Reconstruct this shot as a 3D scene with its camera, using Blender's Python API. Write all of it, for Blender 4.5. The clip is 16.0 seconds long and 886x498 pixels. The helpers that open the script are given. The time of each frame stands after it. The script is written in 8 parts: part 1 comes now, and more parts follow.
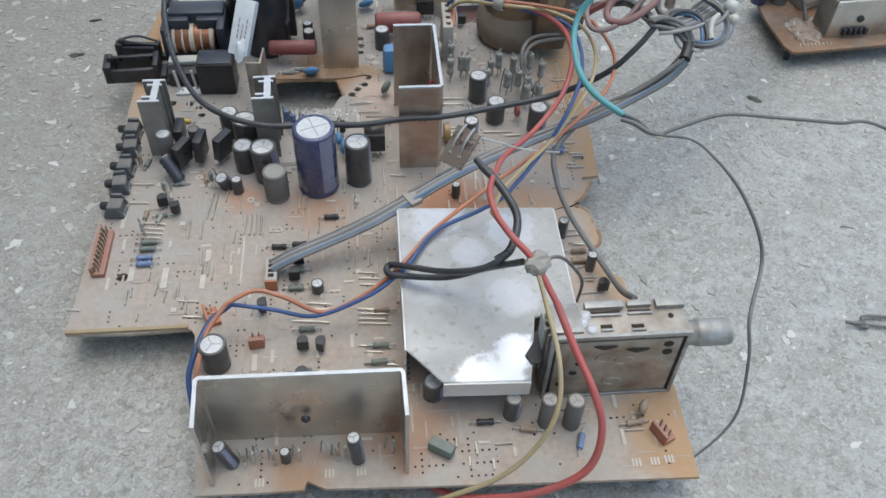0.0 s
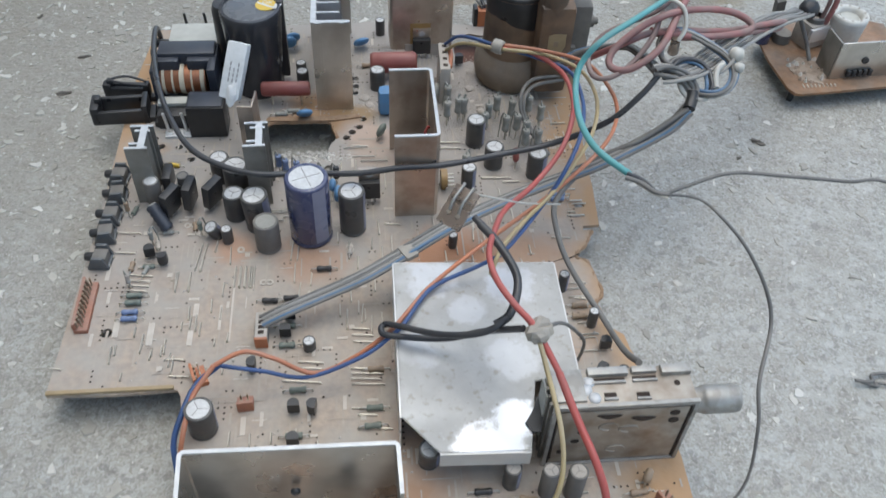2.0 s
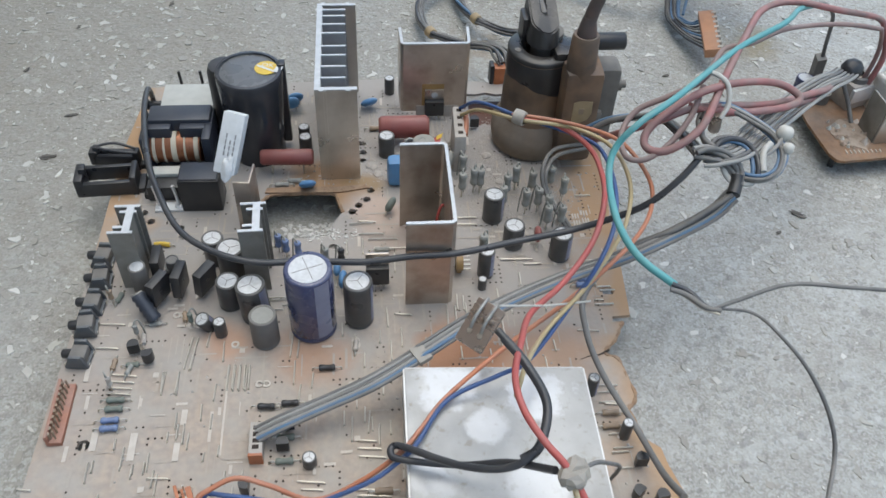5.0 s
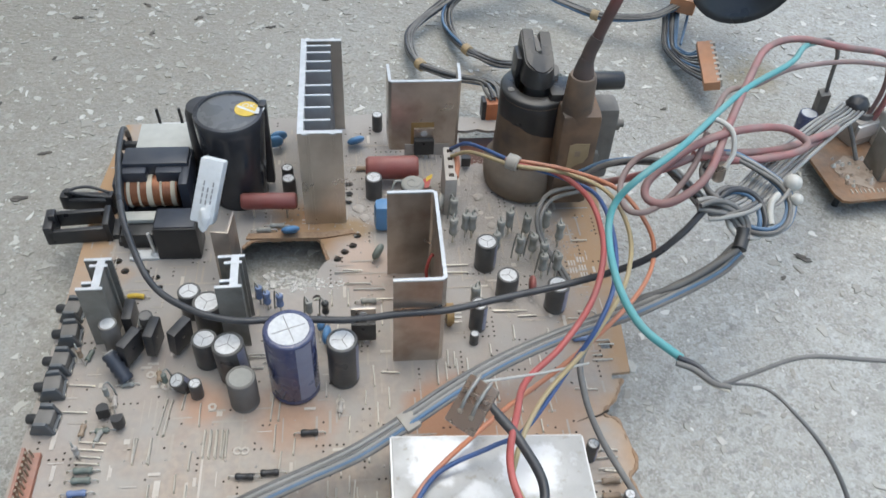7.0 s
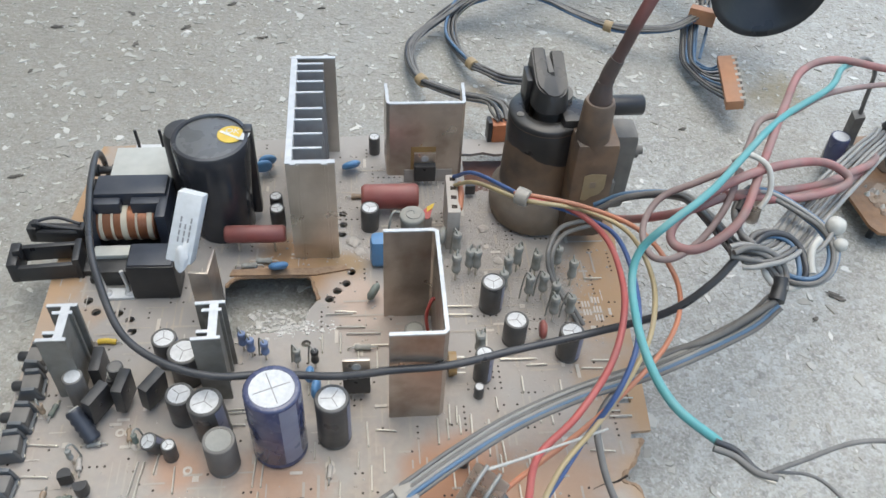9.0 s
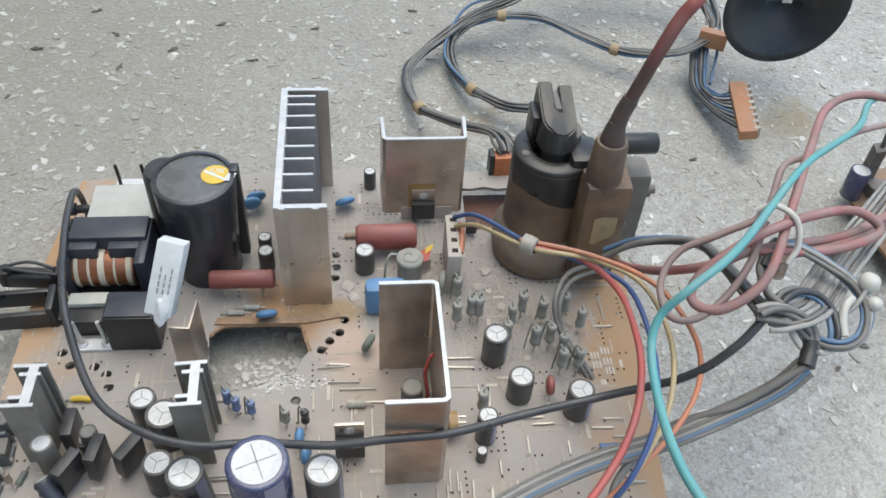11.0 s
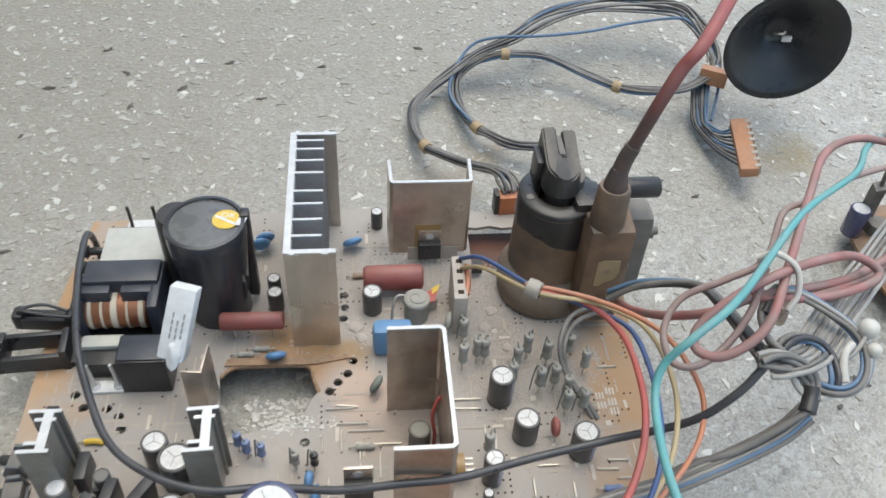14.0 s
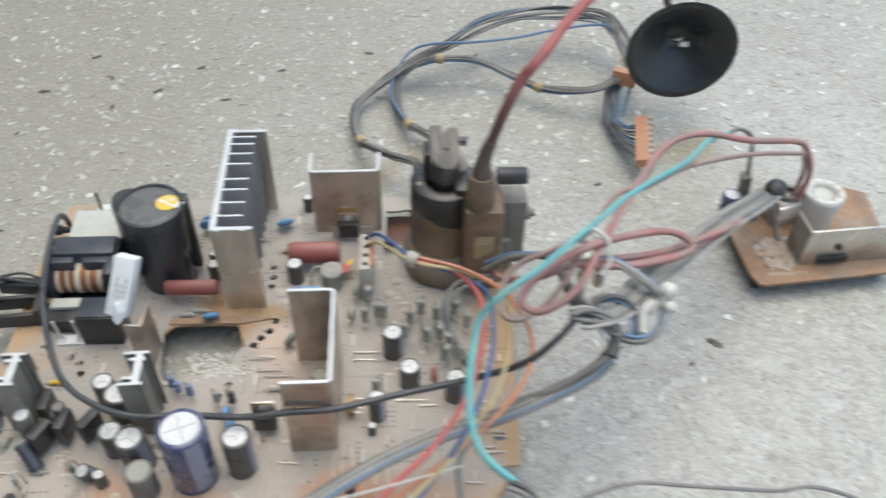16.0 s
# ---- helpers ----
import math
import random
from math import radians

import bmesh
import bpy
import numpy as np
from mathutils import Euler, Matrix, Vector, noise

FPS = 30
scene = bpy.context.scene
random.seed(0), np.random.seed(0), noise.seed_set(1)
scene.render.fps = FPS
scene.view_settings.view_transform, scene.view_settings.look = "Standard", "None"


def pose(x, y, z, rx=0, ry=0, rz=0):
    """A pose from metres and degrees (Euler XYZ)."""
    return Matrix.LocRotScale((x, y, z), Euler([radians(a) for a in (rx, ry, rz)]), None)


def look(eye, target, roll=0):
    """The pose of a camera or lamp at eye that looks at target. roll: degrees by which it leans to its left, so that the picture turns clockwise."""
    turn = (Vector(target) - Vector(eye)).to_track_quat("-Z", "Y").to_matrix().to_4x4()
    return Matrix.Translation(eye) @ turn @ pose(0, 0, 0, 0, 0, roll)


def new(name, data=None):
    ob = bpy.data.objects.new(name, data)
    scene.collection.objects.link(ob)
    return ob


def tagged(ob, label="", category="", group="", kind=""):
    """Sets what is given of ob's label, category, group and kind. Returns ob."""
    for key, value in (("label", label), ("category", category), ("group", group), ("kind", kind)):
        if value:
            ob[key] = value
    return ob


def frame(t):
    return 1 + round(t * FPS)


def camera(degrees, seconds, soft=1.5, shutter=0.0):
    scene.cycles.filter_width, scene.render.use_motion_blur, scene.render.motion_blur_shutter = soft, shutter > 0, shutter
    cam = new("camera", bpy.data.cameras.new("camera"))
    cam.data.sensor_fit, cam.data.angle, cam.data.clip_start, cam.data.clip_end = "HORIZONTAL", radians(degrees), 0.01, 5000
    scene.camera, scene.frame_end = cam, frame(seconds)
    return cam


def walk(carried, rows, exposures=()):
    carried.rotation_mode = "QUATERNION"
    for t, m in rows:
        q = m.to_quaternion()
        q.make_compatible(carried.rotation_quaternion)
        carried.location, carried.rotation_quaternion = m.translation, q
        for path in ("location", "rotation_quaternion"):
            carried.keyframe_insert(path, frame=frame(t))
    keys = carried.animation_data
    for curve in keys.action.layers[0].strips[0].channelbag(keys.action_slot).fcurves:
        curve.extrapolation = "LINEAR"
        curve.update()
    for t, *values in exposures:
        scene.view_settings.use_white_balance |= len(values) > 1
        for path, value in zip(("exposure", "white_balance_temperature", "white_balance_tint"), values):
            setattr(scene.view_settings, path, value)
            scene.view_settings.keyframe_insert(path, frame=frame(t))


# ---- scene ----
cam = camera(54.4, 16.0, shutter=0.8)
PATH = [
    (0, (-0.0139, -0.3092, 0.3053), (0.0019, -0.1774, 0.1557), 2.6),
    (0.5, (-0.0143, -0.3082, 0.3062), (0.0020, -0.1754, 0.1575), 2.8),
    (1, (-0.0141, -0.3054, 0.3069), (0.0025, -0.1724, 0.1585), 2.9),
    (1.5, (-0.0138, -0.2972, 0.3061), (0.0048, -0.1641, 0.1579), 3.7),
    (2, (-0.0133, -0.2877, 0.3075), (0.0040, -0.1537, 0.1601), 3.2),
    (2.5, (-0.0122, -0.2819, 0.3095), (0.0055, -0.1469, 0.1630), 3.2),
    (3, (-0.0114, -0.2776, 0.3087), (0.0071, -0.1421, 0.1627), 3.4),
    (3.5, (-0.0132, -0.2689, 0.3083), (0.0043, -0.1327, 0.1629), 3.3),
    (6, (-0.0139, -0.2220, 0.2997), (0.0026, -0.0853, 0.1547), 3.2),
    (6.5, (-0.0108, -0.2170, 0.3005), (0.0062, -0.0799, 0.1558), 3.3),
    (7, (-0.0106, -0.2114, 0.3012), (0.0078, -0.0736, 0.1574), 3.6),
    (7.5, (-0.0122, -0.2015, 0.2974), (0.0057, -0.0633, 0.1540), 3.8),
    (8, (-0.0128, -0.1929, 0.2945), (0.0056, -0.0563, 0.1496), 4.1),
    (8.5, (-0.0085, -0.1830, 0.2916), (0.0094, -0.0460, 0.1469), 3.8),
    (9, (-0.0071, -0.1754, 0.2892), (0.0109, -0.0381, 0.1448), 3.8),
    (11.5, (-0.0051, -0.1397, 0.2837), (0.0140, -0.0019, 0.1400), 4.2),
    (12, (-0.0012, -0.1336, 0.2829), (0.0179, 0.0046, 0.1397), 4.2),
    (12.5, (-0.0008, -0.1302, 0.2831), (0.0183, 0.0084, 0.1402), 4.2),
    (13, (-0.0029, -0.1277, 0.2853), (0.0163, 0.0116, 0.1431), 4.2),
    (13.5, (-0.0042, -0.1339, 0.2894), (0.0155, 0.0064, 0.1482), 4.2),
    (14, (-0.0076, -0.1441, 0.2953), (0.0107, -0.0034, 0.1544), 3.7),
    (14.5, (-0.0107, -0.1560, 0.2979), (0.0071, -0.0160, 0.1562), 3.4),
    (15, (-0.0108, -0.1673, 0.3101), (0.0033, -0.0274, 0.1679), 2.2),
    (15.5, (0.0050, -0.1811, 0.3276), (0.0158, -0.0417, 0.1846), 2.6),
    (16, (0.0482, -0.1998, 0.3397), (0.0581, -0.0598, 0.1972), 1.4),
]
walk(cam, [(t, look(eye, target, roll)) for t, eye, target, roll in PATH], [(0.0, 0.40, 6400, 3), (3.5, 0.42, 6450, 3), (7.0, 0.61, 6500, 3), (9.0, 0.73, 6600, 3), (12.5, 0.71, 6800, 3), (16.0, 0.80, 6900, 3)])

# ---- world and sun: soft overcast daylight, stronger from one side ----
world = bpy.data.worlds.new("overcast_sky")
scene.world = world
world.use_nodes = True
wn = world.node_tree.nodes
sky = wn.new("ShaderNodeTexSky")
sky.sky_type = "NISHITA"
sky.sun_disc = False
sky.sun_elevation = radians(80)
sky.sun_rotation = radians(8)
sky.air_density, sky.dust_density = 1.0, 2.0
world.node_tree.links.new(sky.outputs[0], wn["Background"].inputs[0])
wn["Background"].inputs[1].default_value = 0.20
sun = new("sun", bpy.data.lights.new("sun", "SUN"))
sun.data.energy, sun.data.angle, sun.data.color = 1.15, radians(70), (1.0, 0.97, 0.92)
sun.matrix_world = look((0.10, 0.08, 1.3), (0, 0, 0))

# ---- materials ----
DUST = (0.40, 0.375, 0.335, 1)


def rgba(c):
    return (c[0], c[1], c[2], 1)


def mat(name, c1, c2=None, rough=0.5, metal=0.0, size=0.004, bump=0.05, dust=0.35, coat=0.0, spread=0.5, random_shade=0.0, clear=0.0, blot=None):
    """A surface of two mottled colours, with grain of about the given size, and dust on what faces up."""
    m = bpy.data.materials.new(name)
    m.use_nodes = True
    n, link = m.node_tree.nodes, m.node_tree.links.new
    bsdf = n["Principled BSDF"]
    tex = n.new("ShaderNodeTexCoord")

    def noisy(scale, detail=4.0):
        k = n.new("ShaderNodeTexNoise")
        k.inputs["Scale"].default_value, k.inputs["Detail"].default_value = scale, detail
        link(tex.outputs["Object"], k.inputs["Vector"])
        return k.outputs["Fac"]

    def ranged(value, a, b, c, d):
        k = n.new("ShaderNodeMapRange")
        for i, v in enumerate((a, b, c, d)):
            k.inputs[i + 1].default_value = v
        link(value, k.inputs[0])
        return k.outputs[0]

    def mixed(fac, a, b):
        k = n.new("ShaderNodeMix")
        k.data_type = "RGBA"
        link(fac, k.inputs[0])
        for sock, v in ((k.inputs[6], a), (k.inputs[7], b)):
            if isinstance(v, tuple):
                sock.default_value = v
            else:
                link(v, sock)
        return k.outputs[2]

    def times(a, b):
        k = n.new("ShaderNodeMath")
        k.operation = "MULTIPLY"
        for sock, v in zip(k.inputs, (a, b)):
            if isinstance(v, float):
                sock.default_value = v
            else:
                link(v, sock)
        return k.outputs[0]

    c2 = c2 or tuple(v * 0.7 for v in c1)
    colour = mixed(ranged(noisy(1 / size), 0.5 - spread / 2, 0.5 + spread / 2, 0, 1), rgba(c1), rgba(c2))
    stain = ranged(noisy(0.12 / size, 3.0), 0.35, 0.7, 0.0, 0.45)
    colour = mixed(stain, colour, rgba([(a + b) / 2 * 0.72 for a, b in zip(c1, c2)]))
    if blot:
        tint, span, low, high, amount = blot
        colour = mixed(ranged(noisy(1 / span, 6.0), low, high, 0.0, amount), colour, rgba(tint))
    if random_shade:
        info = n.new("ShaderNodeObjectInfo")
        colour = mixed(times(info.outputs["Random"], random_shade), colour, rgba([min(1, v * 1.9 + 0.04) for v in c1]))
    rough_value = ranged(noisy(0.5 / size), 0.3, 0.7, max(0.02, rough - 0.1), min(1, rough + 0.12))
    if dust:
        geo = n.new("ShaderNodeNewGeometry")
        sep = n.new("ShaderNodeSeparateXYZ")
        link(geo.outputs["Normal"], sep.inputs[0])
        up = ranged(sep.outputs[2], -0.2, 0.95, 0.25, 1.0)
        lay = times(times(up, ranged(noisy(70.0, 5.0), 0.36, 0.66, 0.35, 1.0)), float(dust))
        colour = mixed(lay, colour, DUST)
        r = n.new("ShaderNodeMix")
        link(lay, r.inputs[0])
        link(rough_value, r.inputs[2])
        r.inputs[3].default_value = 0.9
        rough_value = r.outputs[0]
        if metal:
            inv = n.new("ShaderNodeMath")
            inv.operation, inv.inputs[0].default_value = "SUBTRACT", 1.0
            link(lay, inv.inputs[1])
            link(times(inv.outputs[0], float(metal)), bsdf.inputs["Metallic"])
    else:
        bsdf.inputs["Metallic"].default_value = metal
    link(colour, bsdf.inputs["Base Color"])
    link(rough_value, bsdf.inputs["Roughness"])
    bsdf.inputs["Coat Weight"].default_value = coat
    bsdf.inputs["Transmission Weight"].default_value = clear
    if bump:
        b = n.new("ShaderNodeBump")
        b.inputs["Strength"].default_value, b.inputs["Distance"].default_value = bump, size * 0.3
        link(noisy(2.5 / size), b.inputs["Height"])
        link(b.outputs[0], bsdf.inputs["Normal"])
    return m


def floor_material():
    """Worn terrazzo: pale stone chips of several sizes in grey cement, with broad grime and a painted falloff of light.
    """
    m = bpy.data.materials.new("worn_terrazzo")
    m.use_nodes = True
    n, link = m.node_tree.nodes, m.node_tree.links.new
    bsdf = n["Principled BSDF"]
    tex = n.new("ShaderNodeTexCoord")
    warp = n.new("ShaderNodeTexNoise")
    warp.inputs["Scale"].default_value, warp.inputs["Detail"].default_value = 420, 3
    link(tex.outputs["Object"], warp.inputs["Vector"])
    move = n.new("ShaderNodeVectorMath")
    move.operation = "MULTIPLY_ADD"
    link(warp.outputs["Color"], move.inputs[0])
    move.inputs[1].default_value = (0.0040, 0.0040, 0)
    link(tex.outputs["Object"], move.inputs[2])

    def ranged(value, a, b, c, d):
        k = n.new("ShaderNodeMapRange")
        for i, v in enumerate((a, b, c, d)):
            k.inputs[i + 1].default_value = v
        link(value, k.inputs[0])
        return k.outputs[0]

    def mixed(fac, a, b):
        k = n.new("ShaderNodeMix")
        k.data_type = "RGBA"
        link(fac, k.inputs[0])
        for sock, v in ((k.inputs[6], a), (k.inputs[7], b)):
            if isinstance(v, tuple):
                sock.default_value = v
            else:
                link(v, sock)
        return k.outputs[2]

    def noisy(scale, detail=5.0):
        k = n.new("ShaderNodeTexNoise")
        k.inputs["Scale"].default_value, k.inputs["Detail"].default_value = scale, detail
        link(tex.outputs["Object"], k.inputs["Vector"])
        return k.outputs["Fac"]

    def product(a, b):
        k = n.new("ShaderNodeMath")
        k.operation = "MULTIPLY"
        link(a, k.inputs[0])
        link(b, k.inputs[1])
        return k.outputs[0]

    colour = mixed(ranged(noisy(7.0, 3.0), 0.38, 0.62, 0, 1), (0.305, 0.293, 0.258, 1), (0.372, 0.368, 0.334, 1))
    colour = mixed(ranged(noisy(95.0, 9.0), 0.36, 0.62, 0, 0.75), colour, (0.240, 0.225, 0.19, 1))
    colour = mixed(ranged(noisy(900.0), 0.40, 0.68, 0, 0.8), colour, (0.455, 0.442, 0.405, 1))
    for scale, share, tint in ((240.0, 0.80, (0.47, 0.475, 0.45, 1)), (620.0, 0.70, (0.52, 0.525, 0.50, 1)), (700.0, 0.74, (0.15, 0.14, 0.12, 1)), (330.0, 0.90, (0.15, 0.145, 0.13, 1))):
        v = n.new("ShaderNodeTexVoronoi")
        v.inputs["Scale"].default_value = scale
        link(move.outputs[0], v.inputs["Vector"])
        sep = n.new("ShaderNodeSeparateColor")
        link(v.outputs["Color"], sep.inputs[0])
        colour = mixed(product(ranged(sep.outputs[0], share, share + 0.06, 0, 1), ranged(sep.outputs[1], 0, 1, 0.05, 0.50)), colour, tint)
    colour = mixed(ranged(noisy(16.0, 6.0), 0.5, 0.75, 0, 0.35), colour, (0.25, 0.225, 0.19, 1))
    # browner grime towards the back left, with the light's falloff painted into it
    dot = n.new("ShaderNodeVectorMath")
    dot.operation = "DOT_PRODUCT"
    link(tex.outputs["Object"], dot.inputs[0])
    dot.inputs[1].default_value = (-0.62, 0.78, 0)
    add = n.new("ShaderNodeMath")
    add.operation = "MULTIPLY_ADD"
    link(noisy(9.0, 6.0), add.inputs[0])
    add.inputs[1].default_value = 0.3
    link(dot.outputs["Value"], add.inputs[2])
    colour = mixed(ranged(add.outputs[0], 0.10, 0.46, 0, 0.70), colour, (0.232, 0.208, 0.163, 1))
    # first spot paints the cup's yellowish shade; the others are brown patches
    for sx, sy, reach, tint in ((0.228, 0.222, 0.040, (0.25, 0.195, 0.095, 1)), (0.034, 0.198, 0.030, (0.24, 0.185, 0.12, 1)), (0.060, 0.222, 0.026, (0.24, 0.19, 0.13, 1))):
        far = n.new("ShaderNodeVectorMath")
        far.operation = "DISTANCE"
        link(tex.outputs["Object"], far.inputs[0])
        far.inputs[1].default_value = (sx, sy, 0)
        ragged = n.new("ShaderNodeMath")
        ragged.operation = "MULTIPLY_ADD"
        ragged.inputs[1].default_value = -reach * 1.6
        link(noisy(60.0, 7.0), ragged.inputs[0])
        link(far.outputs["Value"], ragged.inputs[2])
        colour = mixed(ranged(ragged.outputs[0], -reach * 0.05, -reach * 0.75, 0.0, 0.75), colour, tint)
    link(colour, bsdf.inputs["Base Color"])
    link(ranged(noisy(30.0), 0.3, 0.7, 0.38, 0.62), bsdf.inputs["Roughness"])
    b = n.new("ShaderNodeBump")
    b.inputs["Strength"].default_value, b.inputs["Distance"].default_value = 1.0, 0.0011
    link(noisy(340.0, 8.0), b.inputs["Height"])
    link(b.outputs[0], bsdf.inputs["Normal"])
    return m


def chip_material():
    m = bpy.data.materials.new("stone_chip")
    m.use_nodes = True
    n, link = m.node_tree.nodes, m.node_tree.links.new
    geo = n.new("ShaderNodeNewGeometry")
    ramp = n.new("ShaderNodeValToRGB")
    ramp.color_ramp.elements[0].color, ramp.color_ramp.elements[1].color = (0.315, 0.294, 0.250, 1), (0.68, 0.665, 0.61, 1)
    middle = ramp.color_ramp.elements.new(0.70)
    middle.color = (0.445, 0.425, 0.375, 1)
    link(geo.outputs["Random Per Island"], ramp.inputs[0])
    tex = n.new("ShaderNodeTexCoord")
    k = n.new("ShaderNodeTexNoise")
    k.inputs["Scale"].default_value = 300
    link(tex.outputs["Object"], k.inputs["Vector"])
    mix = n.new("ShaderNodeMix")
    mix.data_type, mix.blend_type, mix.inputs[0].default_value = "RGBA", "MULTIPLY", 0.22
    link(ramp.outputs[0], mix.inputs[6])
    link(k.outputs["Fac"], mix.inputs[7])
    link(mix.outputs[2], n["Principled BSDF"].inputs["Base Color"])
    n["Principled BSDF"].inputs["Roughness"].default_value = 0.45
    return m


M_FLOOR, M_CHIP = floor_material(), chip_material()
M_WALL = mat("grey_plaster", (0.31, 0.31, 0.30), (0.26, 0.26, 0.25), 0.85, size=0.02, dust=0)
M_DEBRIS = mat("dry_leaf", (0.075, 0.065, 0.055), (0.13, 0.11, 0.09), 0.8, dust=0.2)
M_PCB = mat("phenolic_board", (0.475, 0.360, 0.265), (0.35, 0.275, 0.215), 0.6, size=0.0026, bump=0.10, spread=0.30, dust=0.76, blot=((0.40, 0.225, 0.13), 0.035, 0.48, 0.70, 0.55))
M_PCB_CLEAN = mat("bare_phenolic", (0.46, 0.23, 0.07), (0.38, 0.19, 0.065), 0.5, size=0.004, dust=0.15)


def bare_sides(m):
    """Orange board that dust has not covered, along the broken side and one rear corner."""
    n, link = m.node_tree.nodes, m.node_tree.links.new
    bsdf = n["Principled BSDF"]
    old = bsdf.inputs["Base Color"].links[0].from_socket
    tex = n.new("ShaderNodeTexCoord")
    sep = n.new("ShaderNodeSeparateXYZ")
    link(tex.outputs["Object"], sep.inputs[0])
    film = n.new("ShaderNodeTexNoise")
    film.inputs["Scale"].default_value, film.inputs["Detail"].default_value = 32, 7
    link(tex.outputs["Object"], film.inputs["Vector"])
    reach = n.new("ShaderNodeMath")
    reach.operation = "MULTIPLY_ADD"
    reach.inputs[1].default_value = 0.16
    link(film.outputs["Fac"], reach.inputs[0])
    link(sep.outputs[1], reach.inputs[2])
    dusty = n.new("ShaderNodeMapRange")
    for i, v in enumerate((0.020, 0.130, 0.0, 0.88)):
        dusty.inputs[i + 1].default_value = v
    link(reach.outputs[0], dusty.inputs[0])
    veil = n.new("ShaderNodeMix")
    veil.data_type = "RGBA"
    link(dusty.outputs[0], veil.inputs[0])
    link(old, veil.inputs[6])
    veil.inputs[7].default_value = (0.345, 0.318, 0.290, 1)
    old = veil.outputs[2]
    for sx, sy, reach_out, amount, tint in ((-0.036, 0.077, 0.022, 0.85, (0.36, 0.20, 0.085, 1)), (-0.012, 0.077, 0.012, 0.8, (0.30, 0.19, 0.085, 1)), (-0.010, 0.060, 0.016, 0.8, (0.50, 0.37, 0.29, 1)), (-0.005, 0.046, 0.018, 0.6, (0.45, 0.345, 0.275, 1)),
                                            (0.004, 0.084, 0.012, 0.7, (0.47, 0.30, 0.20, 1)), (0.022, -0.028, 0.022, 0.8, (0.42, 0.19, 0.09, 1)), (-0.040, -0.024, 0.020, 0.6, (0.46, 0.24, 0.13, 1)), (-0.074, -0.018, 0.012, 0.6, (0.46, 0.25, 0.15, 1)),
                                            (-0.004, -0.145, 0.020, 0.7, (0.36, 0.19, 0.10, 1)), (-0.050, -0.158, 0.020, 0.7, (0.34, 0.18, 0.09, 1)), (0.060, -0.030, 0.018, 0.6, (0.44, 0.25, 0.14, 1))):
        far = n.new("ShaderNodeVectorMath")
        far.operation = "DISTANCE"
        link(tex.outputs["Object"], far.inputs[0])
        far.inputs[1].default_value = (sx, sy, 0.016)
        ragged = n.new("ShaderNodeMath")
        ragged.operation = "MULTIPLY_ADD"
        ragged.inputs[1].default_value = -reach_out * 2.2
        link(film.outputs["Fac"], ragged.inputs[0])
        link(far.outputs["Value"], ragged.inputs[2])
        inside = n.new("ShaderNodeMapRange")
        for i, v in enumerate((-reach_out * 0.1, -reach_out * 0.75, 0.0, amount)):
            inside.inputs[i + 1].default_value = v
        link(ragged.outputs[0], inside.inputs[0])
        rust = n.new("ShaderNodeMix")
        rust.data_type = "RGBA"
        link(inside.outputs[0], rust.inputs[0])
        link(old, rust.inputs[6])
        rust.inputs[7].default_value = tint
        old = rust.outputs[2]
    k = n.new("ShaderNodeTexNoise")
    k.inputs["Scale"].default_value, k.inputs["Detail"].default_value = 45, 6
    link(tex.outputs["Object"], k.inputs["Vector"])
    shift = n.new("ShaderNodeMath")
    shift.operation = "MULTIPLY_ADD"
    shift.inputs[1].default_value = 0.05
    link(k.outputs["Fac"], shift.inputs[0])
    link(sep.outputs[0], shift.inputs[2])
    right = n.new("ShaderNodeMapRange")
    for i, v in enumerate((0.100, 0.118, 0.0, 0.75)):
        right.inputs[i + 1].default_value = v
    link(shift.outputs[0], right.inputs[0])
    left = n.new("ShaderNodeMapRange")
    for i, v in enumerate((-0.092, -0.103, 0.0, 0.8)):
        left.inputs[i + 1].default_value = v
    link(shift.outputs[0], left.inputs[0])
    rear = n.new("ShaderNodeMapRange")
    for i, v in enumerate((0.015, 0.075, 0.0, 1.0)):
        rear.inputs[i + 1].default_value = v
    link(sep.outputs[1], rear.inputs[0])
    corner = n.new("ShaderNodeMath")
    corner.operation = "MULTIPLY"
    link(left.outputs[0], corner.inputs[0])
    link(rear.outputs[0], corner.inputs[1])
    both = n.new("ShaderNodeMath")
    both.operation = "MAXIMUM"
    link(right.outputs[0], both.inputs[0])
    link(corner.outputs[0], both.inputs[1])
    mix = n.new("ShaderNodeMix")
    mix.data_type = "RGBA"
    link(both.outputs[0], mix.inputs[0])
    link(old, mix.inputs[6])
    mix.inputs[7].default_value = (0.44, 0.25, 0.105, 1)
    link(mix.outputs[2], bsdf.inputs["Base Color"])


bare_sides(M_PCB)
M_BREAK = mat("torn_board_edge", (0.40, 0.255, 0.145), (0.22, 0.12, 0.06), 0.85, size=0.002, bump=0.4, dust=0.2)
M_ALU = mat("dull_aluminium", (0.66, 0.63, 0.58), (0.58, 0.54, 0.48), 0.30, 0.95, 0.008, 0.04, dust=0.14, blot=((0.24, 0.22, 0.19), 0.020, 0.50, 0.74, 0.45))
M_ALU_DIRTY = mat("stained_aluminium", (0.60, 0.53, 0.46), (0.50, 0.43, 0.36), 0.32, 0.85, 0.006, 0.05, dust=0.18, blot=((0.30, 0.21, 0.15), 0.014, 0.48, 0.7, 0.7))
M_ALU_DARK = mat("grimy_aluminium", (0.30, 0.285, 0.25), (0.22, 0.205, 0.18), 0.5, 0.4, 0.006, 0.06, dust=0.3, blot=((0.15, 0.135, 0.11), 0.010, 0.48, 0.66, 0.7))
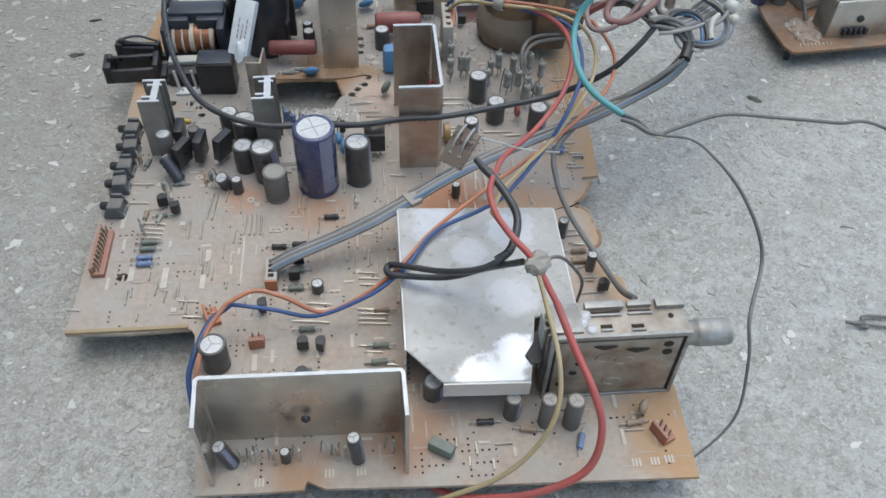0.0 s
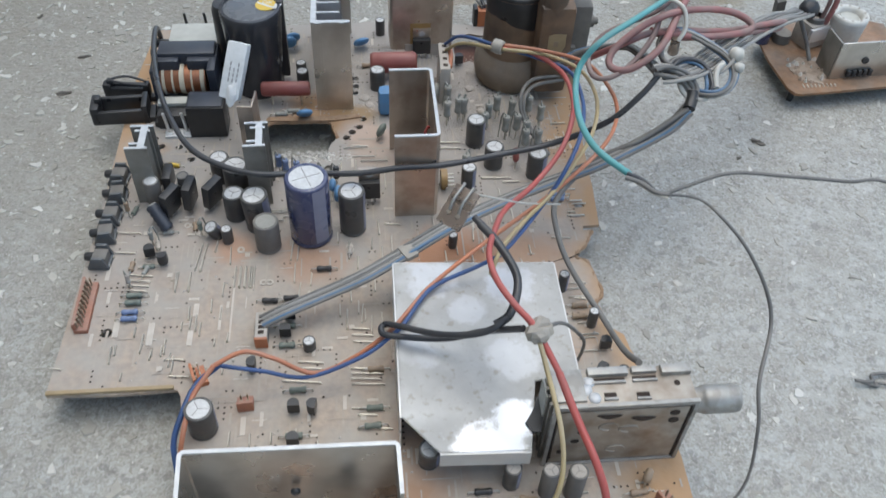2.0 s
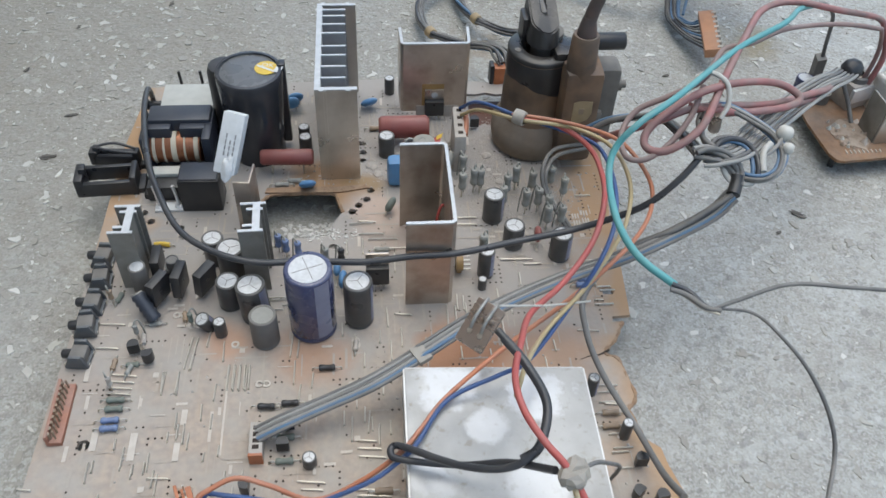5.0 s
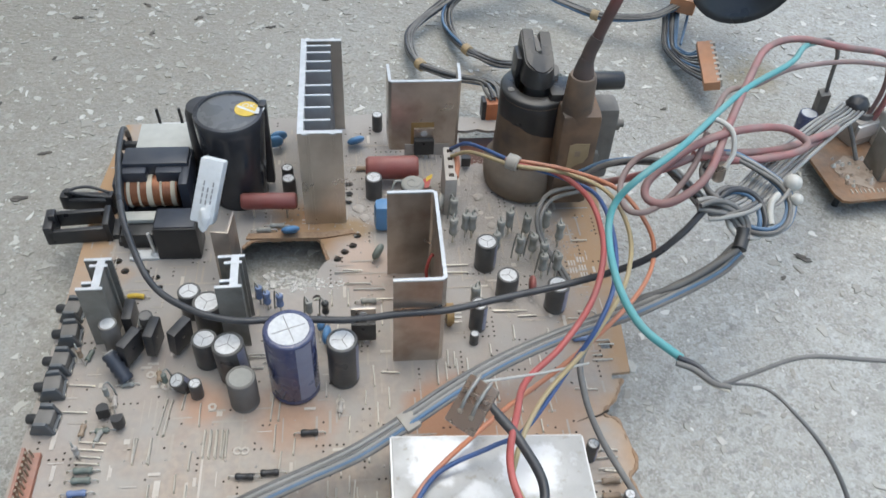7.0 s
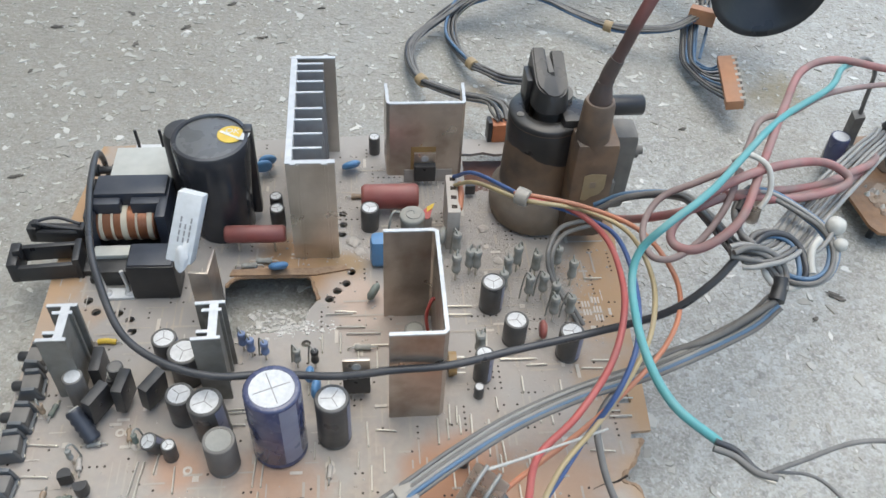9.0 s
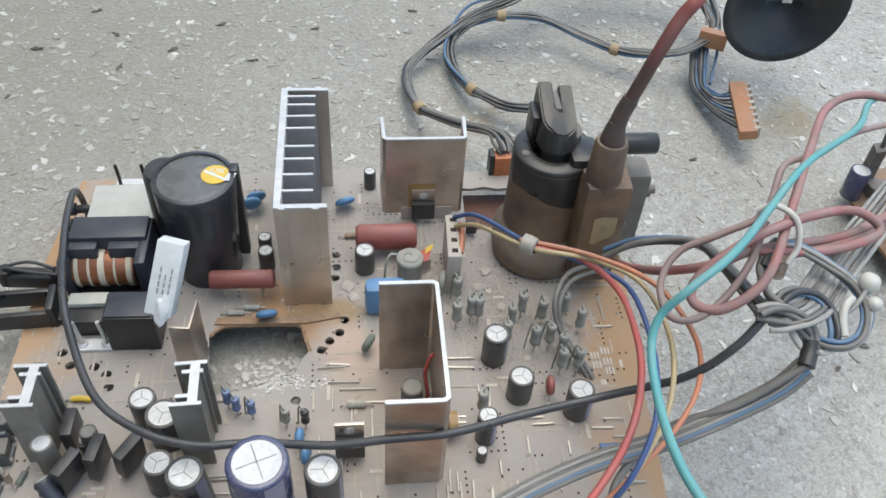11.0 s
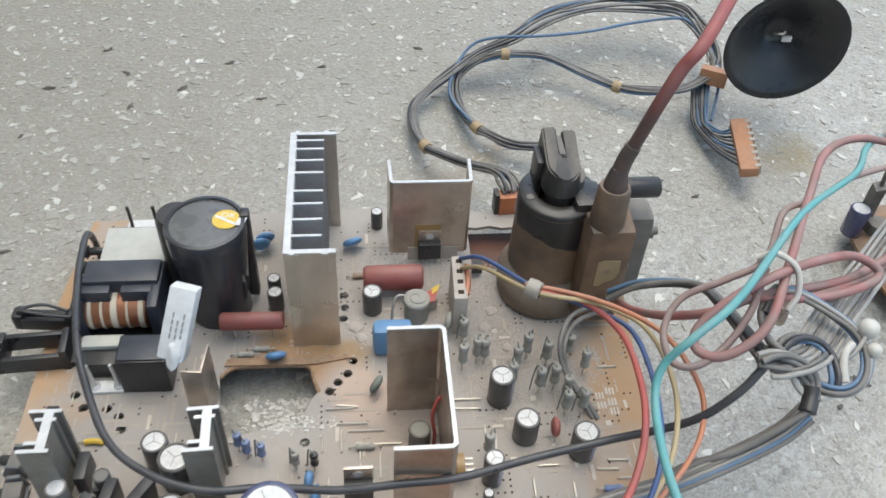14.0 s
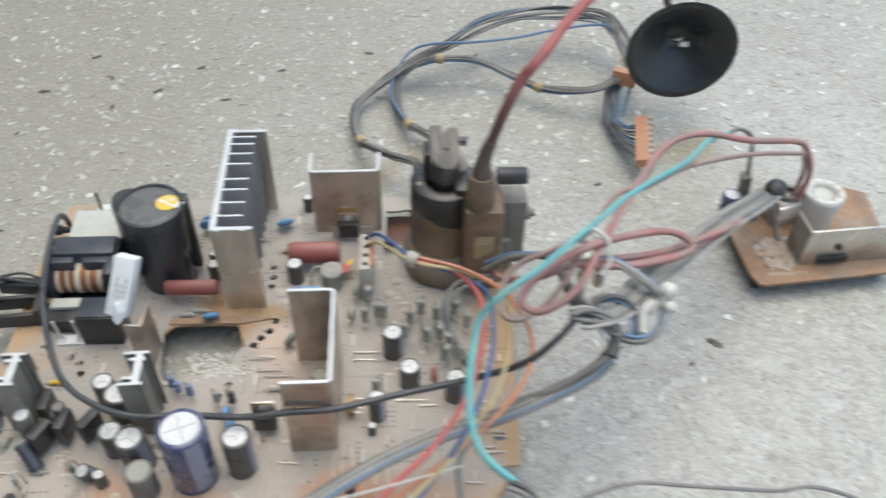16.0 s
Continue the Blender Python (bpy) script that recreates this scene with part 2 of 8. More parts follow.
M_SOCKET = mat("dull_nickel", (0.42, 0.41, 0.385), (0.33, 0.315, 0.29), 0.38, 0.55, 0.004, 0.04, dust=0.3, blot=((0.22, 0.20, 0.17), 0.006, 0.50, 0.62, 0.7))
M_ALU_EDGE = mat("cut_aluminium_edge", (0.64, 0.64, 0.63), (0.54, 0.54, 0.53), 0.4, 0.3, 0.003, 0.0, dust=0.0)
M_FIN = mat("grey_fin", (0.40, 0.39, 0.39), (0.33, 0.32, 0.31), 0.5, 0.4, 0.004, 0.03, dust=0.2)
M_TIN = mat("tinned_steel", (0.78, 0.78, 0.77), (0.66, 0.65, 0.62), 0.34, 0.55, 0.011, 0.05, dust=0.25)
M_TUNER = mat("tarnished_steel", (0.47, 0.415, 0.35), (0.33, 0.275, 0.215), 0.38, 0.6, 0.005, 0.06, dust=0.35, blot=((0.22, 0.155, 0.10), 0.011, 0.48, 0.66, 0.8))
M_LID = mat("smeared_tin_lid", (0.52, 0.515, 0.495), (0.43, 0.42, 0.395), 0.48, 0.30, 0.007, 0.08, dust=0.30, blot=((0.30, 0.27, 0.22), 0.0030, 0.58, 0.70, 0.7))


def wiped_glare_patches(base, spots, size):
    """Bare wiped tin with sky glare painted in, in ragged patches round the given places."""
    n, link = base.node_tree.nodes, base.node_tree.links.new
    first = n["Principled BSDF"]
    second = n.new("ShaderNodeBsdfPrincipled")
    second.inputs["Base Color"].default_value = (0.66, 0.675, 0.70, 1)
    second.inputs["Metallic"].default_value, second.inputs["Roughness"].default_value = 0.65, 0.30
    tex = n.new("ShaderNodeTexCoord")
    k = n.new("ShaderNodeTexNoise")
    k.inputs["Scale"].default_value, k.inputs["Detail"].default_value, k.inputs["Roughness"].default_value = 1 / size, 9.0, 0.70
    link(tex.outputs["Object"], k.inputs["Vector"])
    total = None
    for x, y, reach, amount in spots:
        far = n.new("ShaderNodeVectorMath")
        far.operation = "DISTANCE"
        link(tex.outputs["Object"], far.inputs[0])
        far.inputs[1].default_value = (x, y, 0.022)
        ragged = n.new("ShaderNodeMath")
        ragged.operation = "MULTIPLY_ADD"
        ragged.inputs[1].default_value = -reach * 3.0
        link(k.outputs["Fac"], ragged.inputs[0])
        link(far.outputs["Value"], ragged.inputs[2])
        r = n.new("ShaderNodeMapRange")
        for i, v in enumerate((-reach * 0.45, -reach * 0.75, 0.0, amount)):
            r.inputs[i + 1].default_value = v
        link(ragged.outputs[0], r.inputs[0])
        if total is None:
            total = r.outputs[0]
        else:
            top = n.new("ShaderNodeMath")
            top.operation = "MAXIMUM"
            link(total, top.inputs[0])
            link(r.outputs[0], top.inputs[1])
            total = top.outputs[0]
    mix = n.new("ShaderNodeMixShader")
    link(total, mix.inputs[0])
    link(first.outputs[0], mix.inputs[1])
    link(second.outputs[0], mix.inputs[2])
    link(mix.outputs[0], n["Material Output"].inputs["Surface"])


wiped_glare_patches(M_LID, ((0.0270, -0.1390, 0.0120, 1.0), (0.0385, -0.1260, 0.0085, 1.0), (0.0060, -0.0960, 0.0080, 0.28), (0.0390, -0.0990, 0.0110, 0.33), (0.0120, -0.0580, 0.0110, 0.40), (0.0450, -0.0640, 0.0120, 0.45), (0.0260, -0.0760, 0.0070, 0.30)), 0.014)
M_WIRE_TIN = mat("tinned_lead", (0.72, 0.68, 0.60), (0.55, 0.50, 0.42), 0.35, 0.7, 0.002, 0.0, dust=0.25)
M_BLACK = mat("black_plastic", (0.020, 0.020, 0.022), (0.032, 0.031, 0.031), 0.36, dust=0.06)
M_GLOSS = mat("glossy_black_plastic", (0.030, 0.031, 0.036), (0.045, 0.045, 0.05), 0.16, size=0.008, bump=0.03, dust=0.05)
M_DISC = mat("smoky_plastic_disc", (0.075, 0.076, 0.074), (0.105, 0.104, 0.10), 0.20, size=0.006, bump=0.04, dust=0.14, coat=0.3)
M_NAVY = mat("dark_blue_plastic", (0.022, 0.028, 0.042), (0.035, 0.040, 0.055), 0.34, dust=0.09)
M_SLEEVE = mat("black_capacitor_sleeve", (0.030, 0.030, 0.032), (0.055, 0.052, 0.049), 0.32, size=0.006, dust=0.34)
M_SLEEVE_GREY = mat("dusty_grey_sleeve", (0.11, 0.10, 0.09), (0.15, 0.135, 0.12), 0.6, dust=0.45)
M_BLUE_SLEEVE = mat("dark_blue_sleeve", (0.035, 0.045, 0.12), (0.05, 0.058, 0.125), 0.22, dust=0.12, coat=0.4)
M_SWITCH = mat("slate_switch_frame", (0.060, 0.072, 0.085), (0.11, 0.115, 0.115), 0.42, size=0.002, dust=0.22)
M_STRIPE = mat("pale_stripe", (0.24, 0.25, 0.33), (0.20, 0.20, 0.27), 0.3, dust=0.15)
M_CAN = mat("aluminium_can_top", (0.72, 0.72, 0.715), (0.54, 0.54, 0.53), 0.45, 0.3, 0.0016, 0.05, dust=0.22)
M_GROOVE = mat("vent_groove", (0.30, 0.29, 0.27), (0.22, 0.21, 0.2), 0.6, dust=0.2)
M_ORANGE = mat("orange_plastic", (0.52, 0.17, 0.06), (0.43, 0.14, 0.055), 0.5, dust=0.18)
M_ORANGE_PALE = mat("faded_orange_plastic", (0.50, 0.235, 0.115), (0.42, 0.19, 0.09), 0.5, dust=0.2)
M_ORANGE_DUSTY = mat("dusty_orange_plastic", (0.42, 0.15, 0.075), (0.33, 0.12, 0.065), 0.6, size=0.002, dust=0.42)
M_RED_CAP = mat("brick_red_epoxy", (0.32, 0.065, 0.05), (0.26, 0.055, 0.045), 0.38, dust=0.28)
M_BLUE_DISC = mat("blue_ceramic_epoxy", (0.07, 0.25, 0.50), (0.09, 0.22, 0.40), 0.4, dust=0.2)
M_WHITE = mat("white_ceramic", (0.74, 0.74, 0.73), (0.63, 0.63, 0.61), 0.65, size=0.003, dust=0.15)
M_SOCK_WHITE = mat("dusty_white_plastic", (0.68, 0.67, 0.62), (0.56, 0.54, 0.49), 0.5, size=0.003, dust=0.3)
M_BEIGE = mat("pale_grey_plate", (0.52, 0.52, 0.47), (0.45, 0.45, 0.41), 0.6, dust=0.15)
M_SOCK = mat("dirty_white_plastic", (0.52, 0.47, 0.41), (0.40, 0.35, 0.30), 0.6, dust=0.35)
M_COPPER = mat("lacquered_copper_winding", (0.32, 0.12, 0.05), (0.24, 0.085, 0.035), 0.35, 0.4, 0.0008, 0.2, dust=0.1)
M_TAPE_W = mat("cream_tape", (0.62, 0.56, 0.44), (0.5, 0.44, 0.33), 0.6, dust=0.1)
M_FLY = mat("dusty_brown_resin", (0.150, 0.085, 0.045), (0.22, 0.130, 0.072), 0.5, size=0.012, bump=0.05, dust=0.22, blot=((0.026, 0.022, 0.019), 0.018, 0.45, 0.66, 0.7))
M_FLY_DUSTY = mat("dust_caked_resin", (0.22, 0.16, 0.105), (0.15, 0.105, 0.07), 0.7, size=0.006, bump=0.15, dust=0.5)
M_CLEAR = mat("dusty_clear_plastic", (0.46, 0.37, 0.30), (0.38, 0.30, 0.24), 0.25, size=0.004, dust=0.1, clear=0.7)
M_FLY_GREY = mat("dusty_dark_clamp", (0.014, 0.013, 0.013), (0.030, 0.027, 0.025), 0.30, size=0.007, dust=0.07)
M_FERRITE = mat("grey_ferrite", (0.10, 0.09, 0.08), (0.16, 0.145, 0.125), 0.7, dust=0.4)
M_LABEL = mat("aged_paper_label", (0.42, 0.31, 0.17), (0.35, 0.25, 0.13), 0.7, dust=0.15)
M_YELLOW = mat("yellow_sticker", (0.72, 0.50, 0.06), (0.64, 0.42, 0.05), 0.5, dust=0.06)
M_INK = mat("grey_ink", (0.32, 0.31, 0.30), (0.27, 0.26, 0.25), 0.7, dust=0.0)
M_SILK = mat("white_print", (0.66, 0.60, 0.52), (0.55, 0.48, 0.40), 0.7, dust=0.35)
M_TRACE = mat("faint_track", (0.47, 0.385, 0.305), (0.40, 0.33, 0.265), 0.65, size=0.002, dust=0.6)
M_HOLE = mat("dark_hole", (0.03, 0.02, 0.015), (0.05, 0.035, 0.025), 0.9, dust=0.0)
M_RES_GREY = mat("dust_coated_resistor", (0.25, 0.255, 0.225), (0.35, 0.34, 0.30), 0.8, size=0.002, bump=0.2, dust=0.6)
M_RES_BLUE = mat("blue_resistor", (0.12, 0.19, 0.38), (0.16, 0.22, 0.36), 0.5, dust=0.3)
M_RES_TAN = mat("tan_resistor", (0.34, 0.24, 0.15), (0.28, 0.19, 0.12), 0.5, dust=0.3)
M_GREEN = mat("grey_green_film", (0.10, 0.14, 0.11), (0.15, 0.17, 0.14), 0.6, dust=0.4)
M_MICA = mat("amber_mica", (0.40, 0.25, 0.08), (0.32, 0.18, 0.06), 0.4, dust=0.2)
M_RUBBER = mat("black_rubber_cup", (0.016, 0.018, 0.021), (0.026, 0.027, 0.029), 0.30, size=0.012, dust=0.06)
M_TEAL = mat("teal_insulation", (0.075, 0.37, 0.375), (0.10, 0.33, 0.335), 0.42, size=0.008, dust=0.22)
M_RED = mat("red_insulation", (0.53, 0.075, 0.06), (0.40, 0.08, 0.07), 0.42, size=0.010, dust=0.18)
M_HV = mat("dusty_red_high_voltage_lead", (0.36, 0.055, 0.048), (0.23, 0.05, 0.045), 0.45, size=0.02, dust=0.16, blot=((0.13, 0.05, 0.042), 0.03, 0.48, 0.66, 0.4))
M_GRIME = mat("grimy_dark_sleeve", (0.105, 0.062, 0.050), (0.060, 0.050, 0.045), 0.5, size=0.005, dust=0.16)


def grimed(m, dark, start, end):
    """Grime that is thick at one end of a lead and wears off along it."""
    n, link = m.node_tree.nodes, m.node_tree.links.new
    bsdf = n["Principled BSDF"]
    old = bsdf.inputs["Base Color"].links[0].from_socket
    tex = n.new("ShaderNodeTexCoord")
    sep = n.new("ShaderNodeSeparateXYZ")
    link(tex.outputs["Object"], sep.inputs[0])
    k = n.new("ShaderNodeTexNoise")
    k.inputs["Scale"].default_value, k.inputs["Detail"].default_value = 90, 6
    link(tex.outputs["Object"], k.inputs["Vector"])
    shift = n.new("ShaderNodeMath")
    shift.operation = "MULTIPLY_ADD"
    shift.inputs[1].default_value = 0.016
    link(k.outputs["Fac"], shift.inputs[0])
    link(sep.outputs[2], shift.inputs[2])
    r = n.new("ShaderNodeMapRange")
    for i, v in enumerate((start, end, 0.92, 0.0)):
        r.inputs[i + 1].default_value = v
    link(shift.outputs[0], r.inputs[0])
    mix = n.new("ShaderNodeMix")
    mix.data_type = "RGBA"
    link(r.outputs[0], mix.inputs[0])
    link(old, mix.inputs[6])
    mix.inputs[7].default_value = dark
    link(mix.outputs[2], bsdf.inputs["Base Color"])


grimed(M_HV, (0.085, 0.058, 0.050, 1), 0.030, 0.056)
M_PINK = mat("dusty_pink_insulation", (0.40, 0.115, 0.11), (0.24, 0.105, 0.095), 0.55, size=0.010, dust=0.34, blot=((0.20, 0.14, 0.125), 0.02, 0.45, 0.65, 0.7))
M_MAUVE = mat("dusty_grey_pink_insulation", (0.27, 0.14, 0.125), (0.22, 0.15, 0.135), 0.6, size=0.012, dust=0.4)
M_ORANGE_W = mat("orange_insulation", (0.62, 0.20, 0.08), (0.46, 0.18, 0.10), 0.45, size=0.010, dust=0.24)
M_BLUE_W = mat("blue_insulation", (0.030, 0.092, 0.28), (0.04, 0.085, 0.21), 0.42, dust=0.12)
M_SKY_W = mat("light_blue_insulation", (0.06, 0.17, 0.31), (0.08, 0.15, 0.25), 0.5, dust=0.25)
M_YEL_W = mat("yellow_insulation", (0.52, 0.39, 0.17), (0.40, 0.31, 0.17), 0.5, size=0.008, dust=0.3)
M_BLK_W = mat("black_insulation", (0.022, 0.024, 0.030), (0.04, 0.04, 0.045), 0.32, dust=0.12)
M_GREY_W = mat("grey_insulation", (0.160, 0.152, 0.142), (0.095, 0.090, 0.084), 0.5, size=0.006, dust=0.32)
M_PALE_W = mat("pale_grey_insulation", (0.34, 0.33, 0.305), (0.27, 0.262, 0.243), 0.55, dust=0.3)
M_WHITE_W = mat("white_insulation", (0.64, 0.62, 0.56), (0.52, 0.49, 0.43), 0.5, dust=0.15)
M_TAPE = mat("dusty_clear_tape", (0.40, 0.36, 0.30), (0.30, 0.265, 0.22), 0.45, dust=0.3)
M_UNDER = mat("reddish_brown_underside", (0.15, 0.05, 0.024), (0.07, 0.028, 0.016), 0.5, size=0.008, dust=0.03)
M_NECK = mat("orange_brown_board", (0.30, 0.145, 0.055), (0.20, 0.098, 0.042), 0.6, size=0.004, bump=0.15, dust=0.32, blot=((0.13, 0.075, 0.04), 0.012, 0.46, 0.64, 0.7))
M_NECK_DUST = mat("crusted_brown_dust", (0.46, 0.35, 0.26), (0.34, 0.24, 0.165), 0.85, size=0.0018, bump=0.5, dust=0.35, blot=((0.20, 0.12, 0.07), 0.004, 0.50, 0.62, 0.8))
M_CHIP_PALE = mat("pale_plaster", (0.74, 0.72, 0.68), (0.58, 0.56, 0.52), 0.9, size=0.001, bump=0.2, dust=0.2)
M_CRUST = mat("dusty_residue", (0.50, 0.44, 0.385), (0.42, 0.36, 0.31), 0.9, size=0.003, bump=0.5, dust=0.6)

# ---- building helpers ----
B = 0.016


def part(name, bm, material, parent=None, label="", smooth=True, extra=()):
    me = bpy.data.meshes.new(name)
    bm.normal_update()
    bm.to_mesh(me)
    bm.free()
    me.materials.append(material)
    for m in extra:
        me.materials.append(m)
    if smooth:
        me.shade_smooth()
        me.set_sharp_from_angle(angle=radians(56))
    ob = new(name, me)
    if parent:
        ob.parent = parent
    if label:
        ob["label"] = label
    return ob


def thing(name, label, category, loc=(0, 0, 0), rz=0.0, group="", kind=""):
    ob = new(name)
    ob.empty_display_size = 0.005
    ob.matrix_basis = Matrix.Translation(loc) @ Matrix.Rotation(radians(rz), 4, "Z")
    return tagged(ob, label, category, group, kind)


def box(bm, x0, x1, y0, y1, z0, z1, bev=0.0, m=None):
    made = bmesh.ops.create_cube(bm, size=1.0)["verts"]
    for v in made:
        v.co = Vector(((x0 + x1) / 2 + v.co.x * (x1 - x0), (y0 + y1) / 2 + v.co.y * (y1 - y0), (z0 + z1) / 2 + v.co.z * (z1 - z0)))
        if m:
            v.co = m @ v.co
    if bev:
        edges = list({e for v in made for e in v.link_edges})
        bmesh.ops.bevel(bm, geom=edges, offset=bev, segments=2, affect="EDGES", profile=0.6)
    return bm


def lathe(bm, profile, seg=24, m=None):
    """Turns (radius, height) pairs round z."""
    rings = []
    for r, z in profile:
        if r < 1e-7:
            rings.append([bm.verts.new((0, 0, z))])
        else:
            rings.append([bm.verts.new((r * math.cos(2 * math.pi * k / seg), r * math.sin(2 * math.pi * k / seg), z)) for k in range(seg)])
    for a, b in zip(rings, rings[1:]):
        for k in range(seg):
            j = (k + 1) % seg
            quad = [a[k % len(a)], a[j % len(a)], b[j % len(b)], b[k % len(b)]]
            quad = list(dict.fromkeys(quad))
            if len(quad) > 2:
                bm.faces.new(quad)
    if m:
        for ring in rings:
            for v in ring:
                v.co = m @ v.co
    return bm


def spline(pts, sub=7):
    pts = [Vector(p) for p in pts]
    ext = [pts[0] * 2 - pts[1]] + pts + [pts[-1] * 2 - pts[-2]]
    out = []
    for i in range(1, len(ext) - 2):
        p0, p1, p2, p3 = ext[i - 1:i + 3]
        for k in range(sub):
            t = k / sub
            out.append(0.5 * (2 * p1 + (p2 - p0) * t + (2 * p0 - 5 * p1 + 4 * p2 - p3) * t * t + (3 * p1 - p0 - 3 * p2 + p3) * t ** 3))
    return out + [pts[-1]]


def tube(bm, pts, r, seg=8, sub=7, straight=False):
    line = [Vector(p) for p in pts] if straight else spline(pts, sub)
    side, rings = None, []
    for i, p in enumerate(line):
        d = (line[min(i + 1, len(line) - 1)] - line[max(i - 1, 0)]).normalized()
        if side is None:
            side = d.orthogonal().normalized()
        side = (side - d * side.dot(d)).normalized()
        up = d.cross(side)
        rad = r if not callable(r) else r(i / (len(line) - 1))
        rings.append([bm.verts.new(p + (side * math.cos(2 * math.pi * k / seg) + up * math.sin(2 * math.pi * k / seg)) * rad) for k in range(seg)])
    for a, b in zip(rings, rings[1:]):
        for k in range(seg):
            bm.faces.new((a[k], a[(k + 1) % seg], b[(k + 1) % seg], b[k]))
    bm.faces.new(rings[0][::-1])
    bm.faces.new(rings[-1])
    return bm


def cable(name, pts, r, material, label, category="wire", group="", ends=None):
    ob = thing(name, label, category, pts[0], group=group)
    base = Vector(pts[0])
    local = [Vector(p) - base for p in pts]
    part("insulation", tube(bmesh.new(), local, r), material, ob)
    if ends:
        part("bare_end", tube(bmesh.new(), [local[-1], local[-1] + Vector(ends)], r * 0.45, straight=True), M_WIRE_TIN, ob)
    return ob


def harness(name, pts, strands, label, spread=0.0022, category="cable", seed=1, flat=False):
    """Several wires side by side along one line; strands: material and radius of each."""
    ob = thing(name, label, category, pts[0])
    base = Vector(pts[0])
    rnd = random.Random(seed)
    count = len(strands)
    for i, (material, r) in enumerate(strands):
        a = 2 * math.pi * i / count + rnd.random()
        local = []
        for j, p in enumerate(pts):
            d = Vector(pts[min(j + 1, len(pts) - 1)]) - Vector(pts[max(j - 1, 0)])
            s = Vector((d.y, -d.x, 0)).normalized()
            if flat:
                off = s * (i - (count - 1) / 2) * spread + Vector((0, 0, rnd.uniform(-1, 1) * spread * 0.3))
            else:
                turn = a + 0.5 * j
                off = (s * math.cos(turn) + Vector((0, 0, 1)) * math.sin(turn) * 0.7) * spread * rnd.uniform(0.7, 1.3)
            q = Vector(p) - base + off
            q.z = max(q.z, r + 0.0005 - base.z)
            local.append(q)
        part("strand", tube(bmesh.new(), local, r, seg=7, sub=6), material, ob)
    return ob


def sheet(bm, outline, z0, z1, holes=()):
    """A plate with holes, from closed outlines in the plan."""
    loops = []
    for pts in (outline, *holes):
        vs = [bm.verts.new((x, y, z1)) for x, y in pts]
        loops.append([bm.edges.new((vs[i], vs[(i + 1) % len(vs)])) for i in range(len(vs))])
    bmesh.ops.triangle_fill(bm, edges=[e for l in loops for e in l], use_beauty=True, use_dissolve=False, normal=(0, 0, 1))
    made = bmesh.ops.extrude_face_region(bm, geom=bm.faces[:])
    for v in made["geom"]:
        if isinstance(v, bmesh.types.BMVert):
            v.co.z = z0
    bmesh.ops.recalc_face_normals(bm, faces=bm.faces[:])
    return bm


def ring_points(x, y, r, seg=12):
    return [(x + r * math.cos(2 * math.pi * k / seg), y + r * math.sin(2 * math.pi * k / seg)) for k in range(seg)]

# ---- floor ----
bm = bmesh.new()
box(bm, -5, 5, -5, 5, -0.05, 0)
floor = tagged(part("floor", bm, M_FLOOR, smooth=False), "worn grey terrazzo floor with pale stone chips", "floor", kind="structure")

# added wall out of view, blocks sky light to darken the left side
bm = bmesh.new()
box(bm, -0.95, -0.80, -3.0, 3.0, 0, 2.5)
tagged(part("wall_west", bm, M_WALL, smooth=False), "unseen plain grey wall added beside the floor to block sky light", "wall", kind="structure")


def stone_chips(count, x0, x1, y0, y1):
    """Flakes of stone and mortar, thick on the worn side of the floor and sparse on the smoother one."""
    rnd = random.Random(4)
    verts, faces = [], []
    for _ in range(count):
        x, y = rnd.uniform(x0, x1), rnd.uniform(y0, y1)
        worn = (0.78 * y - 0.62 * x + 0.22) / 0.42
        if rnd.random() > 0.30 + 0.7 * max(0.0, min(1.0, worn)):
            continue
        draw = rnd.random()
        size = 0.00035 + 0.0009 * rnd.random() ** 2 if draw < 0.74 else 0.0009 + 0.0027 * rnd.random() ** 2.2 if draw < 0.993 else rnd.uniform(0.0025, 0.0052)
        k = rnd.randint(4, 6) if draw < 0.74 else rnd.randint(7, 11)
        turn, flat = rnd.random() * 6.28, rnd.uniform(0.22, 0.8)
        bend = rnd.uniform(-0.5, 0.5) / size
        ring = []
        for i in range(k):
            a = 6.2832 * (i + rnd.uniform(-0.3, 0.3)) / k
            r = size * rnd.uniform(0.42, 1.2)
            px, py = r * math.cos(a), r * math.sin(a) * flat
            py += bend * px * px
            ring.append((x + px * math.cos(turn) - py * math.sin(turn), y + px * math.sin(turn) + py * math.cos(turn)))
        b = len(verts)
        top = 0.00004 + min(size, 0.0022) * rnd.uniform(0.05, 0.22)
        tip, tilt = rnd.random() * 6.28, rnd.uniform(0, 0.16)
        verts += [(px, py, max(0.00003, top + tilt * ((px - x) * math.cos(tip) + (py - y) * math.sin(tip)))) for px, py in ring]
        verts += [(x + (px - x) * 1.15, y + (py - y) * 1.15, -0.0003) for px, py in ring]
        faces.append(tuple(range(b, b + k)))
        faces += [(b + i, b + k + i, b + k + (i + 1) % k, b + (i + 1) % k) for i in range(k)]
    me = bpy.data.meshes.new("stone_chips")
    me.from_pydata(verts, [], faces)
    me.materials.append(M_CHIP)
    return tagged(new("stone_chips", me), "pale angular flakes of stone set in the worn cement floor", "stone chips", kind="stuff")


stone_chips(80000, -0.46, 0.50, -0.30, 0.66)


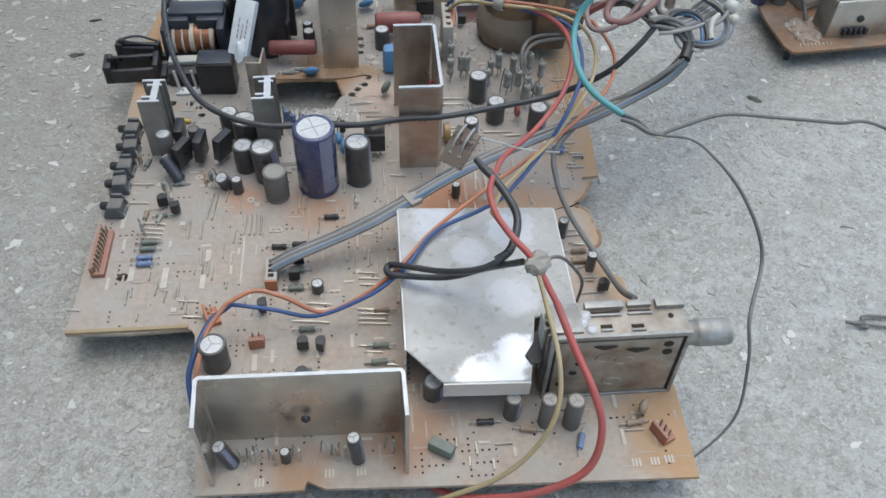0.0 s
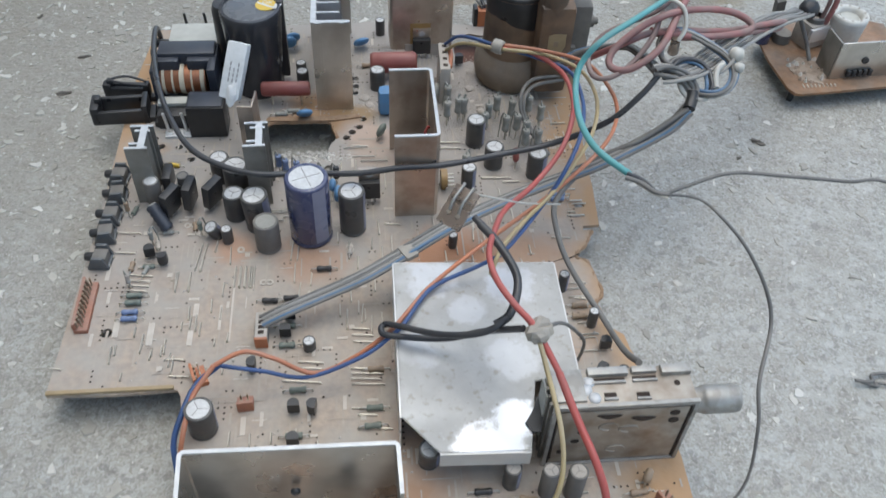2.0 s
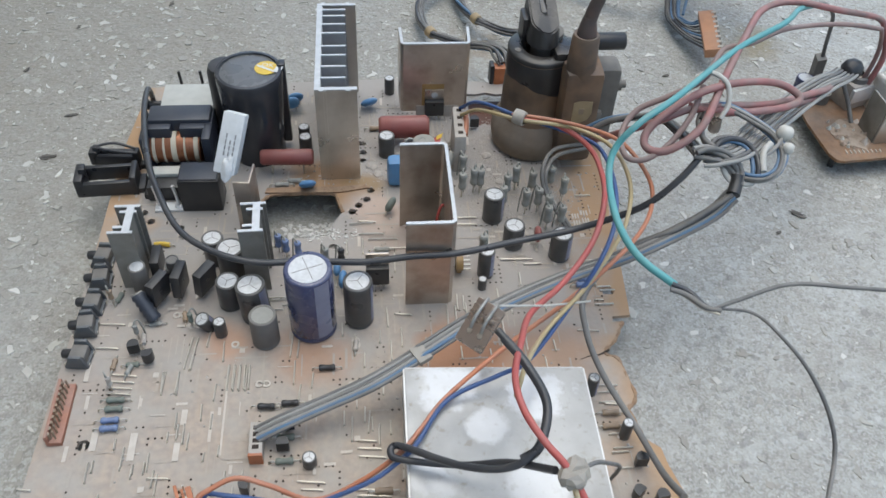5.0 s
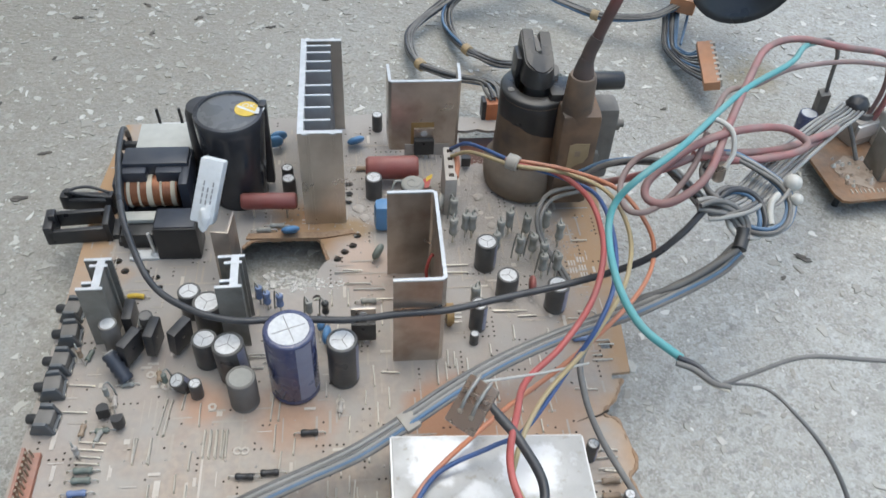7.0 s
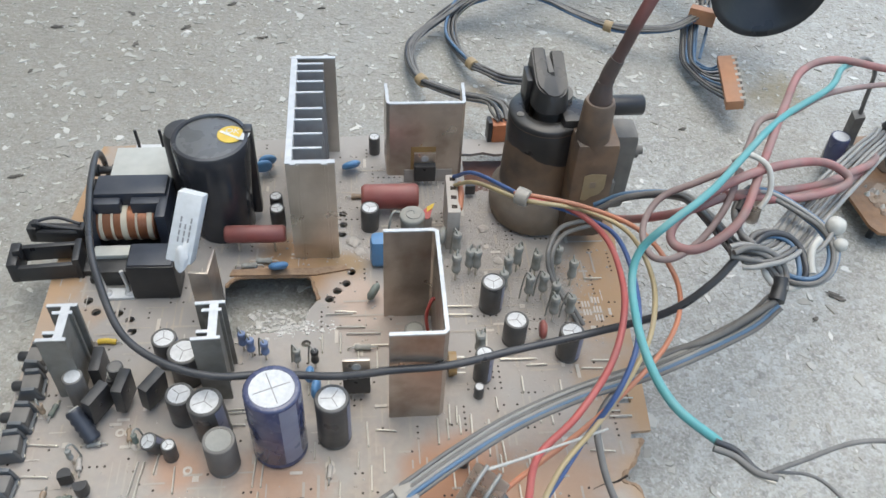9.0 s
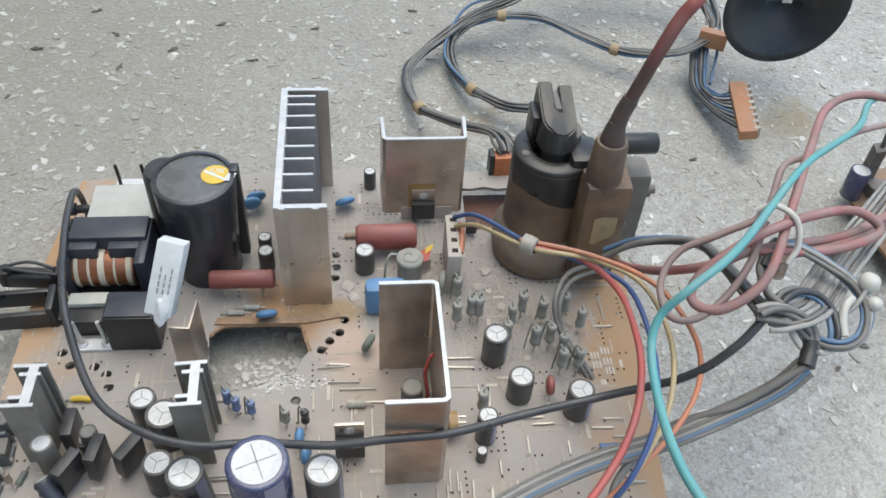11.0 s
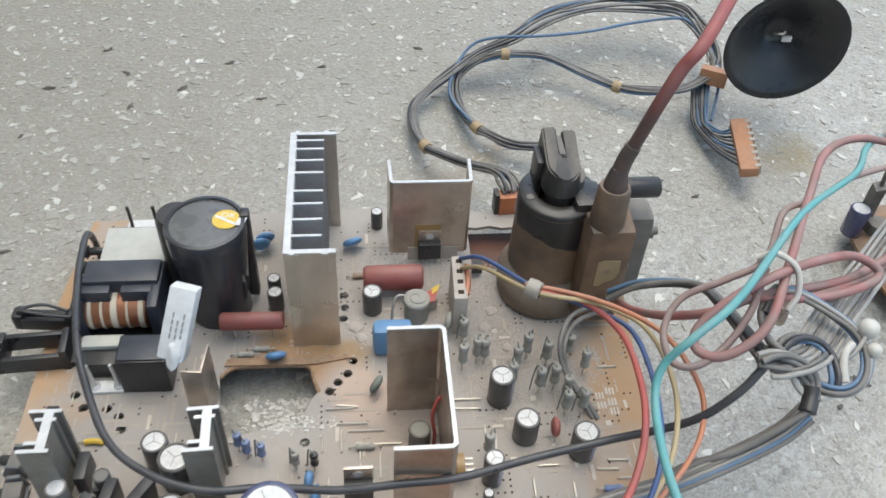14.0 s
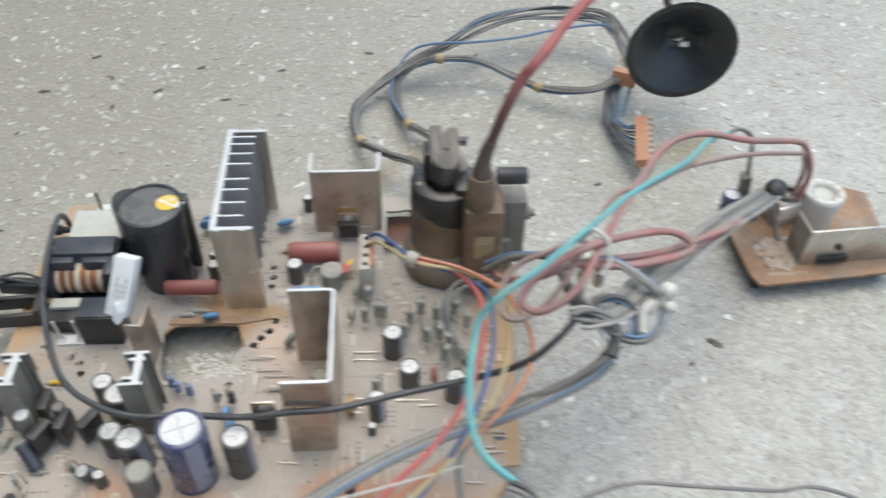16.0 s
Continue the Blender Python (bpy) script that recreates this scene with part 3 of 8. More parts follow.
def dirt_crumbs(count):
    """Gritty dust heaped round the feet of the rear parts."""
    rnd = random.Random(12)
    heaps = ((0.070, 0.062, 0.010), (0.052, 0.082, 0.012), (0.036, 0.072, 0.014), (0.020, 0.098, 0.010), (-0.006, 0.092, 0.007), (-0.020, 0.118, 0.010), (0.060, 0.040, 0.016), (-0.034, 0.128, 0.009), (0.012, 0.125, 0.010), (0.044, 0.098, 0.010), (0.046, 0.078, 0.011), (0.052, 0.112, 0.008), (0.040, 0.060, 0.012))
    verts, faces = [], []
    for i in range(count):
        hx, hy, w = heaps[i % len(heaps)]
        x, y = rnd.gauss(hx, w * 0.7), rnd.gauss(hy, w * 0.7)
        s = 0.00014 + 0.0005 * rnd.random() ** 3
        b = len(verts)
        a0 = rnd.random() * 6.28
        verts += [(x + s * rnd.uniform(0.7, 1.3) * math.cos(a0 + k * 1.57), y + s * rnd.uniform(0.7, 1.3) * math.sin(a0 + k * 1.57), B - 0.00005) for k in range(4)]
        verts.append((x + s * rnd.uniform(-0.3, 0.3), y + s * rnd.uniform(-0.3, 0.3), B + s * rnd.uniform(0.25, 0.7)))
        faces += [(b + k, b + (k + 1) % 4, b + 4) for k in range(4)]
    me = bpy.data.meshes.new("dirt_crumbs")
    me.from_pydata(verts, [], faces)
    me.materials.append(M_CRUST)
    return tagged(new("dirt_crumbs", me), "grey gritty dust lying round the parts on the board", "dust", kind="stuff")


dirt_crumbs(24000)


def rubble(count):
    """Pale flakes of plaster lying on the floor in the hole and along its front rim."""
    rnd = random.Random(21)
    verts, faces = [], []
    for i in range(count):
        rim = i % 5 == 0
        x = rnd.gauss(-0.036, 0.009)
        y = rnd.gauss(0.0425, 0.0022) if rim else rnd.uniform(0.046, 0.066)
        z = B - 0.0001 if rim else 0.0
        s = 0.0003 + (0.0008 if rim else 0.0016) * rnd.random() ** 2
        b = len(verts)
        a0 = rnd.random() * 6.28
        verts += [(x + s * rnd.uniform(0.6, 1.4) * math.cos(a0 + k * 1.57), y + s * rnd.uniform(0.5, 1.0) * math.sin(a0 + k * 1.57), z) for k in range(4)]
        verts += [(x + (p[0] - x) * 0.8, y + (p[1] - y) * 0.8, z + s * rnd.uniform(0.2, 0.6)) for p in verts[b:b + 4]]
        faces += [(b + k, b + (k + 1) % 4, b + 4 + (k + 1) % 4, b + 4 + k) for k in range(4)]
        faces.append((b + 4, b + 5, b + 6, b + 7))
    me = bpy.data.meshes.new("rubble")
    me.from_pydata(verts, [], faces)
    me.materials.append(M_CHIP_PALE)
    return tagged(new("rubble", me), "pale flakes of plaster in and beside the broken hole", "rubble", kind="stuff")


rubble(700)


def leaf_bits(spots):
    for i, (x, y, s, a) in enumerate(spots):
        ob = thing("dry_leaf_bit", "small dark curled scrap lying on the terrazzo floor", "debris", (x, y, 0), a, "scraps on the floor")
        rnd = random.Random(50 + i)
        bm = bmesh.new()
        rim = []
        for k in range(11):
            b = 6.2832 * k / 11
            r = s * rnd.uniform(0.35, 1.25)
            rim.append((r * math.cos(b) * 1.2, r * math.sin(b) * 0.55))
        sheet(bm, rim, 0.0001, 0.0006)
        for v in bm.verts:
            v.co.z = max(0.0001, v.co.z + 0.35 * s * abs(v.co.y / s) * rnd.uniform(0.2, 1.0))
        tube(bm, [(-s * 1.3, s * 0.2, 0.0004), (-s * 0.2, -s * 0.1, 0.0012), (s * 1.1, s * 0.3, 0.0006)], s * 0.07, seg=5, sub=3)
        part("scrap", bm, M_DEBRIS, ob)


leaf_bits([(-0.0640, 0.2770, 0.0028, 10), (-0.1100, 0.2890, 0.0030, 40), (-0.1370, 0.2715, 0.0028, 80), (-0.1805, 0.1210, 0.0036, 5), (0.2046, 0.0627, 0.0035, -30),
           (0.2692, 0.1457, 0.0022, 15), (-0.1760, 0.1560, 0.0026, 20), (-0.185, 0.29, 0.003, 0), (0.1900, 0.0500, 0.0018, 50), (-0.16, 0.33, 0.0026, 30), (0.105, 0.325, 0.0028, 70),
           (-0.085, 0.315, 0.0030, 25), (-0.145, 0.305, 0.0024, -35), (-0.03, 0.31, 0.0022, 15), (0.03, 0.33, 0.0026, -20), (-0.19, 0.245, 0.0020, 70), (0.168, 0.185, 0.0022, 20), (-0.21, 0.20, 0.0022, 60), (0.24, -0.10, 0.0018, 0)])

# ---- the main circuit board ----
OUTLINE = [(-0.0812, -0.1657), (-0.0600, -0.1661), (-0.0428, -0.1662), (-0.0418, -0.1628), (-0.0350, -0.1663), (0.0300, -0.1690), (0.1013, -0.1712), (0.1023, -0.1338), (0.0990, -0.1000),
           (0.0970, -0.0925), (0.0945, -0.0834), (0.0934, -0.0757), (0.0881, -0.0712), (0.0860, -0.0640), (0.0847, -0.0570), (0.0875, -0.0543), (0.0890, -0.0504), (0.0882, -0.0424), (0.0862, -0.0342), (0.0815, -0.0310),
           (0.0832, -0.0277), (0.0869, -0.0230), (0.0900, -0.0181), (0.0919, -0.0141), (0.0880, -0.0143), (0.0887, -0.0114), (0.0964, -0.0110), (0.0973, -0.0004), (0.0986, 0.0154), (0.0990, 0.0278), (0.1005, 0.0500), (0.1030, 0.0682), (0.1060, 0.1000), (0.1055, 0.1500),
           (0.0674, 0.1575), (0.0043, 0.1647), (-0.0124, 0.1633), (-0.1312, 0.1588), (-0.1361, 0.1083), (-0.1365, 0.0625), (-0.1372, -0.0028), (-0.1405, -0.0917), (-0.1150, -0.0929), (-0.0903, -0.0922),
           (-0.0886, -0.0950), (-0.0862, -0.1150)]
BREAK = [(-0.0648, 0.0594), (-0.0656, 0.0671), (-0.0632, 0.0708), (-0.0590, 0.0724), (-0.0468, 0.0726), (-0.0400, 0.0719), (-0.0303, 0.0714), (-0.0285, 0.0640), (-0.0268, 0.0577),
         (-0.0300, 0.0530), (-0.0318, 0.0480), (-0.0316, 0.0425), (-0.0400, 0.0405), (-0.0480, 0.0412), (-0.0561, 0.0395), (-0.0610, 0.0388), (-0.0640, 0.0450)]
GAP = [(0.0408, 0.1240), (0.0440, 0.1205), (0.0490, 0.1215), (0.0560, 0.1190), (0.0640, 0.1215), (0.0655, 0.1350), (0.0640, 0.1485), (0.0575, 0.1478), (0.0520, 0.1496), (0.0460, 0.1482), (0.0412, 0.1488)]
ROUND = [(-0.1192, 0.0609), (-0.1151, 0.0548), (-0.1062, 0.0538), (-0.1012, 0.0501), (-0.0994, 0.0443), (-0.0313, 0.0350), (-0.0350, 0.0290), (-0.0132, 0.0723), (-0.0153, 0.0660),
         (-0.0191, 0.0620), (-0.0223, 0.0577), (-0.1223, -0.0624), (-0.0165, 0.1010), (-0.0170, 0.0950), (-0.0166, 0.1080), (-0.0010, 0.0905), (0.0030, 0.0900), (0.0080, 0.0850)]
board = thing("circuit_board", "brown phenolic television circuit board, dusty and broken, raised on its leads", "circuit board", (0, 0, 0))
bm = bmesh.new()
sheet(bm, OUTLINE, B - 0.0016, B, [BREAK, GAP, [(0.0872, 0.0010), (0.0918, 0.0012), (0.0915, 0.0046), (0.0870, 0.0044)]] + [ring_points(x, y, 0.0019 if y > 0.02 else 0.0024) for x, y in ROUND])
part("panel", bm, M_PCB, board, smooth=False)
bm = bmesh.new()
tube(bm, [(0.0832, -0.0290, B), (0.0790, -0.0312, B), (0.0745, -0.0318, B), (0.0700, -0.0335, B)], lambda t: 0.0005 * (1 - t) + 0.0001, seg=5, sub=4)
part("crack", bm, M_HOLE, board, "dark crack running in from the broken edge")


def torn_edge(pts, parent):
    """A rough lip of fibres along a break."""
    rnd = random.Random(9)
    bm = bmesh.new()
    line = [(x + rnd.uniform(-0.0006, 0.0006), y + rnd.uniform(-0.0006, 0.0006), B - 0.0007 + rnd.uniform(-0.0004, 0.0003)) for x, y in pts]
    tube(bm, line, lambda t: 0.0007 + 0.0005 * abs(math.sin(37 * t)), seg=6, sub=5)
    part("torn_edge", bm, M_BREAK, parent, "rough torn fibre edge")


torn_edge(BREAK[1:9], board)
torn_edge(OUTLINE[12:24], board)
bm = bmesh.new()
sheet(bm, [(-0.0640, 0.0716), (-0.0280, 0.0708), (-0.0140, 0.0735), (-0.0160, 0.0760), (-0.0290, 0.0745), (-0.0450, 0.0752), (-0.0630, 0.0750)], B + 0.0002, B + 0.0009)
part("lifted_strip", bm, M_BREAK, board, "lifted orange-brown strip along the break", smooth=False)
# lower layer seen through the gap, and leads that carry the board
bm = bmesh.new()
box(bm, 0.036, 0.070, 0.112, 0.1545, 0.0050, 0.0062, 0.0003)
part("underside_piece", bm, M_UNDER, board, "reddish-brown broken piece under the gap", smooth=False)
for x, y in ((-0.120, -0.030), (-0.110, 0.130), (0.085, -0.150), (-0.060, -0.150), (0.080, 0.120), (0.030, 0.130), (0.03, -0.04)):
    bm = bmesh.new()
    lathe(bm, [(0, 0), (0.002, 0), (0.0025, B - 0.0017), (0, B - 0.0017)], 10, Matrix.Translation((x, y, 0)))
    part("support_post", bm, M_BLACK, board)
for x, y, r in ((-0.0120, 0.0900, 0.0030), (-0.0095, 0.0840, 0.0024), (0.0420, 0.0870, 0.0028), (0.0500, 0.0760, 0.0022), (0.0720, 0.0540, 0.0022), (0.0460, 0.0960, 0.0026)):
    rnd = random.Random(int(x * 1e5))
    bm = bmesh.new()
    bmesh.ops.create_icosphere(bm, subdivisions=2, radius=r)
    for v in bm.verts:
        v.co = Vector((v.co.x + x, v.co.y + y, B + abs(v.co.z) * 0.35)) + Vector((rnd.uniform(-1, 1), rnd.uniform(-1, 1), rnd.uniform(0, 1))) * r * 0.16
    part("dust_lump", bm, M_CRUST, board, "grey lump of packed dust")
# moulded rail along the front of the left wing
bm = bmesh.new()
box(bm, -0.1403, -0.0915, -0.0922, -0.0905, B + 0.0001, B + 0.0016, 0.0004)
part("edge_rail", bm, M_LABEL, board)

# ---- sheet-metal heat sinks and shields ----


def bent_plate(name, label, walls, z0, z1, material, edge=0.0007, thick=0.0013, category="heat sink"):
    """walls: lines in the plan, bent out of one strip; bright sheared top edge."""
    ob = thing(name, label, category, (walls[0][0], walls[0][1], B))
    o = Vector((walls[0][0], walls[0][1], B))
    for target, a, b, m, pname, grow in ((ob, z0, z1 - edge, material, "wall", 0.0), (ob, z1 - edge, z1, M_ALU_EDGE, "top_edge", 0.00005)):
        bm = bmesh.new()
        left, right = [], []
        pts = [Vector((x, y)) for x, y in walls]
        for i, p in enumerate(pts):
            d1 = (pts[i] - pts[i - 1]).normalized() if i else (pts[1] - pts[0]).normalized()
            d2 = (pts[i + 1] - pts[i]).normalized() if i < len(pts) - 1 else d1
            nrm = (Vector((-d1.y, d1.x)) + Vector((-d2.y, d2.x)))
            nrm = nrm / max(nrm.length_squared, 1e-9) * 2
            left.append(p + nrm * (thick / 2 + grow))
            right.append(p - nrm * (thick / 2 + grow))
        outline = left + right[::-1]
        low = [bm.verts.new((p.x - o.x, p.y - o.y, a - B)) for p in outline]
        high = [bm.verts.new((p.x - o.x, p.y - o.y, b - B)) for p in outline]
        k, half = len(outline), len(left)
        for i in range(k):
            bm.faces.new((low[i], low[(i + 1) % k], high[(i + 1) % k], high[i]))
        for i in range(half - 1):
            bm.faces.new((high[i], high[i + 1], high[k - 2 - i], high[k - 1 - i]))
            bm.faces.new((low[i + 1], low[i], low[k - 1 - i], low[k - 2 - i]))
        bmesh.ops.recalc_face_normals(bm, faces=bm.faces[:])
        part(pname, bm, m, target, smooth=False)
    return ob


ub = bent_plate("channel_heat_sink", "tall U-shaped aluminium heat sink, stained brown, on the circuit board", [(-0.0003, 0.0480), (0.0180, 0.0480), (0.0194, 0.0470), (0.0194, 0.0010), (0.0182, 0.0), (0.0, 0.0)], B, 0.0650, M_ALU_DIRTY)
bm = bmesh.new()
for x0, x1, z0, z1 in ((0.0042, 0.0086, 0.0085, 0.0092), (0.0042, 0.0048, 0.0050, 0.0085), (0.0080, 0.0086, 0.0050, 0.0085), (0.0055, 0.0073, 0.0010, 0.0050)):
    box(bm, x0 + 0.0003, x1 + 0.0003, -0.0486, -0.0482, z0, z1)
part("punched_slot", bm, M_GROOVE, ub, smooth=False)

front = bent_plate("front_heat_sink", "wide aluminium heat sink bent forward at both ends, cloudy grey", [(-0.0752, -0.1625), (-0.0760, -0.1445), (-0.0750, -0.1435), (-0.0070, -0.1445), (-0.0060, -0.1455), (-0.0056, -0.1625)], B, 0.0572, M_ALU)
bm = bmesh.new()
lathe(bm, [(0, 0), (0.0017, 0), (0.0017, 0.001), (0.001, 0.0016), (0, 0.0016)], 12, Matrix.Translation((0.0340, 0.0163, 0.0160)) @ Matrix.Rotation(radians(90), 4, "X"))
part("screw", bm, M_BLACK, front)
rear = bent_plate("rear_heat_sink", "upright aluminium plate heat sink with side flanges", [(0.0040, 0.1440), (0.0045, 0.1305), (0.0055, 0.1297), (0.0372, 0.1297), (0.0381, 0.1305), (0.0386, 0.1440)], B + 0.004, 0.0615, M_ALU_DIRTY)
for fx, wide in ((0.0080, 0.0070), (0.0225, 0.0080)):
    part("foot", box(bmesh.new(), fx, fx + wide, -0.0153, -0.0145, -0.0001, 0.0075, 0.0003), M_SOCK, rear, "pale mounting foot", smooth=False)


def comb_sink():
    x0, x1, y0, y1, top = -0.0371, -0.0180, 0.0811, 0.1536, 0.0696
    ob = thing("finned_heat_sink", "tall extruded aluminium heat sink with a row of fins", "heat sink", (x0, y0, B))
    w, d, h = x1 - x0, y1 - y0, top - B
    for pname, z0, z1, m, g in (("wall", 0, h - 0.0006, M_ALU, 0), ("top_edge", h - 0.0006, h, M_ALU_EDGE, 0.00005)):
        part(pname, box(bmesh.new(), -g, w + g, d - 0.0016, d + g, z0, z1), m, ob, smooth=False)
        part(pname, box(bmesh.new(), -g, 0.0024 + g, 0.0020 + g, d - 0.0016 - g, z0, z1 - 0.00003), m, ob, smooth=False)
        bm = bmesh.new()
        box(bm, -g, w + g, -g, 0.0020 + g, z0, z1)
        if pname == "wall":
            for gx in (0.0042, 0.0155):
                for e in (-0.0009, 0.0003):
                    part("groove_rib", box(bmesh.new(), gx + e, gx + e + 0.0006, -0.0007, -0.00002, z0, z1), m, ob, smooth=False)
        else:
            for gx in (0.0030, 0.0150):
                part("lip", box(bmesh.new(), gx - 0.001, gx + 0.001, -0.0008, -g - 0.00002, z0, z1), m, ob, smooth=False)
                part("lip", box(bmesh.new(), gx - 0.001, gx + 0.001, d + g + 0.00002, d + 0.0010, z0, z1), m, ob, smooth=False)
        part(pname, bm, m, ob, smooth=False)
    for y in (0.0095, 0.0185, 0.0275, 0.0350, 0.0462, 0.0540, 0.0615, 0.0672):
        fin = part("fin", box(bmesh.new(), 0.0024, 0.0140, y - 0.0005, y + 0.0005, 0, h - 0.0006), M_FIN, ob, smooth=False)
        part("fin_edge", box(bmesh.new(), 0.0024, 0.0140, y - 0.00055, y + 0.00055, h - 0.0006, h - 0.0001), M_ALU_EDGE, fin, smooth=False)
    part("inner_face", box(bmesh.new(), 0.0025, 0.0028, 0.002, d - 0.0017, 0, h - 0.0007), M_FIN, ob, smooth=False)


comb_sink()


def h_sink(x, y, w, d, h, rz, label):
    """An upright extrusion with an H section and a bright cut top."""
    ob = thing("small_heat_sink", label, "heat sink", (x, y, B), rz, "small heat sinks")
    for pname, z0, z1, m, g in (("wall", 0, h - 0.0005, M_ALU_DARK, 0), ("top_edge", h - 0.0005, h, M_ALU_EDGE, 0.00004)):
        bm = bmesh.new()
        for yy, left, right in ((-d / 2, 0.50, 0.42), (-d / 2 + 0.0030, 0.34, 0.22), (d / 2 - 0.0034, 0.22, 0.40), (d / 2, 0.46, 0.50)):
            box(bm, -w * left - g, w * right + g, yy - 0.0006 - g, yy + 0.0006 + g, z0, z1)
        box(bm, 0.0002 - g, 0.0032 + g, -d / 2 + 0.0006, d / 2 - 0.0006, z0, z1 - 0.00004)
        part(pname, bm, m, ob, smooth=False)
    return ob


sa = h_sink(-0.1146, 0.0228, 0.0108, 0.0153, 0.0335, 0, "small upright aluminium heat sink beside the row of switches")
sb = h_sink(-0.0622, 0.0190, 0.0108, 0.0158, 0.0365, 2, "small upright aluminium heat sink behind the black capacitors")


def power_transistor(x, y, rz, parent=None, h=0.016, lean=0.0, label="black power transistor with a metal tab and three leads", w=0.0100, tab=True):
    ob = thing("power_transistor", label, "transistor", (x, y, B), rz, "power transistors")
    ob.matrix_basis = ob.matrix_basis @ Matrix.Rotation(radians(lean), 4, "X")
    part("body", box(bmesh.new(), -w / 2, w / 2, -0.0020, 0.0020, 0.0035, 0.004 + h * 0.6, 0.0005), M_BLACK, ob)
    if tab:
        bm = bmesh.new()
        box(bm, -w / 2, w / 2, 0.0009, 0.0022, 0.004 + h * 0.6, 0.004 + h, 0.0002)
        part("tab", bm, M_ALU_DIRTY, ob)
        part("tab_hole", lathe(bmesh.new(), [(0, 0), (0.0017, 0), (0.0017, 0.0003), (0, 0.0003)], 12, Matrix.Translation((0, 0.0008, 0.004 + h * 0.8)) @ Matrix.Rotation(radians(90), 4, "X")), M_CAN, ob)
    for k in (-1, 0, 1):
        part("lead", box(bmesh.new(), k * 0.0025 - 0.0004, k * 0.0025 + 0.0004, -0.0003, 0.0003, -0.0002, 0.0042), M_WIRE_TIN, ob, smooth=False)
    return ob


power_transistor(-0.0115, 0.0100, 0, label="black power transistor with a grey metal tab, standing")
power_transistor(0.0215, 0.1268, 0, h=0.014, label="black power transistor clamped with amber mica to the rear plate")
part("mica_sheet", box(bmesh.new(), 0.0110, 0.0225, -0.0150, -0.0147, 0.006, 0.021), M_MICA, rear, "amber mica sheet", smooth=False)
power_transistor(-0.1060, 0.0220, -90, h=0.015, tab=False, w=0.011, label="black power transistor clipped to the small heat sink")
for x, y, rz, lean in ((-0.1035, 0.0050, 62, 8), (-0.0950, 0.0095, 80, 4), (-0.0850, 0.0100, 58, 10)):
    power_transistor(x, y, rz, h=0.0210, lean=lean * 0.5, tab=False, w=0.0105, label="thick black transistor package leaning on its leads")

# ---- tin shield and tuner ----
shield = thing("shield_can", "tinned steel shield lid with clipped corners, smeared with dust", "shield", (0, 0, B))
LID = [(-0.0030, -0.0494), (0.0300, -0.0508), (0.0641, -0.0526), (0.0640, -0.1085), (0.0470, -0.1110), (0.0412, -0.1398), (0.0090, -0.1386), (-0.0037, -0.1232)]
bm = bmesh.new()
sheet(bm, LID, 0.0212, 0.0220)
bmesh.ops.bevel(bm, geom=[e for e in bm.edges if e.calc_face_angle(0) > 0.8 and all(v.co.z > 0.0215 for v in e.verts)], offset=0.0003, segments=2, affect="EDGES")
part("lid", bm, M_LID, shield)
for (xa, ya), (xb, yb), low in ((LID[0], LID[2], 0.0), (LID[2], LID[3], 0.0), (LID[5], LID[6], 0.0135), (LID[7], LID[0], 0.0)):
    d = Vector((xb - xa, yb - ya))
    nn = Vector((d.y, -d.x)).normalized() * 0.0006
    bm = bmesh.new()
    vs = []
    for z in (low, 0.0214):
        vs.append([bm.verts.new((p.x, p.y, z)) for p in (Vector((xa, ya)), Vector((xb, yb)), Vector((xb, yb)) - nn, Vector((xa, ya)) - nn)])
    for i in range(4):
        bm.faces.new((vs[0][i], vs[0][(i + 1) % 4], vs[1][(i + 1) % 4], vs[1][i]))
    bm.faces.new(vs[0][::-1])
    bm.faces.new(vs[1])
    bmesh.ops.recalc_face_normals(bm, faces=bm.faces[:])
    part("skirt", bm, M_TIN, shield, smooth=False)
bm = bmesh.new()
sheet(bm, [(0.0405, -0.1290), (0.0440, -0.1240), (0.0465, -0.1180), (0.0480, -0.1250), (0.0455, -0.1330), (0.0425, -0.1330)], 0.0222, 0.0230)
part("torn_flap", bm, M_BLACK, shield, "torn black flap", smooth=False)


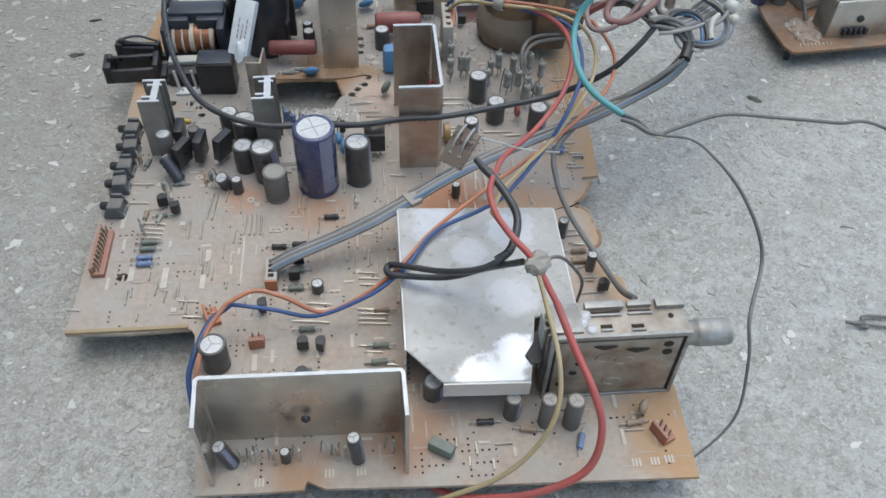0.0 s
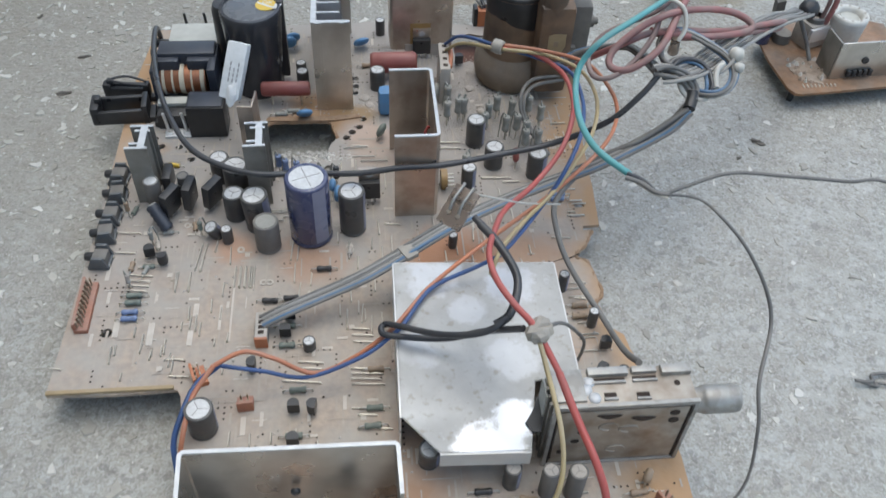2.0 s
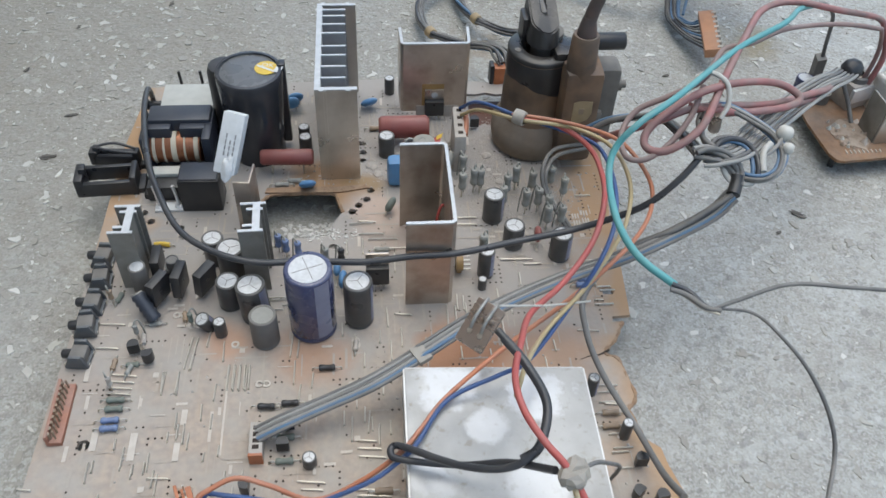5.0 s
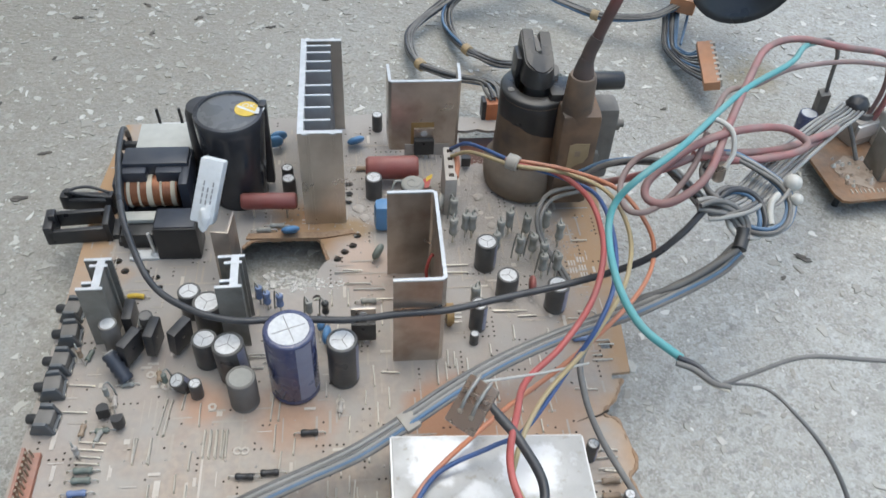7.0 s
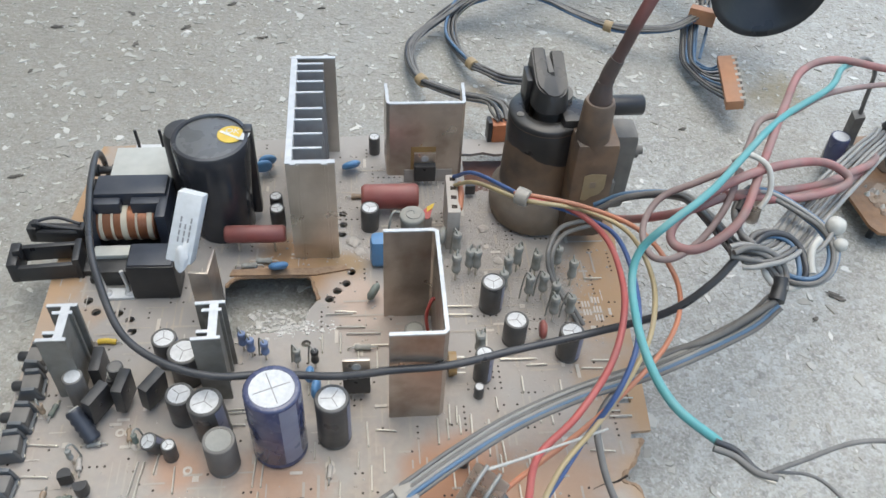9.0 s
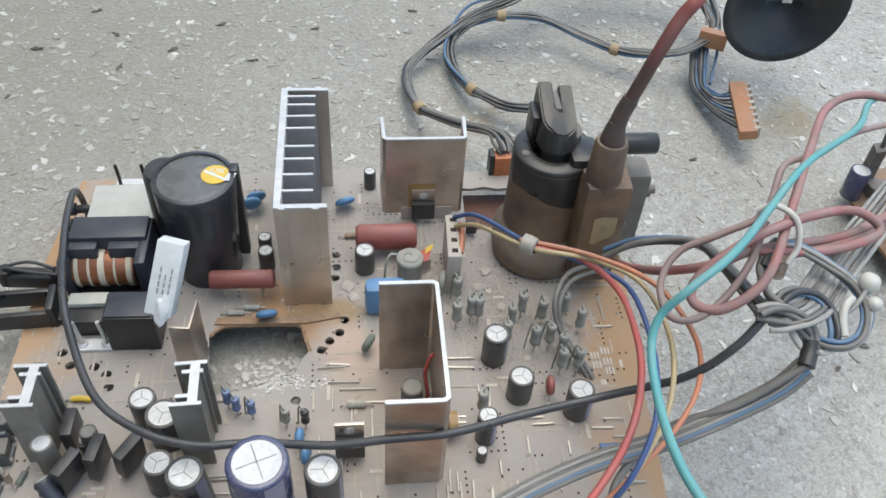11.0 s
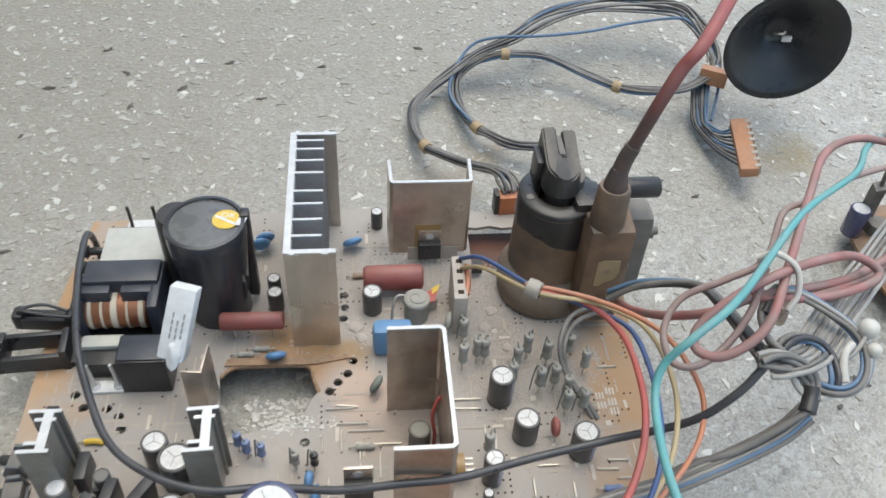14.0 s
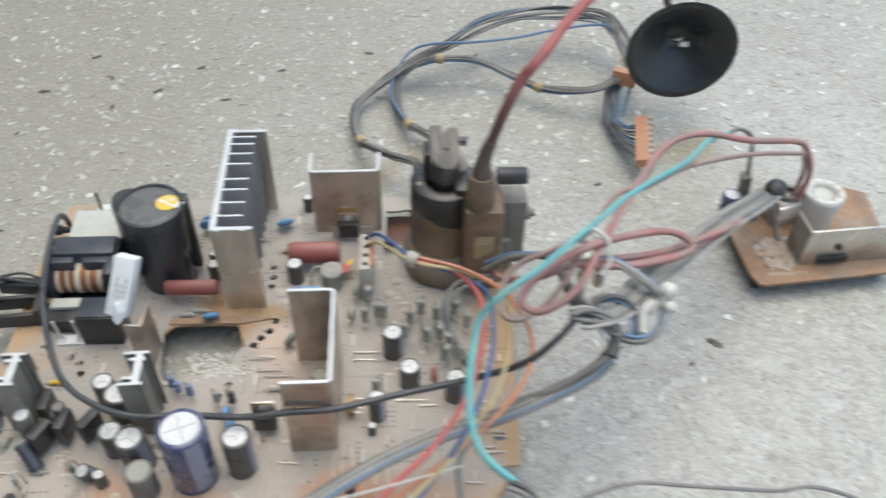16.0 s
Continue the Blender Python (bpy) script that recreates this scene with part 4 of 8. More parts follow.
def tuner_can():
    x0, x1, y0, y1, h = 0.0478, 0.0995, -0.1340, -0.1185, 0.0397
    w, d = x1 - x0, y1 - y0
    ob = thing("tuner_module", "flat tarnished metal tuner can standing upright, with an aerial socket", "tuner", (x0, y0, B))
    part("body", box(bmesh.new(), 0.0006, w - 0.0006, 0.0006, d, 0, h - 0.0008, 0.0004), M_TUNER, ob)
    bm = bmesh.new()
    for a in ((0, w, h - 0.0022, h), (0, 0.0016, 0.001, h - 0.0022), (w - 0.0016, w, 0.001, h - 0.0022), (0, w, 0, 0.0012)):
        box(bm, a[0], a[1], -0.0006, 0.0010, a[2], a[3], 0.0003)
    part("cover_rim", bm, M_SOCKET, ob)
    bm = bmesh.new()
    for a in ((0.0017, w - 0.0017, h - 0.0034, h - 0.0024), (0.0017, 0.0026, 0.0014, h - 0.0034), (w - 0.0026, w - 0.0017, 0.0014, h - 0.0034)):
        box(bm, a[0], a[1], 0.0003, 0.0008, a[2], a[3])
    part("cover_joint", bm, M_HOLE, ob, "dark joint round the pressed cover", smooth=False)
    part("front_cover", box(bmesh.new(), 0.0028, w - 0.0028, -0.0002, 0.0004, 0.0020, h - 0.0036, 0.0003), M_TUNER, ob)
    for x, z, rx, rz in ((0.0060, 0.0100, 0.0014, 0.0012), (0.0105, 0.0170, 0.0016, 0.0012), (0.0120, 0.0230, 0.0015, 0.0011), (0.0440, 0.0330, 0.0019, 0.0016), (0.0445, 0.0280, 0.0019, 0.0016), (0.0020, 0.0060, 0.0010, 0.001)):
        m = Matrix.Translation((x, -0.00035, z)) @ Matrix.Rotation(radians(90), 4, "X") @ Matrix.Diagonal((rx, rz, 1, 1))
        part("round_hole", lathe(bmesh.new(), [(0, 0), (1, 0), (1, 0.0002), (0, 0.0002)], 14, m), M_HOLE, ob, smooth=False)
    for x, z in ((0.0200, 0.0335), (0.0325, 0.0310)):
        m = Matrix.Translation((x, -0.0006, z))
        part("sprung_slot", tube(bmesh.new(), [(x - 0.004, -0.0004, z), (x, -0.0008, z - 0.0005), (x + 0.005, -0.0004, z - 0.0004)], lambda t: 0.0002 + 0.0006 * math.sin(math.pi * t), seg=6), M_HOLE, ob)
    for x, z in ((0.0215, 0.0255), (0.0290, 0.0235), (0.0265, 0.0100)):
        bm = bmesh.new()
        tube(bm, [(x + 0.0035 * math.cos(a), -0.0003, z + 0.0022 * math.sin(a)) for a in [k * 0.6 for k in range(9)]], 0.00035, seg=6, sub=3)
        part("pressed_ring", bm, M_TUNER, ob)
    bm = bmesh.new()
    box(bm, 0.0140, 0.0285, 0.0118, 0.0150, h - 0.0008, h + 0.0012, 0.0004)
    box(bm, 0.0300, 0.0390, 0.0124, 0.0150, h - 0.0008, h + 0.0009, 0.0004)
    box(bm, 0.0405, w - 0.0004, 0.0112, 0.0150, h - 0.0008, h + 0.0014, 0.0004)
    box(bm, 0.0004, 0.0120, 0.0020, 0.0150, h - 0.0008, h + 0.0003, 0.0002)
    part("top_flange", bm, M_SOCKET, ob)
    for x0, x1, y0, y1 in ((0.0150, 0.0270, 0.0098, 0.0112), (0.0300, 0.0385, 0.0100, 0.0114), (0.0185, 0.0228, 0.0030, 0.0052), (0.0300, 0.0345, 0.0026, 0.0048)):
        part("top_slot", box(bmesh.new(), x0, x1, y0, y1, h - 0.0009, h - 0.0005), M_HOLE, ob, smooth=False)
        part("slot_lip", box(bmesh.new(), x0 - 0.0003, x1 + 0.0003, y0 - 0.0009, y0, h - 0.0009, h + 0.0002, 0.0002), M_SOCKET, ob)
    part("top_hole", lathe(bmesh.new(), [(0, 0), (0.0011, 0), (0.0011, 0.0003), (0, 0.0003)], 12, Matrix.Translation((0.0455, 0.0080, h - 0.0009))), M_HOLE, ob, smooth=False)
    for x, y in ((0.0125, 0.0070), (0.0140, 0.0100), (0.0150, 0.0035)):
        part("solder_blob", lathe(bmesh.new(), [(0.0024, 0), (0.0021, 0.0006), (0.0012, 0.0011), (0, 0.0012)], 12, Matrix.Translation((x, y, h - 0.0009))), M_CAN, ob)
    ax = Matrix.Translation((w, 0.0062, h - 0.0100)) @ Matrix.Rotation(radians(90), 4, "Y")
    sock = part("aerial_socket", lathe(bmesh.new(), [(0.0046, 0), (0.0046, 0.004), (0.0050, 0.0043), (0.0053, 0.0060), (0.0053, 0.0165), (0.0049, 0.0178), (0.0038, 0.0178), (0.0036, 0.010), (0, 0.010)], 24, ax), M_SOCKET, ob)
    part("pin", lathe(bmesh.new(), [(0, 0.01), (0.0009, 0.01), (0.0009, 0.016), (0, 0.0165)], 8, ax), M_ALU_EDGE, sock)
    for y in (0.0030, 0.0062, 0.0095):
        part("side_rib", box(bmesh.new(), -0.0007, 0.0008, y - 0.0006, y + 0.0006, 0.001, h - 0.002, 0.0002), M_ALU_DARK, ob)
    part("side_plate", box(bmesh.new(), -0.0011, -0.0003, 0.0070, 0.0150, 0.010, h - 0.004, 0.0002), M_BEIGE, ob)


tuner_can()

# ---- capacitors ----


def capacitor(x, y, h, r, sleeve=M_SLEEVE, label="small black electrolytic capacitor on the circuit board", marks=3, lean=(0, 0), stripe=True, top=M_CAN, stripe_at=None):
    ob = thing("capacitor", label, "capacitor", (x, y, B), 0, "electrolytic capacitors")
    ob.matrix_basis = ob.matrix_basis @ Matrix.Rotation(radians(lean[0]), 4, "X") @ Matrix.Rotation(radians(lean[1]), 4, "Y")
    e = r * 0.09
    can = part("sleeve", lathe(bmesh.new(), [(0, 0), (r * 0.9, 0), (r, e), (r, e * 2.2), (r * 0.955, e * 3), (r, e * 4), (r, h - e), (r * 0.97, h - e * 0.3), (r * 0.9, h), (r * 0.80, h), (r * 0.78, h - 0.0004)], 28), sleeve, ob)
    tp = part("can_top", lathe(bmesh.new(), [(r * 0.80, h - 0.0005), (r * 0.78, h - 0.0001), (r * 0.6, h - 0.00005), (0, h)], 28), top, ob)
    if marks:
        bm = bmesh.new()
        for k in range(marks):
            rot = Matrix.Rotation(math.pi * 2 * k / marks + 0.7 + x * 90, 4, "Z")
            box(bm, 0, r * 0.66, -0.00010 - r * 0.008, 0.00010 + r * 0.008, h - 0.00008, h + 0.00006, m=rot)
        part("vent_score", bm, M_GROOVE, tp, smooth=False)
    if stripe:
        bm = bmesh.new()
        a0 = -1.2 + (x * 40) % 1.4 if stripe_at is None else stripe_at
        vs = [[bm.verts.new(((r + 0.00008) * math.cos(a0 + 0.1 * k), (r + 0.00008) * math.sin(a0 + 0.1 * k), z)) for k in range(8)] for z in (e * 4.2, h - e * 1.2)]
        for k in range(7):
            bm.faces.new((vs[0][k], vs[0][k + 1], vs[1][k + 1], vs[1][k]))
        part("polarity_stripe", bm, M_STRIPE if sleeve is not M_SLEEVE_GREY else M_RES_GREY, can)
    return ob


capacitor(-0.0388, -0.0105, 0.0362, 0.0096, M_BLUE_SLEEVE, "large blue-violet electrolytic capacitor with a cross-scored top", 4, stripe_at=-1.30)
capacitor(-0.0198, -0.0075, 0.0245, 0.0060, label="medium black electrolytic capacitor beside the blue one")
capacitor(-0.0580, -0.0168, 0.0165, 0.0056, M_SLEEVE_GREY, "squat capacitor in a grey dusty sleeve", 0, stripe=False, top=M_RES_GREY)
capacitor(-0.0625, -0.0035, 0.0200, 0.0062, label="medium dusty black electrolytic capacitor", lean=(0, -3))
capacitor(-0.0738, 0.0035, 0.0150, 0.0050, label="medium dusty black electrolytic capacitor")
capacitor(-0.0742, 0.0215, 0.0160, 0.0061, label="wide black electrolytic capacitor with a bright top")
capacitor(-0.0826, 0.0292, 0.0145, 0.0047, label="black electrolytic capacitor behind the wide one")
capacitor(-0.0812, -0.0085, 0.0085, 0.0032, lean=(15, -18))
capacitor(-0.0766, -0.0128, 0.0085, 0.0025)
capacitor(-0.1115, 0.0118, 0.0165, 0.0036, M_SLEEVE_GREY, "narrow grey capacitor by the small heat sink", 0, stripe=False)
capacitor(-0.0980, 0.0165, 0.0150, 0.0028, label="thin black capacitor with a dark top", top=M_SLEEVE_GREY, marks=0)
capacitor(0.0437, 0.0505, 0.0160, 0.0048)
capacitor(0.0510, 0.0330, 0.0130, 0.0047)
capacitor(0.0713, 0.0248, 0.0150, 0.0048, M_SLEEVE, "dusty black electrolytic capacitor near the edge of the board")
capacitor(0.0110, 0.0310, 0.0120, 0.0040, M_SLEEVE_GREY, "squat grey capacitor inside the folded heat sink", 0, stripe=False, top=M_RES_GREY)
capacitor(0.0363, 0.0155, 0.0155, 0.0036)
capacitor(0.0340, 0.0073, 0.0062, 0.0019, marks=0)
capacitor(-0.0046, 0.0990, 0.0125, 0.0040)
capacitor(-0.0450, 0.1020, 0.0105, 0.0032)
capacitor(-0.0460, 0.1110, 0.0095, 0.0028)
capacitor(-0.0012, 0.1508, 0.0100, 0.0027)
capacitor(-0.0780, -0.1105, 0.0145, 0.0054, label="stout black electrolytic capacitor behind the front heat sink")
capacitor(-0.0688, -0.1540, 0.0135, 0.0027, lean=(0, -14))
capacitor(-0.0232, -0.1555, 0.0165, 0.0026, lean=(0, -4))
capacitor(-0.0495, -0.1540, 0.0068, 0.0019, marks=0)
capacitor(0.0356, -0.1408, 0.0125, 0.0032, top=M_SOCK)
capacitor(0.0481, -0.1450, 0.0170, 0.0031, M_SLEEVE_GREY, "narrow dusty capacitor in front of the tuner", top=M_SOCK)
capacitor(0.0577, -0.1462, 0.0172, 0.0034, M_SLEEVE_GREY, "narrow dusty capacitor in front of the tuner", top=M_SOCK)
capacitor(0.0062, -0.1295, 0.0125, 0.0040, lean=(8, 0))
capacitor(0.0713, -0.0494, 0.0105, 0.0023)
capacitor(0.0803, -0.0700, 0.0100, 0.0021)
capacitor(0.0254, -0.0212, 0.0080, 0.0020)
capacitor(-0.0388, -0.0750, 0.0055, 0.0026)
capacitor(0.0095, 0.0120, 0.0120, 0.0036, lean=(70, 20), label="dusty capacitor lying inside the channel heat sink")


def main_capacitor():
    x, y, r, h = -0.0683, 0.1040, 0.0157, 0.0490
    ob = thing("main_capacitor", "very large black smoothing capacitor with a yellow round sticker", "capacitor", (x, y, B))
    part("sleeve", lathe(bmesh.new(), [(0, 0), (r * 0.82, 0), (r * 0.84, 0.001), (r * 0.84, 0.004), (r * 0.87, 0.012), (r * 0.99, h - 0.006), (r, h - 0.001), (r * 0.97, h), (r * 0.88, h + 0.0002), (r * 0.86, h - 0.0006)], 40), M_GLOSS, ob)
    part("can_top", lathe(bmesh.new(), [(r * 0.88, h - 0.0008), (r * 0.5, h - 0.0004), (0, h - 0.0003)], 32), M_DISC, ob, "smoky plastic disc top")
    st = part("sticker", lathe(bmesh.new(), [(0.0054, 0), (0.0053, 0.00025), (0, 0.00025)], 24, Matrix.Translation((0.0080, 0.0015, h - 0.0003))), M_YELLOW, ob, "round yellow inspection sticker")
    cu = bpy.data.curves.new("lettering", "FONT")
    cu.body, cu.size, cu.extrude, cu.align_x = "OK", 0.0040, 0.00004, "CENTER"
    tx = new("lettering", cu)
    tx.data.materials.append(M_WHITE)
    tx.parent = st
    tx.matrix_basis = pose(0.0086, 0.0022, h + 0.00002, 0, 0, -8)
    part("white_bar", box(bmesh.new(), -0.0050, 0.0050, -0.0006, 0.0006, 0, 0.00008, m=Matrix.Translation((0.0080, 0.0008, h)) @ Matrix.Rotation(radians(-32), 4, "Z")), M_WHITE, st, smooth=False)
    part("white_tab", box(bmesh.new(), -0.0016, 0.0016, -0.0026, 0.0026, 0, 0.0002, m=Matrix.Translation((0.0138, 0.0002, h - 0.0002)) @ Matrix.Rotation(radians(-18), 4, "Z")), M_WHITE, st, smooth=False)
    part("side_lug", box(bmesh.new(), r * 0.82, r * 1.05, 0.0020, 0.0070, 0.004, h + 0.001, 0.0008), M_BLACK, ob)
    part("clamp_lobe", lathe(bmesh.new(), [(0, 0.006), (0.0080, 0.006), (0.0080, h - 0.006), (0.007, h - 0.003), (0, h - 0.0025)], 24, Matrix.Translation((-0.0128, 0.0085, 0))), M_BLACK, ob)
    return ob


main_capacitor()


def film_capacitor(x, y, length, r, z, rz, m=M_RED_CAP, label="fat brick-red film capacitor lying above the board"):
    ob = thing("film_capacitor", label, "capacitor", (x, y, B), rz, "film capacitors")
    bm = bmesh.new()
    lathe(bm, [(0, -length / 2), (r * 0.8, -length / 2), (r, -length / 2 + r * 0.25), (r, length / 2 - r * 0.25), (r * 0.8, length / 2), (0, length / 2)], 20,
          Matrix.Translation((0, 0, z)) @ Matrix.Rotation(radians(90), 4, "Y") @ Matrix.Diagonal((1, 0.8, 1, 1)))
    part("body", bm, m, ob)
    for k in (-1, 1):
        part("lead", tube(bmesh.new(), [(k * length * 0.3, 0, z - r * 0.7), (k * length * 0.3, 0, -0.0002)], 0.0005, straight=True), M_WIRE_TIN, ob)
    return ob


film_capacitor(-0.0532, 0.0862, 0.0255, 0.0042, 0.0105, -1)
film_capacitor(0.0046, 0.1083, 0.0255, 0.0062, 0.0100, 0, label="fat brick-red film capacitor between the heat sinks")


def disc_capacitor(x, y, r, z, rz, lean=0.0, m=M_BLUE_DISC, label="round blue ceramic disc capacitor on two leads"):
    ob = thing("disc_capacitor", label, "capacitor", (x, y, B), rz, "disc capacitors")
    ob.matrix_basis = ob.matrix_basis @ Matrix.Rotation(radians(lean), 4, "X")
    part("body", lathe(bmesh.new(), [(0, -0.0016), (r * 0.7, -0.0014), (r * 0.97, -0.0006), (r, 0), (r * 0.97, 0.0006), (r * 0.7, 0.0014), (0, 0.0016)], 22, Matrix.Translation((0, 0, z)) @ Matrix.Rotation(radians(90), 4, "X")), m, ob)
    for k in (-1, 1):
        part("lead", tube(bmesh.new(), [(k * r * 0.6, 0, z - r * 0.6), (k * r * 0.6, 0, -0.0002)], 0.0003, straight=True), M_WIRE_TIN, ob)


disc_capacitor(-0.0440, 0.0765, 0.0042, 0.0060, 8, 38)
disc_capacitor(-0.0535, 0.1360, 0.0042, 0.0070, 12, 15)
disc_capacitor(-0.0520, 0.1410, 0.0042, 0.0085, 12, 25)
disc_capacitor(-0.0140, 0.1400, 0.0046, 0.0065, 20, 40)
disc_capacitor(-0.0265, 0.0090, 0.0040, 0.0070, 80)
disc_capacitor(-0.0290, 0.0160, 0.0032, 0.0060, 85)
disc_capacitor(-0.0055, 0.0568, 0.0040, 0.0060, 60, 15, M_GREEN, "grey-green disc capacitor standing on edge, dusty")
disc_capacitor(0.0620, 0.0320, 0.0038, 0.0075, 85, 0, M_RED_CAP, "reddish-brown ceramic capacitor standing on edge")
disc_capacitor(0.0855, -0.1440, 0.0030, 0.0060, 60, 0, M_RES_TAN, "small brown ceramic capacitor near the tuner")
disc_capacitor(0.0265, 0.0850, 0.0040, 0.0080, 75, 0, M_RES_GREY, "dust-covered grey disc capacitor on two leads")
disc_capacitor(0.0240, 0.0700, 0.0036, 0.0070, 80, 0, M_RES_GREY, "dust-covered grey disc capacitor on two leads")
bluebox = thing("box_capacitor", "bright blue box capacitor behind the channel heat sink", "capacitor", (-0.0010, 0.0760, B), 0)
part("body", box(bmesh.new(), -0.0040, 0.0120, -0.0030, 0.0050, 0.001, 0.0160, 0.0028), M_BLUE_DISC, bluebox)
for k in (0, 0.008):
    part("lead", box(bmesh.new(), k - 0.0003, k + 0.0003, 0.0007, 0.0013, -0.0002, 0.0012), M_WIRE_TIN, bluebox, smooth=False)

# ---- flyback transformer ----


def flyback():
    x, y = 0.0700, 0.1085
    ob = thing("flyback_transformer", "tall brown-black flyback transformer, caked in dust, with a high-voltage lead", "transformer", (x, y, B))
    r, h = 0.0160, 0.0570
    part("skirt", lathe(bmesh.new(), [(0.0175, 0), (0.0195, 0.002), (0.0205, 0.008), (0.0203, 0.014), (0.0175, 0.018), (0.0168, 0.020)], 36), M_FLY_DUSTY, ob, "dust-caked foot")
    part("winding_case", lathe(bmesh.new(), [(0.0168, 0.0), (0.0168, 0.02), (r, h - 0.012), (r, h - 0.002), (r * 0.96, h), (r * 0.62, h), (r * 0.60, h - 0.010), (0, h - 0.010)], 40), M_FLY, ob)
    part("top_rim", lathe(bmesh.new(), [(r * 0.60, h + 0.0002), (r * 0.97, h + 0.0002), (r * 1.01, h - 0.0006), (r * 1.01, h - 0.0022), (r * 0.99, h - 0.0024)], 40), M_FLY_GREY, ob)
    part("core_post", lathe(bmesh.new(), [(0, 0.04), (0.0075, 0.04), (0.0075, h + 0.006), (0, h + 0.006)], 24, Matrix.Translation((0.0030, 0.0040, 0))), M_FERRITE, ob)
    # slotted clamp over the core
    bm = bmesh.new()
    rim = [(0.0079, 0.0160)] + [(0.0079 * math.cos(a), -0.0010 + 0.0079 * math.sin(a)) for a in [-math.pi * k / 10 for k in range(11)]] + [(-0.0079, 0.0160), (-0.0014, 0.0160), (-0.0014, 0.0030), (0.0014, 0.0030), (0.0014, 0.0160)]
    sheet(bm, rim, h + 0.0030, h + 0.0150)
    for v in bm.verts:
        if v.co.z > h + 0.01:
            v.co.z += v.co.y * 0.30 - (0.0016 if v.co.x > 0 else 0)
            v.co.x *= 0.86
            v.co.y = v.co.y * 0.94 + 0.0014
    bmesh.ops.bevel(bm, geom=[e for e in bm.edges if e.is_manifold and e.calc_face_angle(0) > 0.7], offset=0.0007, segments=2, affect="EDGES")
    box(bm, -0.0098, -0.0070, 0.0020, 0.0130, h - 0.004, h + 0.0130, 0.0010)
    part("core_clamp", bm, M_FLY_GREY, ob, "slotted dark plastic clamp")
    part("slot_filling", box(bmesh.new(), -0.0012, 0.0012, 0.0034, 0.0150, h + 0.0035, h + 0.0160, 0.0003), M_FERRITE, ob, "grey ferrite showing in the slot")
    part("screw", lathe(bmesh.new(), [(0, 0), (0.0016, 0), (0.0016, 0.0006), (0.0008, 0.0009), (0, 0.0009)], 12, Matrix.Translation((-0.0120, -0.0035, h))), M_FERRITE, ob)
    bm = lathe(bmesh.new(), [(0.01625, 0.0415), (0.01630, 0.042), (0.01630, 0.050), (0.01615, h - 0.003), (0.0160, h - 0.0026)], 60)
    for v in bm.verts:
        if v.co.z < 0.0425:
            a = math.atan2(v.co.y, v.co.x)
            v.co.z += 0.003 * math.sin(2.3 * a + 1) + 0.0012 * noise.noise(Vector((a * 4, 0.3, 0))) + 0.0002 * noise.noise(Vector((a * 17, 1.3, 0)))
    part("upper_band", bm, M_FLY_GREY, ob, "blackened upper band")
    # square focus block and high-voltage column at the side
    part("side_block", box(bmesh.new(), 0.0078, 0.0262, -0.0256, -0.0040, 0.006, h + 0.001, 0.0034), M_FLY, ob)
    bm = sheet(bmesh.new(), [(0.0130, 0.0295), (0.0150, 0.0290), (0.0172, 0.0310), (0.0205, 0.0325), (0.0222, 0.0360), (0.0220, 0.0430), (0.0160, 0.0434), (0.0130, 0.0425)], 0.0001, 0.0004)
    for v in bm.verts:
        v.co = Vector((v.co.x, -0.0256 - v.co.z, v.co.y))
    bmesh.ops.recalc_face_normals(bm, faces=bm.faces[:])
    part("label", bm, M_LABEL, ob, "torn and scuffed tan paper label", smooth=False)
    part("label_mark", box(bmesh.new(), 0.0158, 0.0182, -0.0263, -0.0261, 0.0362, 0.0392), M_RES_TAN, ob, smooth=False)
    col = Matrix.Translation((0.0152, -0.0185, 0))
    part("lead_column", lathe(bmesh.new(), [(0.0072, 0.048), (0.0068, 0.060), (0.0062, 0.0735), (0.0056, 0.0752), (0.0046, 0.0752), (0.0044, 0.071), (0, 0.071)], 26, col), M_FLY, ob)
    part("lead_boot", lathe(bmesh.new(), [(0.0044, 0.0715), (0.0044, 0.0770), (0.0036, 0.0810), (0.0028, 0.0840), (0, 0.0845)], 20, col), M_GRIME, ob)
    part("bridge", box(bmesh.new(), 0.0040, 0.0160, -0.0130, 0.0030, h - 0.010, h + 0.0040, 0.0030), M_FLY_GREY, ob)
    part("rear_spigot", lathe(bmesh.new(), [(0.0042, 0), (0.0042, 0.0135), (0.0036, 0.0142), (0.0026, 0.0142), (0.0024, 0.006), (0, 0.006)], 20, Matrix.Translation((0.0240, -0.0050, 0.0625)) @ Matrix.Rotation(radians(90), 4, "Y")), M_FLY_GREY, ob)
    bm = bmesh.new()
    box(bm, 0.0260, 0.0400, -0.0080, 0.0060, 0.006, 0.0480, 0.0030)
    box(bm, 0.0200, 0.0330, -0.0110, 0.0000, 0.0080, 0.0250, 0.0020)
    part("ferrite_core", bm, M_FERRITE, ob, "grey ferrite core")
    part("adjuster", lathe(bmesh.new(), [(0.0034, 0), (0.0034, 0.0022), (0.0020, 0.0026), (0.0020, 0.0045), (0, 0.0045)], 14, Matrix.Translation((0.0400, -0.0010, 0.0350)) @ Matrix.Rotation(radians(90), 4, "Y")), M_FERRITE, ob)


flyback()

